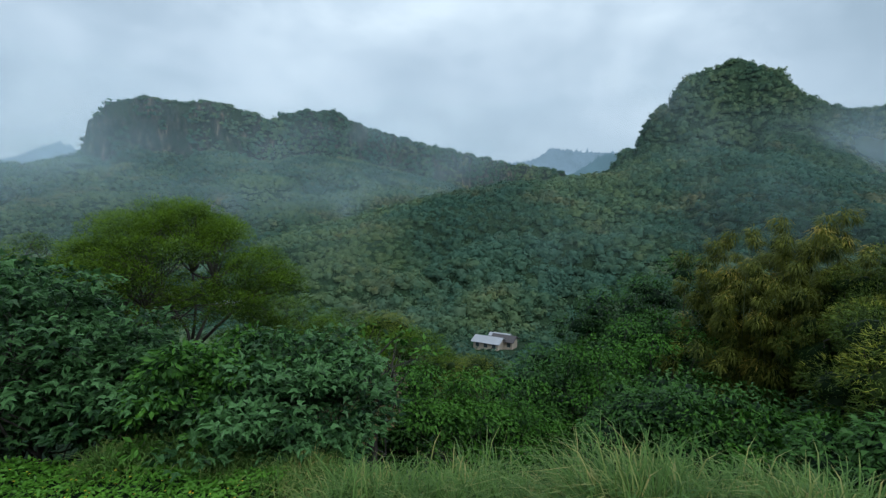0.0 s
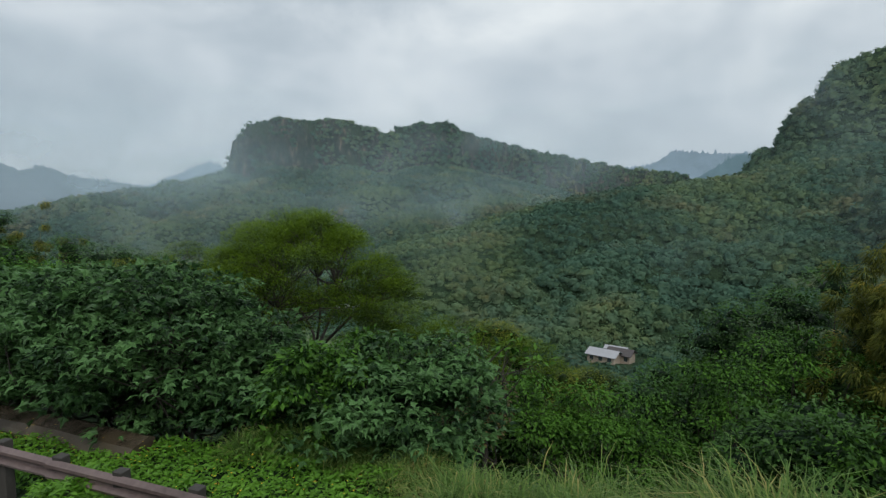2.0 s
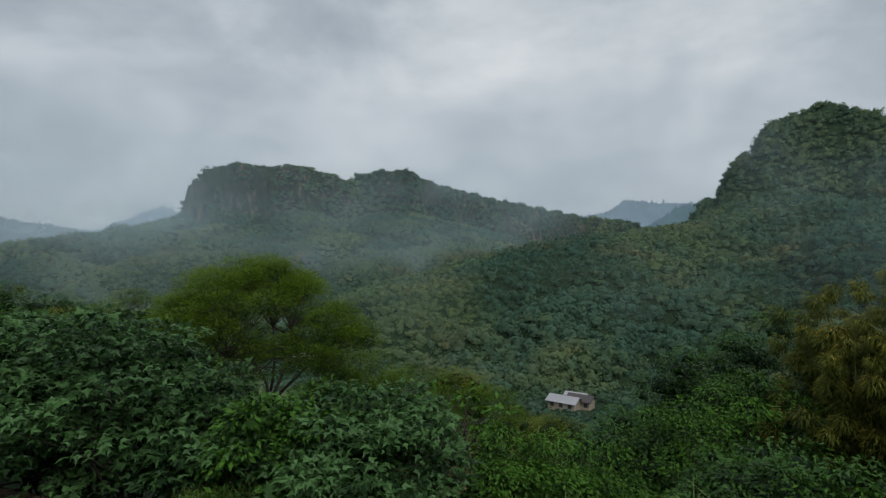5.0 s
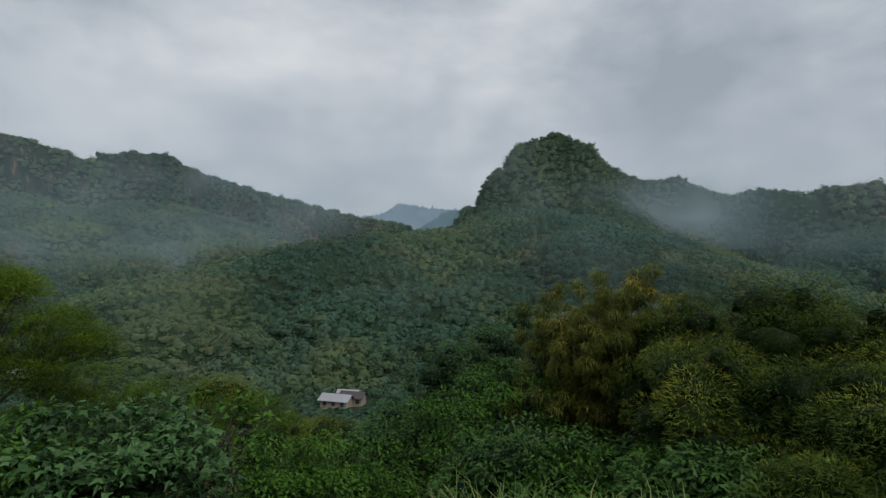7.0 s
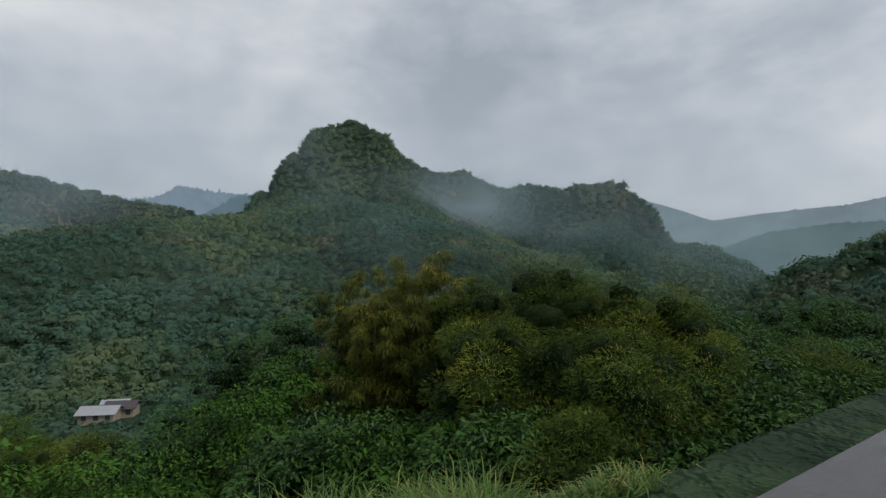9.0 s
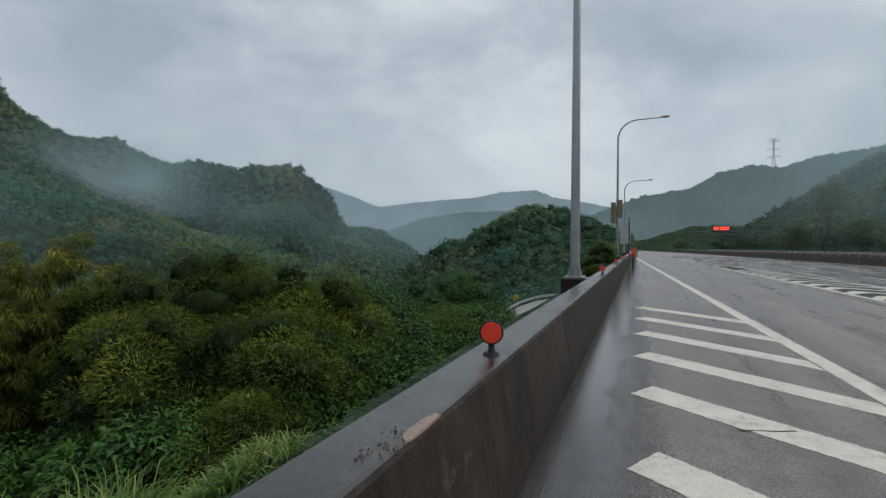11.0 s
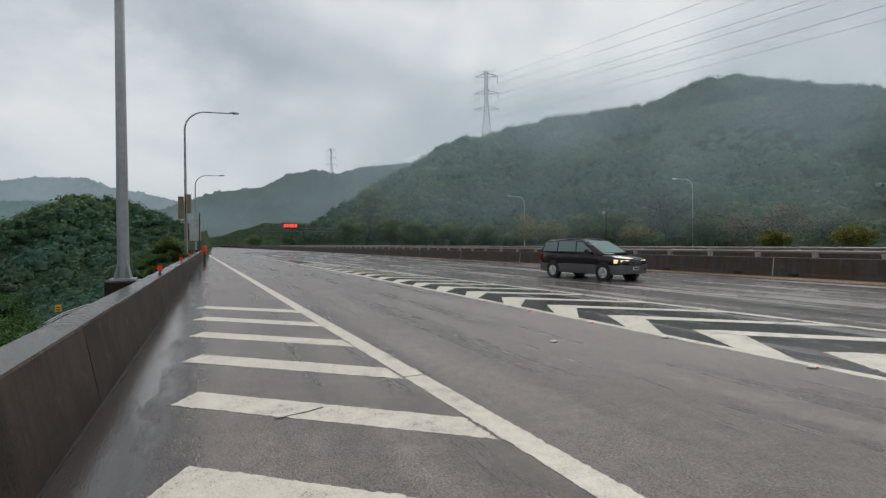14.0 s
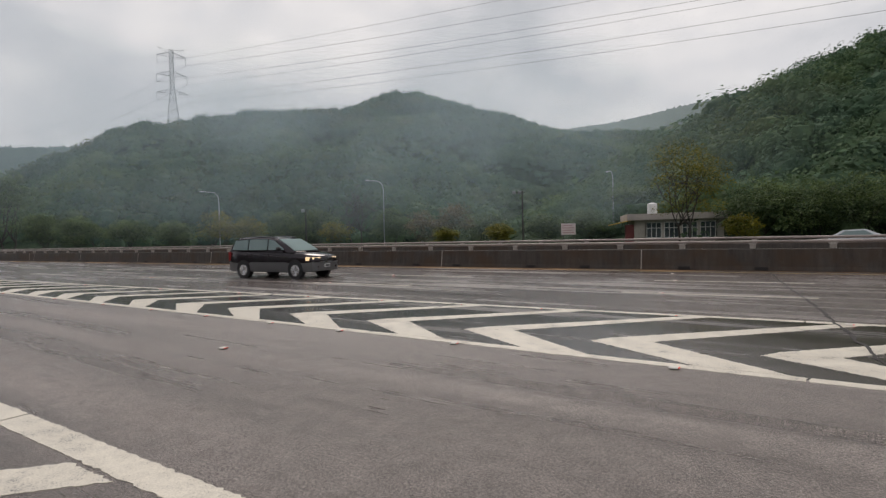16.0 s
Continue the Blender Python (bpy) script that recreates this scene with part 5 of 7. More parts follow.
def umbrella_tree(az, d, el, r, seed):
    """The wide tree: a low fork, stems that fan out, and feathery clumps in a shallow dome with open air below it."""
    g = rng(seed)
    x, y, h = at_polar(az, d, el)
    thing = tagged(empty("acacia_tree", x, y, float(ground_z(x, y)) - 0.15), "wide umbrella-crowned tree with feathery olive leaves over fanned branches", "tree")
    n = 150
    a, u = g.uniform(0, 6.283, n), np.sqrt(g.uniform(0, 1, n))
    low = np.arange(n) >= 105
    u = np.where(low, 0.35 + 0.5 * u, u)
    c = np.stack([np.cos(a) * u * r, np.sin(a) * u * r, h - 0.65 - 3.9 * u ** 2.3 + g.normal(0, 0.35, n) - np.where(low, g.uniform(1.0, 3.2, n), 0)], -1)
    c[:, 0] -= 0.25
    rc = g.uniform(0.55, 1.05, n) * np.where(low, 0.8, 1)
    hubs = [np.array([math.cos(k * 1.05 + 0.4) * r * q, math.sin(k * 1.05 + 0.4) * r * q, h - z]) for k, (q, z) in enumerate(((0.55, 4.4), (0.42, 3.8), (0.58, 4.6), (0.3, 3.4), (0.52, 4.4), (0.12, 3.2)))]
    fork = np.array([0.1, 0.0, h * 0.40])
    tubes = [limb(g, (0.3, 0.1, 0), fork, 0.20, 0.15, 0.04)]
    for e in hubs:
        tubes.append(limb(g, fork + g.normal(0, 0.08, 3), e, 0.10, 0.055, 0.09, 6))
    for e in c:
        hub = hubs[int(np.argmin([np.linalg.norm(e - q) for q in hubs]))]
        mid = hub * 0.45 + e * 0.55 + g.normal(0, 0.15, 3)
        tubes.append(limb(g, hub, mid, 0.045, 0.026, 0.08, 4))
        tubes.append(limb(g, mid, e + (0, 0, 0.1), 0.026, 0.010, 0.10, 3))
        for _ in range(2):
            tubes.append(limb(g, mid, e + g.normal(0, 0.5, 3) * (1, 1, 0.4), 0.016, 0.006, 0.10, 3))
    part("trunk", tubes_mesh("trunk", tubes, M_BARK), M_BARK, thing)
    count = 110000
    which = g.choice(n, count, p=rc ** 2 / np.sum(rc ** 2))
    tall = np.array([1, 1, 0.72])
    off = g.normal(size=(count, 3))
    off[:, 2] = np.abs(off[:, 2]) * 1.2 - 0.30
    off /= np.linalg.norm(off, axis=1, keepdims=True)
    off *= (1.15 - 0.75 * g.uniform(0, 1, (count, 1)) ** 1.5) * rc[which][:, None] * tall
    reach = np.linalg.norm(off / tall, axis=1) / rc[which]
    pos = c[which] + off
    # shading put into the leaf colour: crown top and outer leaves lighter, inside darker
    tone_shade = 0.35 * g.uniform(0, 1, n)[which] + 0.9 * (reach - 0.7) + 0.45 * off[:, 2] / rc[which] + 0.10 * (pos[:, 2] - h + 3)
    axis = off * (1, 1, 0.5) + g.normal(0, 0.4, (count, 3)) + (0, 0, 0.15)
    normal = np.array([0, 0, 0.7]) + g.normal(0, 0.35, (count, 3)) + off / rc[which][:, None]
    part("crown", leaf_mesh("crown", "needle", pos, axis, normal, g.uniform(0.12, 0.22, count), M_LEAF_FINE, tone_shade), M_LEAF_FINE, thing)


umbrella_tree(29.6, 26, 0.35, 4.9, 99)
for i, (kind, az, d, el, r) in enumerate(PLANTS):
    plant(kind, az, d, el, r, 100 + i)


def bamboo(az, d, el, r, culms, seed, label):
    g = rng(seed)
    x, y, h = at_polar(az, d, el)
    thing = tagged(empty("bamboo_clump", x, y, float(ground_z(x, y)) - 0.1), label, "bamboo")
    tubes, P, A, N, S, C, R = [], [], [], [], [], [], []
    for c in range(culms):
        a = g.uniform(0, 6.283)
        out = np.array([math.cos(a), math.sin(a), 0])
        foot = out * r * 0.35 * g.uniform(0, 1)
        reach, top = r * g.uniform(0.2, 1.0), h * g.uniform(0.55, 1.0) ** 0.8
        us = np.linspace(0, 1, 8)
        pts = [foot + out * reach * u ** 2.0 + np.array([0, 0, top * (u - 0.16 * u ** 4 * reach / r)]) for u in us]
        tubes.append(tube([tuple(q) for q in pts], list(np.linspace(0.035, 0.006, 8)), 5))
        for u in np.linspace(0.3, 1.0, 8):
            k = min(int(u * 7), 6)
            q = pts[k] + (pts[k + 1] - pts[k]) * (u * 7 - k) + g.normal(0, 0.22, 3)
            rad = g.uniform(0.30, 0.62) * (1.15 - 0.55 * u)
            m = int(900 * rad)
            off = g.normal(0, 1, (m, 3))
            off /= np.linalg.norm(off, axis=1, keepdims=True)
            off *= g.uniform(0.55, 1.1, (m, 1)) * rad * np.array([1, 1, 0.85])
            P.append(q + off)
            A.append(off / rad + out * 0.3 + (0, 0, -0.75) + g.normal(0, 0.2, (m, 3)))
            N.append(np.array([0, 0, 0.6]) + off / rad + g.normal(0, 0.3, (m, 3)))
            # S: clump tone and golden tips, plus shade painted into inner, lower leaves
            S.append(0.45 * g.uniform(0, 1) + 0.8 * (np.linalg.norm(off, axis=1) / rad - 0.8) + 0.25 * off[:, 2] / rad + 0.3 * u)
            if u < 0.93:
                C.append(q - (0, 0, 0.06))
                R.append([rad * 0.5] * 3)
    for t in tubes:
        part("culm", tubes_mesh("culm", [t], M_CULM), M_CULM, thing)
    P, A, N, S = np.vstack(P), np.vstack(A), np.vstack(N), np.concatenate(S)
    # cores stay at the darkest tone, painting shade inside the clumps
    part("inner_foliage", blobs_mesh("inner_foliage", np.array(C), np.array(R), seed, M_LEAF_BAMBOO, 3, 6, 0.4), M_LEAF_BAMBOO, thing)
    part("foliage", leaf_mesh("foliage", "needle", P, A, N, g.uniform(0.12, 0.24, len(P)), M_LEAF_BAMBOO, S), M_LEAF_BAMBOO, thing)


bamboo(-31.5, 21, 1.3, 3.4, 54, 301, "dense bamboo clump with olive and golden leaves")
bamboo(-32.6, 21.4, 4.2, 1.3, 12, 305, "tall bamboo plume with golden tips")
bamboo(-27, 20.5, -0.3, 2.2, 30, 302, "arching bamboo with golden tips")
bamboo(-36.2, 20, 0.2, 2.2, 28, 303, "dense dark olive bamboo")
bamboo(53.8, 42, 2.0, 2.6, 22, 304, "feathery bamboo rising over far bushes")


# ---- long grass on the bank ----
def blades(g, x, y, z, length, lean, width):
    """Arching blades, five triangles each."""
    n = len(x)
    a = g.uniform(0, 6.283, n)
    out = np.stack([np.cos(a), np.sin(a), 0 * a], -1)
    side = np.stack([-np.sin(a), np.cos(a), 0 * a], -1)
    root = np.stack([x, y, z], -1)
    rows = []
    for u, w in ((0.0, 0.8), (0.45, 1.0), (0.8, 0.6)):
        c = root + out * (lean * length * u ** 2)[:, None] + np.array([0, 0, 1.0]) * (length * (u - 0.45 * lean * u ** 3))[:, None]
        rows += [c - side * (width * w)[:, None], c + side * (width * w)[:, None]]
    tip = root + out * (lean * length * 1.08)[:, None] + np.array([0, 0, 1.0]) * (length * (1 - 0.62 * lean))[:, None]
    verts = np.stack(rows + [tip], 1).reshape(-1, 3)
    t = np.array([(0, 1, 3), (0, 3, 2), (2, 3, 5), (2, 5, 4), (4, 5, 6)])
    return verts, (t[None] + (np.arange(n) * 7)[:, None, None]).reshape(-1, 3)


def grass(label, tufts, seed, per=340):
    """tufts: azimuth, distance, elevation of the top, spread."""
    g = rng(seed)
    X, Y, Z, L, S = [], [], [], [], []
    for az, d, el, spread in tufts:
        for k in range(3):
            x, y = polar(az + g.normal(0, 1.5), d + g.normal(0, 0.35))
            top = 1.6 + d * math.tan(radians(el))
            px, py = x + g.normal(0, spread * 0.36, per), y + g.normal(0, spread * 0.36, per)
            pz = ground_z(px, py) - 0.05
            keep = py > 2.0
            px, py, pz = px[keep], py[keep], pz[keep]
            X.append(px), Y.append(py), Z.append(pz)
            L.append(np.clip((top - pz) * 1.25 * g.uniform(0.72, 1.08), 0.4, 2.6) * g.uniform(0.55, 1.0, len(px)))
    X, Y, Z, L = (np.concatenate(q) for q in (X, Y, Z, L))
    v, f = blades(g, X, Y, Z, L, g.uniform(0.25, 0.95, len(X)), g.uniform(0.005, 0.012, len(X)))
    me = mesh_arrays("silver_grass", v, f, M_GRASS)
    height = np.tile([0, 0, 0.45, 0.45, 0.8, 0.8, 1.0], len(X))
    me.attributes.new("leaf_tone_shade", "FLOAT", "POINT").data.foreach_set("value", np.clip(height * 0.6 + np.repeat(g.uniform(0, 0.5, len(X)), 7), 0, 1).astype(np.float32))
    tagged(part("silver_grass", me, M_GRASS), label, "grass", kind="stuff")


grass("straw-streaked silver grass tussock by the shrubs", [(36.5, 8.6, -21.4, 0.35), (33.5, 8.4, -20.6, 0.4), (30.5, 8.2, -20.6, 0.4), (27.5, 8.0, -21.4, 0.4), (24.5, 7.6, -23.0, 0.4)], 40)
grass("tall arching silver grass along the top of the bank", [(20, 7.0, -24.8, 0.5), (17, 6.8, -25.4, 0.5), (14, 6.4, -25.6, 0.6), (11, 5.8, -25.6, 0.6), (8, 5.8, -26.4, 0.6), (4, 5.8, -26.2, 0.6),
                                                           (1, 5.6, -26.2, 0.6), (-2, 5.8, -25.7, 0.6), (-6, 5.8, -25.8, 0.6), (-10, 5.6, -25.0, 0.6), (-14, 5.6, -23.6, 0.6)], 41)
grass("pale tussocks of silver grass with straw tips", [(-16.6, 5.6, -22.4, 0.5), (-20.4, 5.6, -20.6, 0.55), (-23, 5.6, -21.6, 0.5), (-27, 5.6, -21.6, 0.5), (-30.5, 5.8, -20.4, 0.4), (-33, 5.7, -20.0, 0.45), (-36.6, 5.5, -22, 0.5), (-40, 5.4, -22.6, 0.5),
                                                      (-44, 5.4, -24.0, 0.5)], 42)


# ---- low cover and flowers on the verge ----
def cover():
    g = rng(61)
    n = 40000
    x = np.concatenate([g.uniform(-15, -0.2, n * 3 // 4), g.uniform(-0.5, 6, n - n * 3 // 4)])
    y = np.where(x < -0.3, g.uniform(4.85, 6.75, n), g.uniform(1.45, 3.5, n))
    ok = ~((x < -6.3) & (y > 5.36 - 0.075 * x)) & ~(x > 0.6)
    x, y = x[ok], y[ok]
    # a few tufts spill under the rail on to the side road
    tx, ty = -5.5 + g.normal(0, 0.42, 1500), 4.45 + g.normal(0, 0.18, 1500)
    x, y = np.concatenate([x, tx]), np.concatenate([y, ty])
    lump = np.abs(fbm(x, y, 0.8, 2, 4)) * 0.3 + np.where(np.arange(len(x)) >= len(x) - 1500, 0.5 * np.exp(-((x + 5.5) / 0.5) ** 2), 0)
    z = ground_z(x, y) + lump + g.uniform(0.0, 0.12, len(x))
    pos = np.stack([x, y, z], -1)
    m = len(pos)
    axis = g.normal(0, 1, (m, 3)) * (1, 1, 0.35)
    normal = np.array([0, 0, 1.0]) + g.normal(0, 0.35, (m, 3))
    tagged(part("ground_cover", leaf_mesh("ground_cover", "diamond", pos, axis, normal, g.uniform(0.05, 0.10, m), M_COVER), M_COVER), "bright green creeping plants on the verge", "ground cover", kind="stuff")
    k = 420
    x, y = g.uniform(-12, -0.4, k), g.uniform(4.95, 6.3, k)
    pos = np.stack([x, y, ground_z(x, y) + g.uniform(0.12, 0.24, k)], -1)
    pos = np.repeat(pos, 4, 0)
    a = np.tile(np.array([[1, 0, 0.2], [0, 1, 0.2], [-1, 0, 0.2], [0, -1, 0.2]]), (k, 1))
    tagged(part("verge_flowers", leaf_mesh("verge_flowers", "diamond", pos, a, np.tile([[0, 0, 1.0]], (len(pos), 1)), np.full(len(pos), 0.016), M_PETAL), M_PETAL), "tiny yellow flowers among the creeping plants", "flowers", kind="stuff")


cover()

# ---- roadside things ----
# the side road below the highway's edge, with its steel guardrail, verge and low earth-stained wall
def y_side(x):
    return 4.10 - 0.075 * x


v, f = ribbon(list(np.arange(-40, -1.9, 2.0)), lambda x: 1.9, lambda x: y_side(x) + 0.02, -2.035)
tagged(part("side_road", mesh_arrays("side_road", v, f, M_ASPHALT), M_ASPHALT), "wet asphalt of the side road below the highway", "road", kind="structure")
v, f = ribbon(list(np.arange(-40, -1.9, 2.0)), lambda x: y_side(x) - 0.22, lambda x: y_side(x) - 0.10, -2.029)
tagged(part("side_road_line", mesh_arrays("side_road_line", v, f, M_PAINT), M_PAINT), "worn pale edge line of the side road", "road marking", kind="structure")
guard = tagged(empty("guardrail", 0, 0, -2.03), "rusty corrugated steel guardrail on dark posts beside the side road", "guardrail")
W_PROF = [(0.0, 0.48), (-0.05, 0.51), (-0.06, 0.54), (-0.01, 0.575), (0.0, 0.595), (-0.01, 0.615), (-0.06, 0.65), (-0.05, 0.68), (0.0, 0.72), (0.006, 0.722), (-0.04, 0.68), (-0.05, 0.65), (0.0, 0.615), (0.01, 0.595), (0.0, 0.575), (-0.05, 0.54), (-0.04, 0.51), (0.008, 0.48)]
for a, b in ((-38.0, -30.0), (-30.0, -22.0), (-22.0, -14.0), (-14.0, -10.0), (-10.0, -6.0), (-6.0, -2.2)):
    part("rail", profile_mesh("rail", list(np.linspace(a, b + 0.12, 6)), lambda x, k=a: y_side(x) + 0.02 + 0.012 * math.sin(x * 1.3 + k), W_PROF, M_RUSTRAIL), M_RUSTRAIL, guard)
bm = bmesh.new()
box(bm, -0.07, 0.07, 0.01, 0.13, -0.5, 0.76, 0.008)
gp = bpy.data.meshes.new("post")
bm.to_mesh(gp)
bm.free()
gp.materials.append(M_DARKPOST)
for x in np.arange(-2.9, -38, -1.0):
    part("post", gp, M_DARKPOST, guard).matrix_basis = pose(x, y_side(x) + 0.02, 0, 2 * math.sin(x * 5), 2 * math.sin(x * 3))
kerb = part("kerb_wall", profile_mesh("kerb_wall", list(np.linspace(-26, -6.3, 24)), lambda x: 5.38 - 0.075 * x + 0.03 * math.sin(x * 2.1), [(0, -2.5), (0.02, -1.98), (0.16, -1.86), (0.46, -1.80), (0.56, -1.84), (0.60, -2.8)], M_KERB), M_KERB)
tagged(kerb, "low earth-stained concrete wall at the back of the verge", "kerb", kind="structure")


def reflector():
    thing = tagged(empty("delineator"), "round red reflector in a black rim on a short stem", "delineator", "reflectors along the barrier")
    bm = bmesh.new()
    cyl(bm, (0, 0, 0), (0, 0, 0.018), 0.062, 0.055, 16)
    part("base", bm, M_BLACK, thing)
    bm = bmesh.new()
    cyl(bm, (0, 0, 0.015), (0, 0, 0.05), 0.030, 0.022, 12)
    cyl(bm, (0, 0, 0.05), (0, 0, 0.085), 0.020, 0.026, 12)
    part("stem", bm, M_BLACK, thing)
    bm = bmesh.new()
    bmesh.ops.create_cone(bm, cap_ends=True, segments=28, radius1=0.088, radius2=0.088, depth=0.03, matrix=pose(0, 0, 0.163, 0, 90, 0))
    bmesh.ops.bevel(bm, geom=[e for e in bm.edges if e.calc_face_angle(0) > 1], offset=0.006, segments=2, affect="EDGES")
    part("rim", bm, M_BLACK, thing, "black plastic rim")
    for s in (-1, 1):
        bm = bmesh.new()
        bmesh.ops.create_cone(bm, cap_ends=True, segments=28, radius1=0.078, radius2=0.074, depth=0.008, matrix=pose(s * 0.017, 0, 0.163, 0, 90 * s, 0))
        part("lens", bm, M_RED, thing, "red prismatic lens")
    return thing


ref = reflector()
ref.matrix_basis = pose(3.58, 1.19, 0.81, 0, 0, 8)
for i, x in enumerate((16.1, 26.5, 36.5, 46.5)):
    copy_thing(ref, pose(x, y_bar(x) + 0.27, 0.81, 0, 0, 6 * math.sin(i * 3.1)))


def lamp_post(x, y, z, top, reach, name="street_lamp", label="tall grey steel street lamp with a curved arm over the road", arm_dir=-1, r0=0.13, parts_low=True, arm_angle=0):
    """A tapered pole on a flanged base with a curved arm and a lamp head."""
    thing = tagged(empty(name, x, y, z, arm_angle), label, "street lamp", "street lamps")
    bm = bmesh.new()
    cyl(bm, (0, 0, 0.02), (0, 0, top * 0.86), r0, r0 * 0.62, 16)
    part("pole", bm, M_STEEL, thing)
    bm = bmesh.new()
    box(bm, -0.26, 0.26, -0.26, 0.26, -0.02, 0.03, 0.006)
    part("base_plate", bm, M_STEEL, thing)
    bm = bmesh.new()
    for a in range(4):
        m = Matrix.Rotation(a * math.pi / 2 + math.pi / 4, 3, "Z")
        vs = [bm.verts.new(m @ Vector(p)) for p in ((r0 * 0.95, -0.008, 0.03), (r0 * 0.95 + 0.12, -0.008, 0.03), (r0 * 0.93, -0.008, 0.42), (r0 * 0.95, 0.008, 0.03), (r0 * 0.95 + 0.12, 0.008, 0.03), (r0 * 0.93, 0.008, 0.42))]
        for q in ((0, 1, 2), (3, 5, 4), (0, 3, 4, 1), (1, 4, 5, 2), (2, 5, 3, 0)):
            bm.faces.new([vs[i] for i in q])
    part("gusset", bm, M_STEEL, thing)
    pts = [(0, 0, top * 0.855)]
    for u in np.linspace(0.12, 1, 9):
        a = u * math.pi / 2
        pts.append((0, arm_dir * reach * 0.42 * (1 - math.cos(a)), top * 0.855 + (top * 0.135) * math.sin(a)))
    pts.append((0, arm_dir * reach * 0.9, top * 0.995))
    v, f = tube(pts, list(np.linspace(r0 * 0.62, r0 * 0.38, len(pts))), 8)
    part("arm", mesh_arrays("arm", [tuple(p) for p in v], f, M_STEEL, True), M_STEEL, thing)
    bm = bmesh.new()
    bmesh.ops.create_uvsphere(bm, u_segments=12, v_segments=8, radius=1)
    bmesh.ops.scale(bm, vec=(0.15, 0.42, 0.10), verts=bm.verts)
    bmesh.ops.translate(bm, vec=(0, arm_dir * (reach * 0.9 + 0.3), top), verts=bm.verts)
    head = part("head", bm, M_STEEL, thing, "oval lamp head")
    bm = bmesh.new()
    bmesh.ops.create_uvsphere(bm, u_segments=10, v_segments=6, radius=1)
    bmesh.ops.scale(bm, vec=(0.12, 0.30, 0.07), verts=bm.verts)
    bmesh.ops.translate(bm, vec=(0, arm_dir * (reach * 0.9 + 0.32), top - 0.06), verts=bm.verts)
    part("diffuser", bm, M_LAMPGLASS, head, "pale glass diffuser")
    return thing


M_LAMPGLASS = plain("lamp_glass", (0.6, 0.62, 0.62), 0.2)
lamp_post(14.25, 1.77, 0.80, 12.5, 4.1)
bm = bmesh.new()
box(bm, 13.9, 14.6, 1.402, 2.1, -1.2, 0.785, 0.03)
tagged(part("lamp_pedestal", bm, M_BARRIER), "concrete pedestal of the street lamp behind the barrier", "pedestal")
lamp_post(50.2, 1.95, 0.80, 12.5, 4.1)
lamp_post(92.0, 2.3, 0.80, 12.0, 4.1)
for px, pz in ((50.2, 0.3), (92.0, 0.3)):
    bm = bmesh.new()
    box(bm, px - 0.35, px + 0.35, y_bar(px) + 0.51, y_bar(px) + 1.5, -2.5, 0.785, 0.03)
    tagged(part("lamp_pedestal", bm, M_BARRIER), "concrete pedestal of the street lamp behind the barrier", "pedestal")

# a lamp of the side road, far off among the trees
fx, fy = polar(58.6, 62)
lamp_post(float(fx), float(fy), float(ground_z(fx, fy)), 1.6 + 62 * math.tan(radians(1.9)) - float(ground_z(fx, fy)), 2.6, "street_lamp", "slim grey street lamp rising over far bushes", -1, 0.10, True, 40)

# equipment boxes and sign on the second lamp post, a thin sign post beyond
M_BOX = plain("tan_equipment_box", (0.20, 0.15, 0.09), 0.6)
M_SIGNBACK = plain("grey_sign_back", (0.45, 0.46, 0.46), 0.5, 0.3)
M_SIGNFACE = plain("white_sign_face", (0.72, 0.70, 0.70), 0.5)
gear = tagged(empty("equipment_box", 50.0, 1.95, 4.4), "brown equipment cabinets strapped to the lamp post", "cabinet")
bm = bmesh.new()
box(bm, -0.55, -0.15, -0.45, -0.12, -0.1, 1.5, 0.02)
part("cabinet_body", bm, M_BOX, gear)
bm = bmesh.new()
box(bm, -0.55, -0.18, 0.12, 0.55, -0.6, 1.3, 0.02)
part("cabinet_body", bm, M_BOX, gear)
bm = bmesh.new()
cyl(bm, (-0.2, 0, -3.6), (-0.2, 0, 1.6), 0.05, 0.05, 8)
part("conduit", bm, M_BOX, gear)
post = tagged(empty("sign_post", 56.0, 1.0, 0.78), "white traffic sign on a thin dark post above the barrier", "sign")
bm = bmesh.new()
cyl(bm, (0, 0, 0), (0, 0, 3.9), 0.06, 0.05, 8)
part("post", bm, M_DARKPOST, post)
bm = bmesh.new()
box(bm, 0.06, 0.09, -0.1, 0.9, 1.2, 3.3, 0.01)
part("panel", bm, M_SIGNBACK, post)
warn = tagged(empty("warning_post", 52.0, 0.55, 0.0), "orange-red warning flag post standing by the barrier", "warning post")
bm = bmesh.new()
cyl(bm, (0, 0, 0), (0, 0, 1.0), 0.10, 0.08, 10)
part("post", bm, M_DARKPOST, warn)
bm = bmesh.new()
box(bm, -0.05, 0.05, -0.22, 0.22, 0.7, 1.5, 0.03)
part("flag", bm, plain("orange_cloth", (0.75, 0.10, 0.04), 0.8), warn)

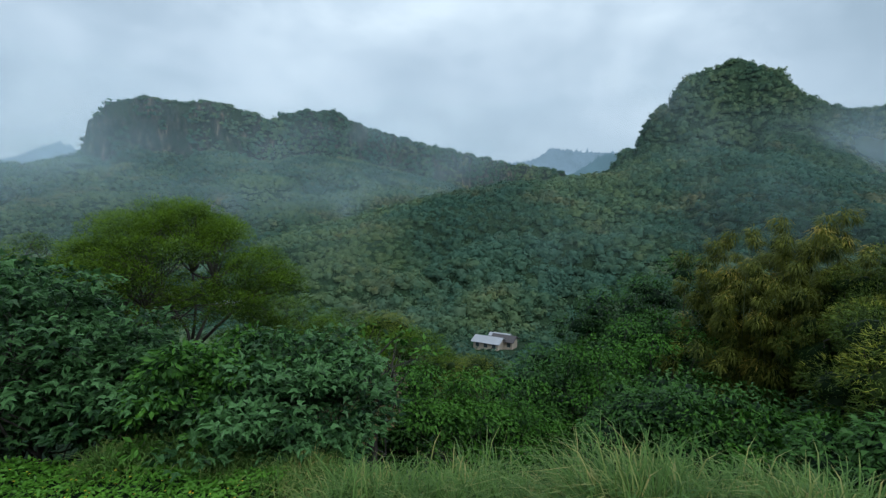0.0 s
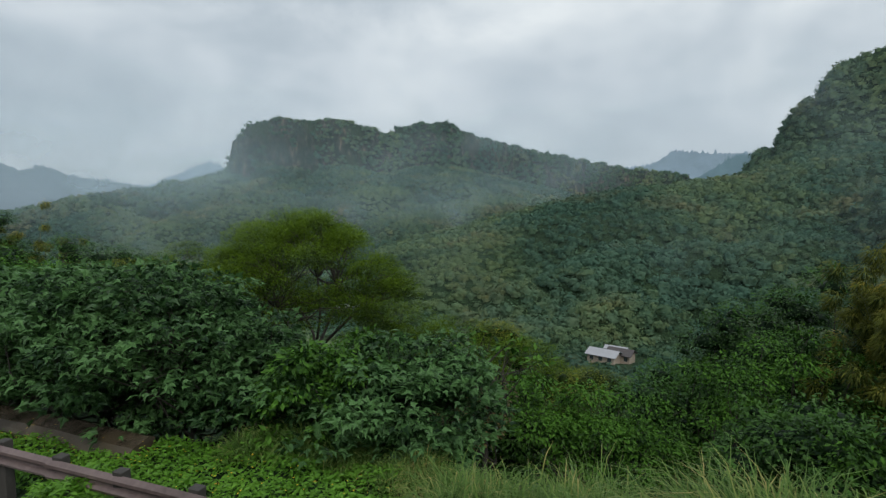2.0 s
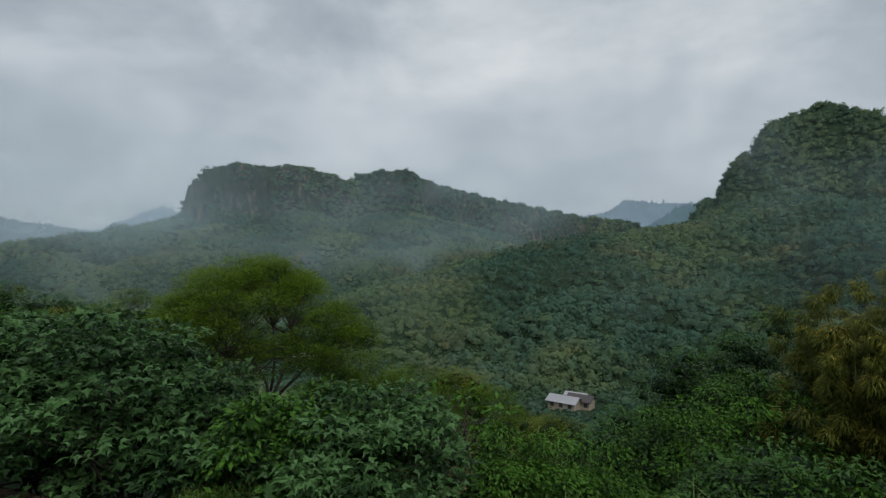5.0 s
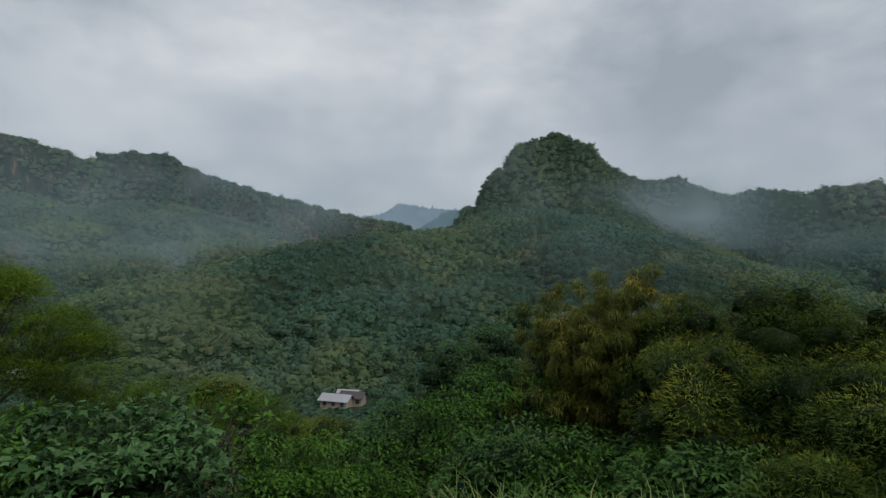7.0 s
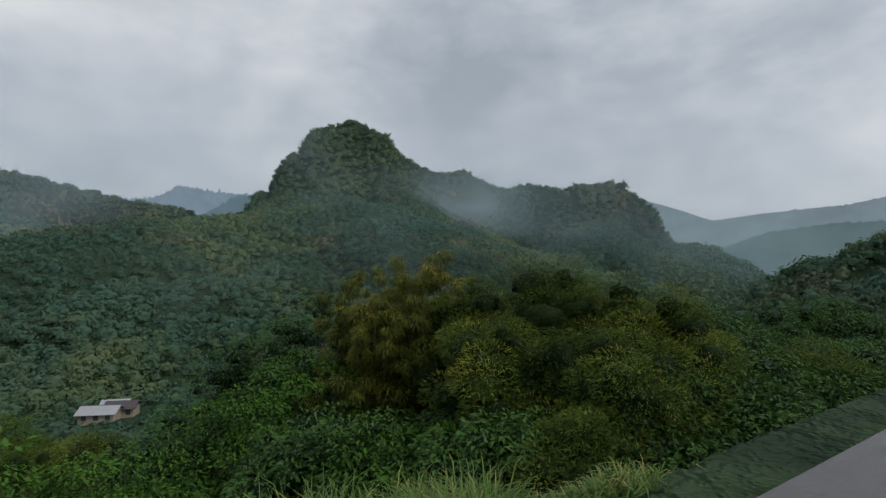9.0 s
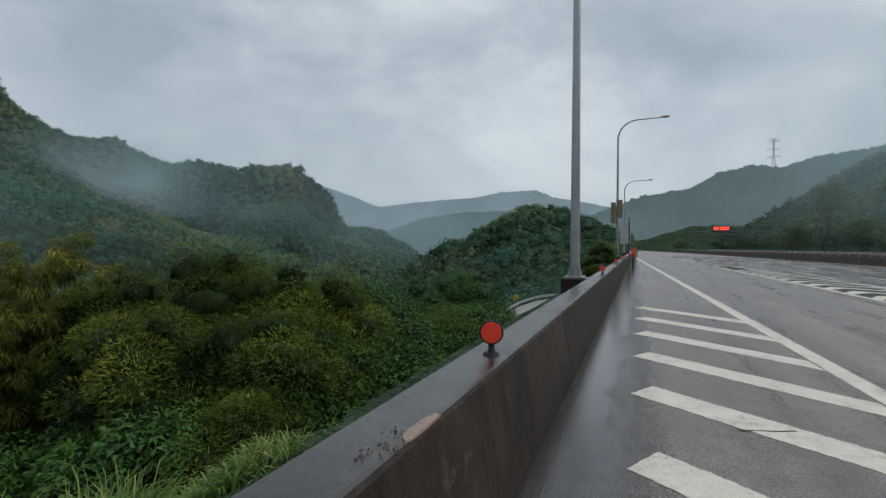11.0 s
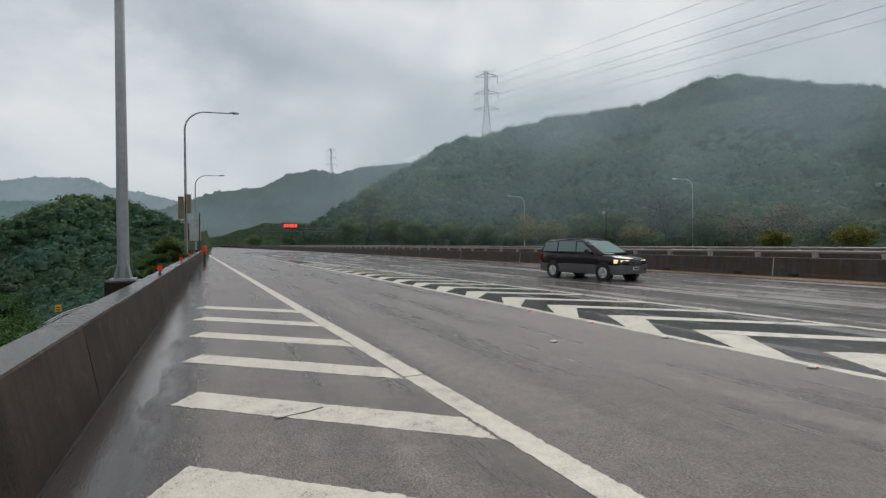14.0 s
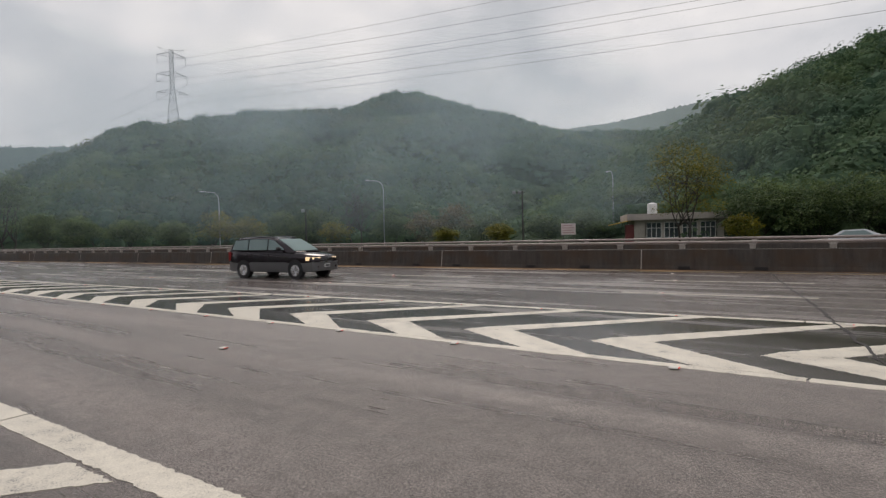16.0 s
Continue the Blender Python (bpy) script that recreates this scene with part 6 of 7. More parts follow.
# ---- the lower road in the valley mouth ----
def lower_road():
    c = lane_points()
    t = np.gradient(c, axis=0)
    side = np.stack([t[:, 1], -t[:, 0], 0 * t[:, 0]], -1)
    side /= np.linalg.norm(side, axis=1, keepdims=True)
    vs, n = [], len(c)
    for p, s in zip(c, side):
        vs += [tuple(p - s * 2.6 - (0, 0, 4)), tuple(p - s * 2.6), tuple(p + s * 2.6), tuple(p + s * 2.6 - (0, 0, 4))]
    fs = [(4 * i + k, 4 * i + k + 1, 4 * i + k + 5, 4 * i + k + 4) for i in range(n - 1) for k in range(3)]
    m = plain("pale_wet_lane", (0.22, 0.20, 0.18), 0.35)
    tagged(part("lower_road", mesh_arrays("lower_road", vs, fs, m), m), "narrow pale wet lane curving below the highway", "road", kind="structure")
    rail = tagged(empty("lane_guardrail"), "grey steel guardrail on the outside of the lower lane", "guardrail")
    edge = c - side * 2.5
    for h in (0.55, 0.8):
        v, f = tube([tuple(p + (0, 0, h)) for p in edge], [0.09] * n, 6)
        part("rail", mesh_arrays("rail", [tuple(q) for q in v], f, M_STEEL, True), M_STEEL, rail)
    for i in range(n - 1):
        for u in (0, 0.5):
            p = edge[i] * (1 - u) + edge[i + 1] * u
            bm = bmesh.new()
            cyl(bm, tuple(p - (0, 0, 0.5)), tuple(p + (0, 0, 0.85)), 0.07, 0.07, 6)
            part("post", bm, M_DARKPOST, rail)
    p = edge[4] + side[4] * -0.6
    sg = tagged(empty("curve_sign", *p), "yellow curve chevron sign beside the lower lane", "sign")
    bm = bmesh.new()
    cyl(bm, (0, 0, -1), (0, 0, 1.2), 0.05, 0.05, 6)
    part("post", bm, M_DARKPOST, sg)
    bm = bmesh.new()
    box(bm, -0.03, 0.03, -0.35, 0.35, 1.0, 1.9, 0.01)
    part("panel", bm, plain("yellow_sign", (0.75, 0.42, 0.03), 0.5), sg)
    for k in range(2):
        bm = bmesh.new()
        z = 1.18 + 0.32 * k
        box(bm, -0.045, -0.031, -0.26, 0.26, z, z + 0.12)
        part("bar", bm, M_BLACK, sg)


lower_road()

# ---- overhead message sign across the highway ----
gan = tagged(empty("sign_gantry", 231, -20, 0), "steel gantry with a lit red message board over the highway", "gantry")
gm = plain("dark_gantry_steel", (0.10, 0.11, 0.12), 0.5, 0.5)
for yy in (1.2, -34):
    bm = bmesh.new()
    cyl(bm, (0, yy, 0), (0, yy, 8.4), 0.35, 0.3, 10)
    part("column", bm, gm, gan)
for zz in (7.0, 8.2):
    bm = bmesh.new()
    cyl(bm, (0, 1.2, zz), (0, -34, zz), 0.16, 0.16, 8)
    part("chord", bm, gm, gan)
for k in range(14):
    bm = bmesh.new()
    cyl(bm, (0, 1.2 - k * 2.5, 7.0 + 1.2 * (k % 2)), (0, 1.2 - (k + 1) * 2.5, 7.0 + 1.2 * ((k + 1) % 2)), 0.07, 0.07, 6)
    part("brace", bm, gm, gan)
bm = bmesh.new()
box(bm, -0.6, 0.2, -13.4, -7.4, 8.3, 10.6, 0.05)
board = part("board", bm, gm, gan)
M_LED = plain("red_led", (0.3, 0.01, 0.01), 0.5, 0, 0.1, 5, 0, (1.0, 0.06, 0.03), 1.3)
for k in range(5):
    bm = bmesh.new()
    w = (0.9, 0.7, 1.0, 0.8, 0.9)[k]
    box(bm, -0.66, -0.602, -8.0 - k * 1.12 - w, -8.0 - k * 1.12, 8.8, 10.1)
    part("lit_bar", bm, M_LED, board, "lit red bar of letters")


# ---- power line ----
def pylon(x, y, z, top, name_label, turn=0, thick=0.14):
    thing = tagged(empty("pylon", x, y, z, turn), name_label, "pylon")
    m = M_PYLON
    h = top - z
    w0, w1 = h * 0.075, h * 0.022
    def width(zz):
        return w0 + (w1 - w0) * min(1, zz / (h * 0.52)) if zz < h * 0.52 else w1
    lev = [0, 0.14, 0.26, 0.36, 0.45, 0.52, 0.58, 0.64, 0.70, 0.76, 0.82, 0.88, 0.94, 0.98]
    legs, braces = [], []
    for sx, sy in ((-1, -1), (1, -1), (1, 1), (-1, 1)):
        pts = [(sx * width(u * h), sy * width(u * h), u * h) for u in lev]
        bm = bmesh.new()
        for p, q in zip(pts, pts[1:]):
            cyl(bm, p, q, thick, thick, 4)
        part("leg", bm, m, thing)
    for a, b in zip(lev, lev[1:]):
        wa, wb = width(a * h), width(b * h)
        ca, cb = [(-wa, -wa), (wa, -wa), (wa, wa), (-wa, wa)], [(-wb, -wb), (wb, -wb), (wb, wb), (-wb, wb)]
        bm = bmesh.new()
        for k in range(4):
            j = (k + 1) % 4
            cyl(bm, (*ca[k], a * h), (*cb[j], b * h), thick * 0.55, thick * 0.55, 4)
            cyl(bm, (*ca[j], a * h), (*cb[k], b * h), thick * 0.55, thick * 0.55, 4)
            cyl(bm, (*cb[k], b * h), (*cb[j], b * h), thick * 0.55, thick * 0.55, 4)
        part("bracing", bm, m, thing)
    tips = []
    for u, reach in ((0.44, 0.17), (0.66, 0.165), (0.89, 0.155)):
        for s in (-1, 1):
            bm = bmesh.new()
            zz, w = u * h, width(u * h)
            tip = (0, s * reach * h, zz + 0.012 * h)
            for sx in (-1, 1):
                cyl(bm, (sx * w, s * w, zz), tip, thick * 0.7, thick * 0.6, 4)
                cyl(bm, (sx * w, s * w, zz + 0.055 * h), tip, thick * 0.7, thick * 0.6, 4)
                for v in (0.33, 0.66):
                    p = [sx * w * (1 - v), s * (w + (reach * h - w) * v), zz + 0.012 * h * v]
                    q = [p[0], p[1], zz + 0.055 * h * (1 - v) + 0.012 * h * v]
                    cyl(bm, p, q, thick * 0.4, thick * 0.4, 4)
            part("arm", bm, m, thing)
            bm = bmesh.new()
            cyl(bm, tip, (tip[0], tip[1], tip[2] - 0.10 * h), thick * 0.8, thick * 0.8, 6)
            part("insulator", bm, m, thing, "hanging insulator string")
            tips.append(Matrix.LocRotScale((x, y, z), Euler((0, 0, radians(turn))), None) @ Vector((tip[0], tip[1], tip[2] - 0.10 * h)))
    for s in (-1, 1):
        bm = bmesh.new()
        cyl(bm, (0, s * width(h), 0.97 * h), (0, s * 0.15 * h, 1.0 * h), thick * 0.8, thick * 0.5, 4)
        cyl(bm, (0, s * width(h), 0.93 * h), (0, s * 0.15 * h, 1.0 * h), thick * 0.8, thick * 0.5, 4)
        part("peak_arm", bm, m, thing)
    return tips


M_PYLON = plain("hazy_galvanised_lattice", (0.30, 0.32, 0.34), 0.6, 0.2, 0.15, 1)
px, py = polar(-118.75, 320)
pz = float(ground_z(px, py))
tips1 = pylon(px, py, pz - 1, 107.2, "tall grey lattice pylon with three pairs of arms", -28)
qx, qy = polar(-101.85, 880)
tips2 = pylon(qx, qy, 110.0, 159.5, "distant lattice pylon faint in haze", -12, 0.20)


def wire(a, b, sag, r=0.035):
    pts = [Vector(a).lerp(Vector(b), u) - Vector((0, 0, sag * 4 * u * (1 - u))) for u in np.linspace(0, 1, 24)]
    v, f = tube(pts, [r] * 24, 4)
    ob = part("power_line", mesh_arrays("power_line", [tuple(p) for p in v], f, M_WIRE), M_WIRE)
    tagged(ob, "thin dark power line strung from the pylon", "cable", "power lines")


M_WIRE = plain("dark_cable", (0.06, 0.065, 0.07), 0.6)
ex, ey = polar(-200, 230)
ends = {0: 66.0, 1: 71.2, 2: 76.7, 3: 79.0, 4: 85.1, 5: 94.0}
for k, p in enumerate(tips1):
    wire(p, (ex + (k % 2) * 7 - 3, ey, ends[k]), 3.0, 0.06)
    if k % 2 == 0:
        wire(p, tips2[k], 22.0, 0.08)

# ---- rest area behind the median ----
M_STUCCO = plain("weathered_pale_stucco", (0.40, 0.36, 0.31), 0.8, 0, 0.3, 1.5, 0.3)
M_ROOFEDGE = plain("pale_parapet", (0.46, 0.40, 0.36), 0.7, 0, 0.2, 2)
M_FRAME = plain("white_window_frame", (0.62, 0.62, 0.60), 0.5)
M_GLASS = plain("dark_window_glass", (0.06, 0.075, 0.08), 0.08, 0, 0.2, 0.5)
M_TANK = plain("white_water_tank", (0.75, 0.75, 0.74), 0.4)
M_AWNING = plain("yellow_awning", (0.62, 0.38, 0.04), 0.6)


def building():
    d = 66.0
    x0, y0 = polar(-165.7, d)
    x1, y1 = polar(-174.3, d + 2.0)
    ang = math.degrees(math.atan2(y1 - y0, x1 - x0))
    L = math.hypot(x1 - x0, y1 - y0)
    thing = tagged(empty("rest_area_building", x0, y0, -0.02, ang), "low pale building with a flat overhanging roof and strip windows", "building")
    H = 2.95
    # front wall (towards the road) is at local y = 0, depth goes to +y when seen from the road
    s = 1.0
    bm = bmesh.new()
    box(bm, 0.3, 1.5, 0, 0.25, 0, H)
    box(bm, L - 1.0, L - 0.3, 0, 0.25, 0, H)
    box(bm, 1.5, L - 1.0, 0, 0.25, 0, 0.85)
    box(bm, 1.5, L - 1.0, 0, 0.25, 2.7, H)
    for k in (1, 2, 3):
        xx = 1.5 + (L - 2.5) * k / 4
        box(bm, xx - 0.14, xx + 0.14, 0, 0.25, 0.85, 2.7)
    box(bm, 0.3, 0.55, 0.25, 6, 0, H)
    box(bm, L - 0.55, L - 0.3, 0.25, 6, 0, H)
    box(bm, 0.3, L - 0.3, 6, 6.25, 0, H)
    part("wall", bm, M_STUCCO, thing)
    bm = bmesh.new()
    box(bm, -0.6, L + 0.3, -0.7, 6.8, H, H + 0.75, 0.03)
    part("roof", bm, M_ROOFEDGE, thing, "flat roof with a deep pale parapet")
    for k in range(4):
        a, b = 1.5 + (L - 2.5) * k / 4 + 0.14, 1.5 + (L - 2.5) * (k + 1) / 4 - 0.14
        bm = bmesh.new()
        for u in np.linspace(a + 0.04, b - 0.04, 4):
            box(bm, u - 0.035, u + 0.035, 0.06, 0.14, 0.86, 2.69)
        box(bm, a, b, 0.06, 0.14, 0.85, 0.93)
        box(bm, a, b, 0.06, 0.14, 2.62, 2.70)
        box(bm, a, b, 0.06, 0.14, 1.98, 2.06)
        fr = part("window", bm, M_FRAME, thing, "white framed strip window")
        bm = bmesh.new()
        box(bm, a, b, 0.15, 0.17, 0.85, 2.7)
        part("pane", bm, M_GLASS, fr)
    bm = bmesh.new()
    cyl(bm, (2.6, 2.0, H + 0.75), (2.6, 2.0, H + 2.0), 0.55, 0.55, 18)
    cyl(bm, (2.6, 2.0, H + 2.0), (2.6, 2.0, H + 2.15), 0.55, 0.15, 18)
    for zz in (1.0, 1.3, 1.6):
        cyl(bm, (2.6, 2.0, H + zz), (2.6, 2.0, H + zz + 0.06), 0.58, 0.58, 18)
    part("water_tank", bm, M_TANK, thing, "white ribbed water tank")
    bm = bmesh.new()
    vs = [bm.verts.new(p) for p in ((-2.4, -0.6, 2.55), (0.3, -0.6, 3.1), (0.3, 3, 3.1), (-2.4, 3, 2.55), (-2.4, -0.6, 2.47), (0.3, -0.6, 3.0), (0.3, 3, 3.0), (-2.4, 3, 2.47))]
    for q in ((0, 1, 2, 3), (7, 6, 5, 4), (0, 4, 5, 1), (1, 5, 6, 2), (2, 6, 7, 3), (3, 7, 4, 0)):
        bm.faces.new([vs[i] for i in q])
    part("awning", bm, M_AWNING, thing, "sloping yellow awning")
    bm = bmesh.new()
    box(bm, -0.7, 0.28, 0.2, 1.0, 0, 2.5, 0.03)
    part("kiosk_panel", bm, plain("dark_red_panel", (0.16, 0.03, 0.03), 0.5), thing, "dark red panel under the awning")
    return thing


b = building()


def stand(az, d, el0, el1):
    x, y = polar(az, d)
    return float(x), float(y), 1.6 + d * math.tan(radians(el0)), 1.6 + d * math.tan(radians(el1))


# lamps of the rest area
for az, d, el in ((-122.8, 96, 5.0), (-139.5, 90, 6.2), (-163.9, 84, 6.5)):
    x, y, _, top = stand(az, d, 0, el)
    lamp_post(x, y, -0.02, top, 2.6, "street_lamp", "slim grey street lamp behind the median", 1, 0.11, True, az + (100 if az > -160 else 20))


def flood(az, d, el, heads):
    x, y, _, top = stand(az, d, 0, el)
    thing = tagged(empty("floodlight_pole", x, y, -0.02, az), "dark pole with box floodlights on a crossbar", "floodlight")
    bm = bmesh.new()
    cyl(bm, (0, 0, 0), (0, 0, top), 0.12, 0.08, 10)
    part("pole", bm, M_DARKPOST, thing)
    bm = bmesh.new()
    box(bm, -0.9 * heads / 2 - 0.3, 0.3, -0.05, 0.05, top - 0.25, top - 0.13, 0.01)
    part("crossbar", bm, M_DARKPOST, thing)
    for k in range(heads):
        bm = bmesh.new()
        box(bm, -0.35 - 0.75 * k - 0.25, -0.35 - 0.75 * k + 0.25, -0.5, 0.05, top - 0.42, top - 0.02, 0.04)
        part("lamp_box", bm, M_STEEL, thing)


flood(-154.6, 72, 4.7, 2)
flood(-131.3, 76, 3.2, 1)
x, y, lo, hi = stand(-159.4, 58, -0.15, 1.05)
sg = tagged(empty("notice_board", x, y, 0, -159.4), "pale pinkish notice board on two posts", "notice board")
for dx in (-0.5, 0.5):
    bm = bmesh.new()
    cyl(bm, (dx, 0, -0.1), (dx, 0, hi), 0.04, 0.04, 8)
    part("post", bm, M_DARKPOST, sg)
bm = bmesh.new()
box(bm, -0.75, 0.75, -0.06, -0.02, lo, hi, 0.01)
pn = part("panel", bm, plain("pale_pink_board", (0.66, 0.55, 0.53), 0.5), sg)
for k in range(4):
    bm = bmesh.new()
    box(bm, -0.6, 0.6 - 0.2 * (k % 2), -0.068, -0.061, lo + 0.2 + 0.25 * k, lo + 0.28 + 0.25 * k)
    part("text_bar", bm, plain("faded_red_ink", (0.45, 0.25, 0.24), 0.6), pn)

# second rail and striped kerb on the far side of the median
far_rail = tagged(empty("far_barrier"), "low far barrier with a pipe rail beyond the median", "barrier", kind="structure")
v, f = tube([(x, y_med(x) - 9.5, 1.12) for x in np.arange(-60, 200, 6.0)], [0.07] * 44, 6)
part("top_rail", mesh_arrays("top_rail", [tuple(p) for p in v], f, M_RAIL, True), M_RAIL, far_rail)
for x in np.arange(-58, 120, 3.0):
    o = part("rail_post", post_me, M_POSTS, far_rail)
    o.matrix_basis = pose(x, y_med(x) - 9.5, 0.84)
part("barrier_length", profile_mesh("barrier_length", list(np.arange(-60, 200, 6.0)), lambda x: y_med(x) - 9.3, MED_PROF, M_MEDIAN), M_MEDIAN, far_rail)
ky = plain("yellow_kerb_paint", (0.62, 0.42, 0.06), 0.6)
kk = tagged(empty("striped_kerb", 0, 0, 0), "kerb painted in yellow and black blocks", "kerb", kind="structure")
for i, x in enumerate(np.arange(-24, 6, 0.2)):
    bm = bmesh.new()
    y = -36.0
    box(bm, x, x + 0.197, y - 0.2, y, 0.72, 0.88, 0.01)
    part("block", bm, ky if i % 2 else M_BLACK, kk)
bm = bmesh.new()
box(bm, -26, 6, -36.18, -36.02, -0.05, 0.719)
part("kerb_base", bm, M_KERB, kk)

# trees and bushes behind the median
def rear(kind, az, d, el, r, seed):
    x, y, h = at_polar(az, d, el)
    if kind == "yellow":
        return tree("yellowing_tree", "young tree with thin yellow-green leaves", "tree", x, y, h, r, seed, "tuft", 0.24, int(1900 + 260 * r * r), M_LEAF_AUTUMN, 44, 0.22, 0.7, 2, 0.26, 0.2, shell=0.4)
    if kind == "bare":
        return tree("bare_tree", "leafless tree with a wide fan of dark branches", "tree", x, y, h, r, seed, "tuft", 0.15, 60, M_LEAF_BROWN, 110, 0.30, 0.6, 2, 0.12, 0.2, shell=0.3)
    if kind == "brown":
        return tree("brown_shrub", "brownish twiggy shrub behind the median", "shrub", x, y, h, r, seed, "tuft", 0.28, int(1500 + 200 * r * r), M_LEAF_BROWN, 30, 0.1, 0.7, 3, 0.3, 0.2)
    return tree("roadside_tree", "leafy green tree behind the median", "tree", x, y, h, r, seed, "tuft", 0.30, int(2600 + 300 * r * r), M_LEAF_REAR, 36, 0.12, 0.7, 2, 0.32, 0.2)


REAR = [("yellow", -170.6, 57, 8.8, 4.0), ("yellow", -122.8, 80, 2.9, 3.2), ("yellow", -125.6, 82, 2.4, 3.0), ("bare", -136.6, 86, 6.3, 5.4), ("green", -106.0, 150, 6.2, 6.0), ("green", -103.6, 140, 2.4, 4.5),
        ("green", -108.4, 140, 2.6, 5.0), ("green", -111.5, 130, 2.2, 5.0), ("green", -115, 120, 2.0, 4.4), ("green", -118.6, 110, 1.8, 4.2), ("green", -128.6, 90, 2.6, 4.0), ("green", -132.5, 88, 2.9, 4.0), ("yellow", -134.4, 80, 1.7, 2.6),
        ("green", -140.2, 92, 2.6, 4.0), ("brown", -143.8, 84, 2.6, 3.6), ("brown", -147.0, 84, 3.4, 4.0), ("green", -150.4, 84, 2.2, 3.4), ("green", -157, 80, 2.0, 3.4), ("yellow", -152.2, 62, 1.2, 1.8), ("yellow", -146, 64, 1.0, 1.6), ("green", -161.5, 78, 2.4, 3.4),
        ("green", -176.5, 66, 4.2, 3.8), ("green", -180.5, 64, 3.6, 3.6), ("green", -184.5, 64, 4.0, 4.0), ("yellow", -175.6, 54, 1.4, 1.6), ("green", -94.0, 215, 0.9, 3.0), ("green", -165.8, 84, 4.6, 4.0)]
for i, q in enumerate(REAR):
    rear(*q, 500 + i)

# ---- the van on the highway ----
M_VAN = plain("dark_plum_car_paint", (0.022, 0.014, 0.018), 0.12, 0.2, 0.1, 1)
M_VANLOW = plain("silver_lower_paint", (0.15, 0.15, 0.155), 0.3, 0.4, 0.1, 1)
# sky showing in the glass is put into this pale teal; specular is off
M_CARGLASS = plain("sky_pale_car_glass", (0.25, 0.32, 0.32), 0.5, 0, 0.1, 0.5)
M_CARGLASS.node_tree.nodes["Principled BSDF"].inputs["Specular IOR Level"].default_value = 0.0
M_CHROME = plain("chrome", (0.6, 0.6, 0.62), 0.12, 1.0, 0.05)
M_TYRE = plain("wet_tyre", (0.015, 0.015, 0.016), 0.6)
M_HEAD = plain("lit_headlamp", (0.7, 0.6, 0.4), 0.2, 0, 0.05, 4, 0, (1.0, 0.72, 0.42), 0.7)
M_TAIL = plain("tail_lamp", (0.30, 0.02, 0.02), 0.25)
M_PLATE = plain("white_plate", (0.65, 0.65, 0.63), 0.5)


def loft(bm, rings, close=True):
    rows = [[bm.verts.new(p) for p in ring] for ring in rings]
    n = len(rows[0])
    for a, b in zip(rows, rows[1:]):
        for k in range(n if close else n - 1):
            bm.faces.new((a[k], a[(k + 1) % n], b[(k + 1) % n], b[k]))
    if close:
        bm.faces.new(rows[0])
        bm.faces.new(rows[-1])
    bmesh.ops.recalc_face_normals(bm, faces=bm.faces)
    return bm


def smooth(ob, angle=40):
    for p in ob.data.polygons:
        p.use_smooth = True
    ob.data.set_sharp_from_angle(angle=radians(angle))
    return ob


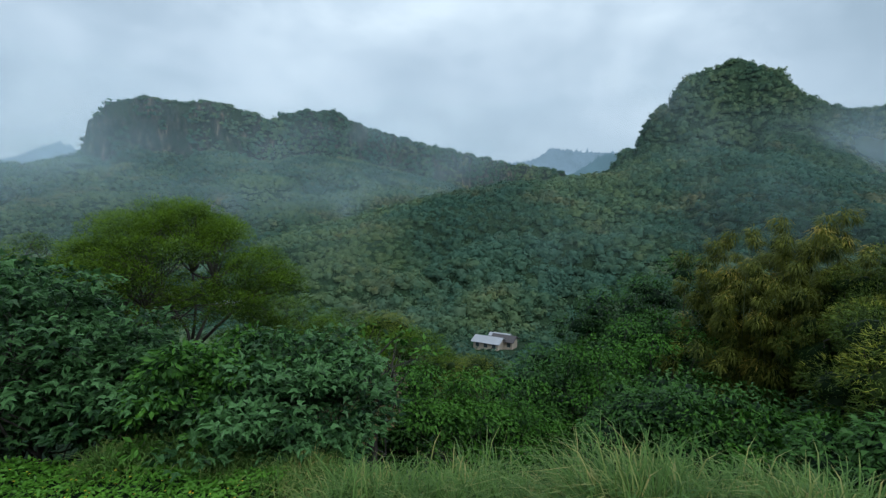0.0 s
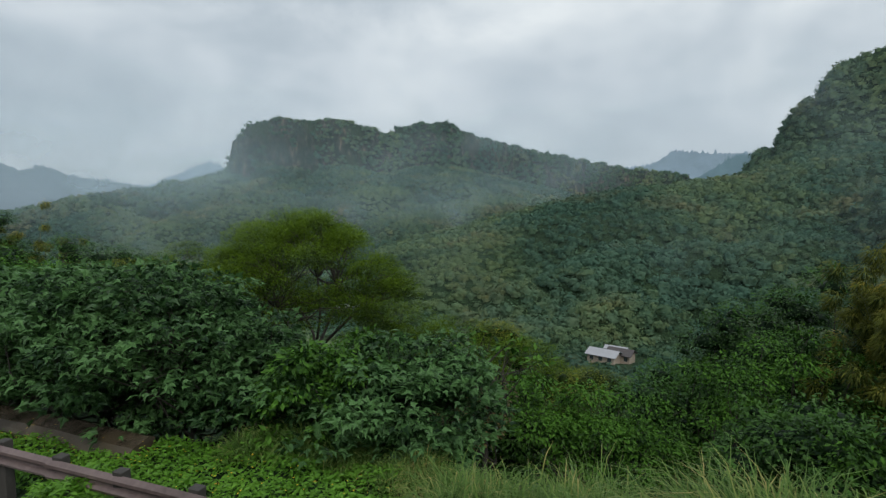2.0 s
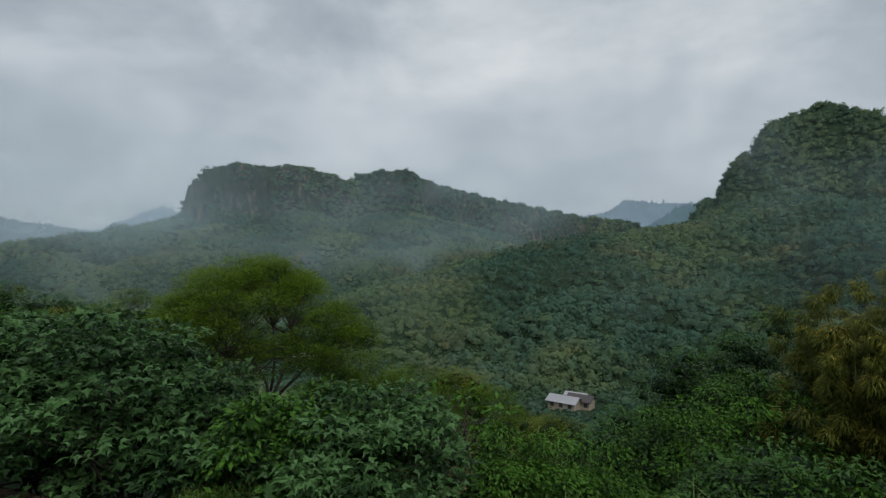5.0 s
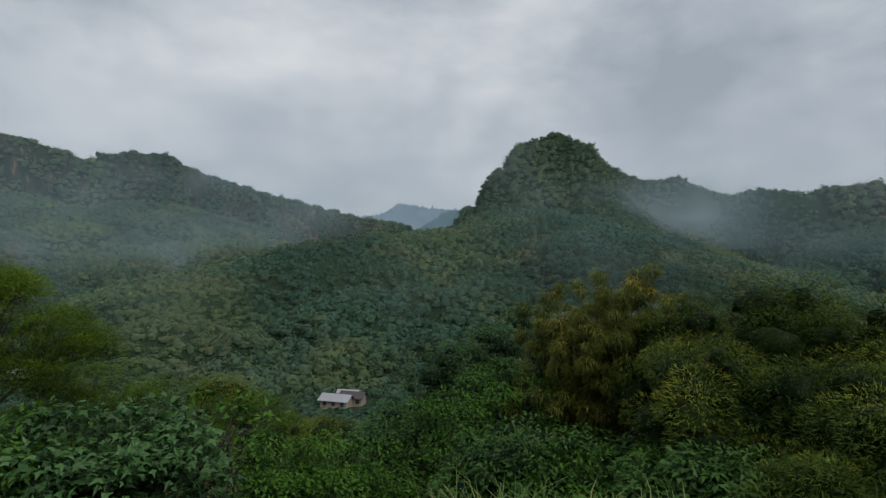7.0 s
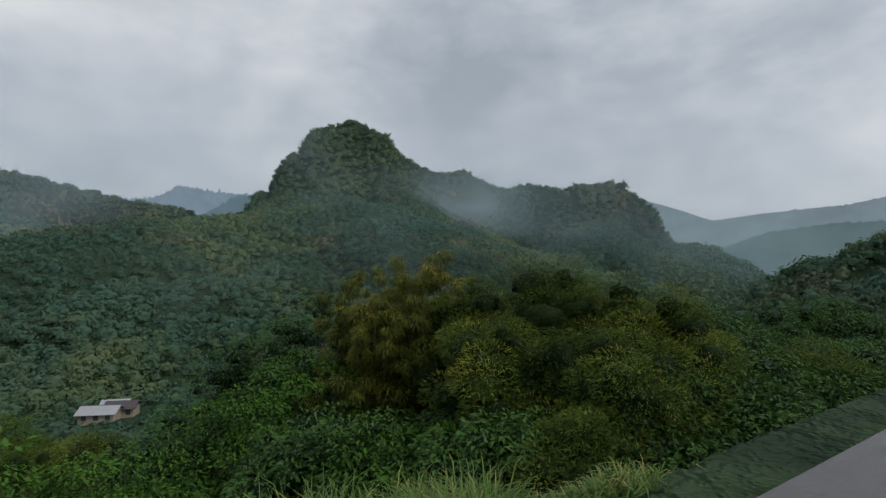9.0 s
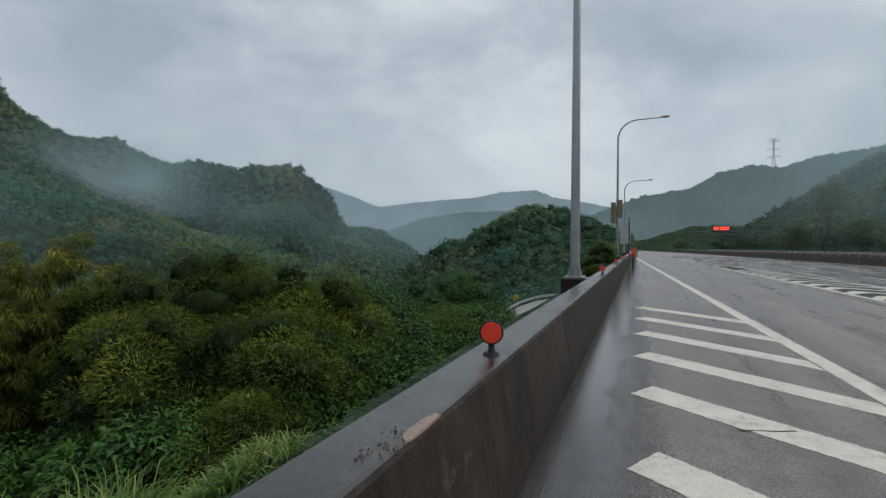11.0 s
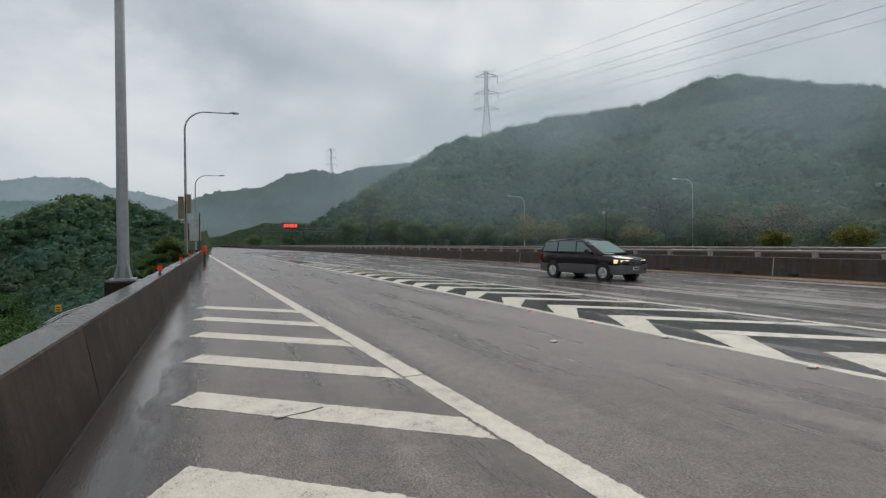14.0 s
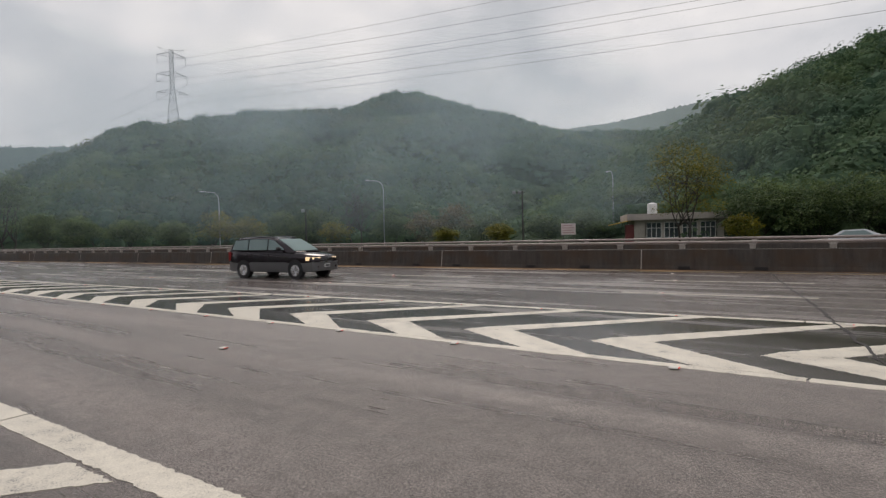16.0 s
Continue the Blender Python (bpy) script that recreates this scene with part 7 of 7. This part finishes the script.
def van(x, y, turn):
    """Front towards local -x; 4.6 m long, 1.76 m wide, 1.65 m high."""
    thing = tagged(empty("minivan", x, y, 0.0, turn), "dark plum minivan with silver lower panels and lit headlamps", "car")
    # upper body below the windows: x, half width, low z, belt z
    st = [(-2.30, 0.66, 0.62, 0.76), (-2.20, 0.80, 0.60, 0.86), (-1.7, 0.87, 0.58, 0.96), (-1.15, 0.88, 0.58, 1.02), (-0.6, 0.88, 0.58, 1.05), (0.5, 0.88, 0.58, 1.07), (1.5, 0.88, 0.58, 1.08), (2.15, 0.84, 0.58, 1.08), (2.28, 0.76, 0.60, 1.04)]
    bm = bmesh.new()
    loft(bm, [[(a, -w, lo), (a, -w * 0.995, (lo + hi) / 2), (a, -w * 0.95, hi - 0.05), (a, -w * 0.86, hi), (a, w * 0.86, hi), (a, w * 0.95, hi - 0.05), (a, w * 0.995, (lo + hi) / 2), (a, w, lo)] for a, w, lo, hi in st])
    smooth(part("body", bm, M_VAN, thing))
    low = [(-2.36, 0.62, 0.30, 0.60), (-2.26, 0.80, 0.26, 0.62), (-1.9, 0.885, 0.25, 0.60), (-1.0, 0.89, 0.24, 0.60), (0.6, 0.89, 0.24, 0.60), (2.0, 0.885, 0.25, 0.60), (2.26, 0.82, 0.28, 0.62), (2.34, 0.66, 0.32, 0.60)]
    bm = bmesh.new()
    loft(bm, [[(a, -w * 0.95, lo), (a, -w, lo + 0.08), (a, -w, hi), (a, w, hi), (a, w, lo + 0.08), (a, w * 0.95, lo)] for a, w, lo, hi in low])
    smooth(part("lower_panel", bm, M_VANLOW, thing, "silver sills and bumpers"))
    cab = [(-1.36, 0.80, 1.0, 1.03), (-0.85, 0.77, 1.0, 1.31), (-0.40, 0.74, 1.0, 1.52), (0.05, 0.73, 1.0, 1.61), (0.9, 0.72, 1.0, 1.64), (1.75, 0.71, 1.0, 1.61), (2.05, 0.71, 1.0, 1.50), (2.26, 0.76, 1.0, 1.08)]
    bm = bmesh.new()
    loft(bm, [[(a, -w - 0.06, lo), (a, -w, hi - 0.06), (a, -w + 0.10, hi), (a, w - 0.10, hi), (a, w, hi - 0.06), (a, w + 0.06, lo)] for a, w, lo, hi in cab])
    smooth(part("cabin", bm, M_VAN, thing))
    def pane(pts, sy):
        b2 = bmesh.new()
        out = [b2.verts.new((px, sy * (0.855 - (pz - 1.0) * 0.20), pz)) for px, pz in pts]
        inn = [b2.verts.new((px, sy * (0.815 - (pz - 1.0) * 0.20), pz)) for px, pz in pts]
        b2.faces.new(out)
        b2.faces.new(inn)
        for i in range(len(pts)):
            k = (i + 1) % len(pts)
            b2.faces.new((out[i], out[k], inn[k], inn[i]))
        bmesh.ops.recalc_face_normals(b2, faces=b2.faces)
        part("side_window", b2, M_CARGLASS, thing, "side window with pale sky put into its colour")
    for sy in (-1, 1):
        pane([(-0.86, 1.11), (0.0, 1.11), (0.0, 1.52), (-0.30, 1.47)], sy)
        pane([(0.08, 1.11), (1.10, 1.11), (1.10, 1.54), (0.08, 1.53)], sy)
        pane([(1.18, 1.11), (2.06, 1.13), (1.92, 1.49), (1.18, 1.54)], sy)
    bm = bmesh.new()
    loft(bm, [[(-1.33, -0.70, 1.075), (-1.33, 0.70, 1.075), (-1.31, 0.70, 1.05), (-1.31, -0.70, 1.05)], [(-0.86, -0.67, 1.335), (-0.86, 0.67, 1.335), (-0.84, 0.67, 1.31), (-0.84, -0.67, 1.31)], [(-0.44, -0.62, 1.535), (-0.44, 0.62, 1.535), (-0.42, 0.62, 1.51), (-0.42, -0.62, 1.51)]])
    part("windscreen", bm, M_CARGLASS, thing)
    for sx in (-1.48, 1.36):
        for sy in (-1, 1):
            bm = bmesh.new()
            cyl(bm, (sx, sy * 0.72, 0.315), (sx, sy * 0.905, 0.315), 0.325, 0.31, 28)
            ty = part("tyre", bm, M_TYRE, thing)
            bm = bmesh.new()
            cyl(bm, (sx, sy * 0.90, 0.31), (sx, sy * 0.915, 0.31), 0.225, 0.215, 24)
            for k in range(7):
                a = k * 0.8976
                cyl(bm, (sx, sy * 0.918, 0.31), (sx + 0.18 * math.cos(a), sy * 0.918, 0.31 + 0.18 * math.sin(a)), 0.022, 0.018, 5)
            part("rim", bm, M_CHROME, ty, "alloy rim")
            bm = bmesh.new()
            cyl(bm, (sx, sy * 0.70, 0.34), (sx, sy * 0.893, 0.34), 0.385, 0.385, 28)
            part("wheel_arch", bm, M_BLACK, thing, "dark wheel arch")
    for sy in (-1, 1):
        bm = bmesh.new()
        loft(bm, [[(-2.30, sy * 0.36, 0.64), (-2.30, sy * 0.36, 0.79), (-2.20, sy * 0.36, 0.82), (-2.20, sy * 0.36, 0.64)], [(-2.26, sy * 0.70, 0.65), (-2.26, sy * 0.70, 0.80), (-2.12, sy * 0.70, 0.83), (-2.12, sy * 0.70, 0.65)], [(-2.10, sy * 0.835, 0.68), (-2.10, sy * 0.835, 0.80), (-1.98, sy * 0.84, 0.82), (-1.98, sy * 0.84, 0.68)]])
        part("headlamp", bm, M_HEAD, thing, "lit yellowish headlamp")
        bm = bmesh.new()
        box(bm, 2.18, 2.30, sy * 0.79 - 0.06, sy * 0.79 + 0.06, 0.68, 1.04, 0.02)
        part("tail_lamp", bm, M_TAIL, thing, "red tail lamp")
        bm = bmesh.new()
        bmesh.ops.create_uvsphere(bm, u_segments=10, v_segments=6, radius=1)
        bmesh.ops.scale(bm, vec=(0.08, 0.13, 0.09), verts=bm.verts)
        bmesh.ops.translate(bm, vec=(-0.72, sy * 0.99, 1.14), verts=bm.verts)
        part("mirror", bm, M_BLACK, thing)
        bm = bmesh.new()
        box(bm, -1.05, 0.95, sy * 0.893 - 0.008, sy * 0.893 + 0.008, 0.57, 0.62, 0.004)
        part("trim_strip", bm, M_VANLOW, thing)
        for hx in (-0.05, 0.98):
            bm = bmesh.new()
            box(bm, hx - 0.08, hx + 0.08, sy * 0.885 - 0.012, sy * 0.885 + 0.012, 0.90, 0.94, 0.006)
            part("door_handle", bm, M_BLACK, thing)
    bm = bmesh.new()
    for k in range(4):
        box(bm, -2.34, -2.28, -0.33, 0.33, 0.62 + 0.05 * k, 0.645 + 0.05 * k, 0.004)
    for yy in (-0.34, 0, 0.34):
        box(bm, -2.345, -2.28, yy - 0.014, yy + 0.014, 0.61, 0.82, 0.003)
    part("grille", bm, M_CHROME, thing, "chrome barred grille")
    bm = bmesh.new()
    box(bm, -2.385, -2.345, -0.17, 0.17, 0.42, 0.54, 0.004)
    pl = part("number_plate", bm, M_PLATE, thing)
    bm = bmesh.new()
    box(bm, -2.39, -2.386, -0.13, 0.13, 0.45, 0.51)
    part("bar", bm, M_BLACK, pl)
    for sy in (-0.55, 0.55):
        bm = bmesh.new()
        cyl(bm, (-2.36, sy, 0.43), (-2.30, sy, 0.43), 0.055, 0.055, 12)
        part("fog_lamp", bm, M_CHROME, thing)
    for sy in (-1, 1):
        bm = bmesh.new()
        v, f = tube([(-0.2, sy * 0.60, 1.60), (0.6, sy * 0.62, 1.645), (1.7, sy * 0.60, 1.60)], [0.02] * 3, 6)
        part("roof_rail", mesh_arrays("roof_rail", [tuple(q) for q in v], f, M_VANLOW, True), M_VANLOW, thing)
    thing.scale = (1.03, 1.0, 1.06)
    return thing


van(18.5, -15.35, 7)


def parked_car(x, y, turn):
    """A pale car of which little more than the roof shows over the median."""
    thing = tagged(empty("parked_car", x, y, -0.02, turn), "white car parked behind the median", "car")
    m = plain("white_car_paint", (0.68, 0.70, 0.72), 0.2, 0, 0.05, 1)
    bm = bmesh.new()
    loft(bm, [[(a, -w, 0.28), (a, -w, hi), (a, w, hi), (a, w, 0.28)] for a, w, hi in ((-2.2, 0.7, 0.7), (-1.9, 0.86, 0.85), (-0.9, 0.88, 0.95), (1.6, 0.88, 0.98), (2.1, 0.84, 0.92), (2.25, 0.7, 0.8))])
    smooth(part("body", bm, m, thing))
    bm = bmesh.new()
    loft(bm, [[(a, -w, 0.9), (a, -w + 0.12, hi), (a, w - 0.12, hi), (a, w, 0.9)] for a, w, hi in ((-1.1, 0.78, 0.95), (-0.35, 0.74, 1.42), (0.7, 0.73, 1.46), (1.7, 0.76, 1.0))])
    smooth(part("roof", bm, m, thing))
    for sy in (-1, 1):
        bm = bmesh.new()
        loft(bm, [[(-0.75, sy * 0.80, 1.0), (-0.25, sy * 0.72, 1.36), (-0.25, sy * 0.70, 1.36), (-0.75, sy * 0.76, 1.0)], [(1.3, sy * 0.80, 1.0), (0.75, sy * 0.72, 1.38), (0.75, sy * 0.70, 1.38), (1.3, sy * 0.76, 1.0)]])
        part("side_window", bm, M_CARGLASS, thing)
        for sx in (-1.35, 1.35):
            bm = bmesh.new()
            cyl(bm, (sx, sy * 0.72, 0.31), (sx, sy * 0.895, 0.31), 0.31, 0.30, 20)
            part("tyre", bm, M_TYRE, thing)


cx, cy = polar(-183.6, 42.0)
parked_car(cx, cy, 172)

# ---- houses in the valley ----
M_TIN = plain("pale_weathered_tin", (0.36, 0.36, 0.38), 0.6, 0.1, 0.15, 0.6)
M_OLDROOF = plain("dark_old_roofing", (0.07, 0.06, 0.06), 0.7)
M_OLDWALL = plain("stained_plaster", (0.34, 0.28, 0.22), 0.85, 0, 0.35, 0.8)


def house(x, y, z, turn, L, W, H, rise, label, roof):
    """Walls with openings and a low gabled roof with eaves."""
    thing = tagged(empty("house", x, y, z, turn), label, "house")
    bm = bmesh.new()
    box(bm, -L / 2, L / 2, -W / 2, W / 2, -2.5, H)
    part("wall", bm, M_OLDWALL, thing)
    for s in (-1, 1):
        bm = bmesh.new()
        e = 0.7
        vs = [bm.verts.new(p) for p in ((-L / 2 - e, 0, H + rise), (L / 2 + e, 0, H + rise), (L / 2 + e, s * (W / 2 + e), H - 0.2), (-L / 2 - e, s * (W / 2 + e), H - 0.2),
                                        (-L / 2 - e, 0, H + rise - 0.15), (L / 2 + e, 0, H + rise - 0.15), (L / 2 + e, s * (W / 2 + e), H - 0.35), (-L / 2 - e, s * (W / 2 + e), H - 0.35))]
        for q in ((0, 1, 2, 3), (7, 6, 5, 4), (0, 4, 5, 1), (1, 5, 6, 2), (2, 6, 7, 3), (3, 7, 4, 0)):
            bm.faces.new([vs[i] for i in q])
        bmesh.ops.recalc_face_normals(bm, faces=bm.faces)
        part("roof", bm, roof, thing, "sloping sheet roof")
    for k in range(3):
        bm = bmesh.new()
        xx = -L / 3 + k * L / 3
        box(bm, xx - 0.6, xx + 0.6, -W / 2 - 0.03, -W / 2 - 0.003, H * 0.35, H * 0.8)
        part("window", bm, M_GLASS, thing)
    return thing


def house_at(az, d, lift, *rest):
    x, y = polar(az, d)
    house(float(x), float(y), float(ground_z(x, y)) + lift, *rest)


house_at(-2.1, HOUSE_D, 0.2, -24, 8.5, 6.0, 2.8, 1.3, "small valley house with a pale tin roof", M_TIN)
house_at(-3.8, HOUSE_D + 3, 0.0, -24, 7.0, 5.0, 3.0, 1.4, "old house with a dark patched roof", M_OLDROOF)
house_at(-3.3, HOUSE_D + 7, 0.2, -18, 6.0, 2.4, 3.4, 0.7, "narrow shed with a pale tin roof", M_TIN)
house_at(25.8, SHED_D, 0.0, 15, 13, 7, 3.4, 1.0, "long white-roofed building glimpsed through a tree", M_TIN)
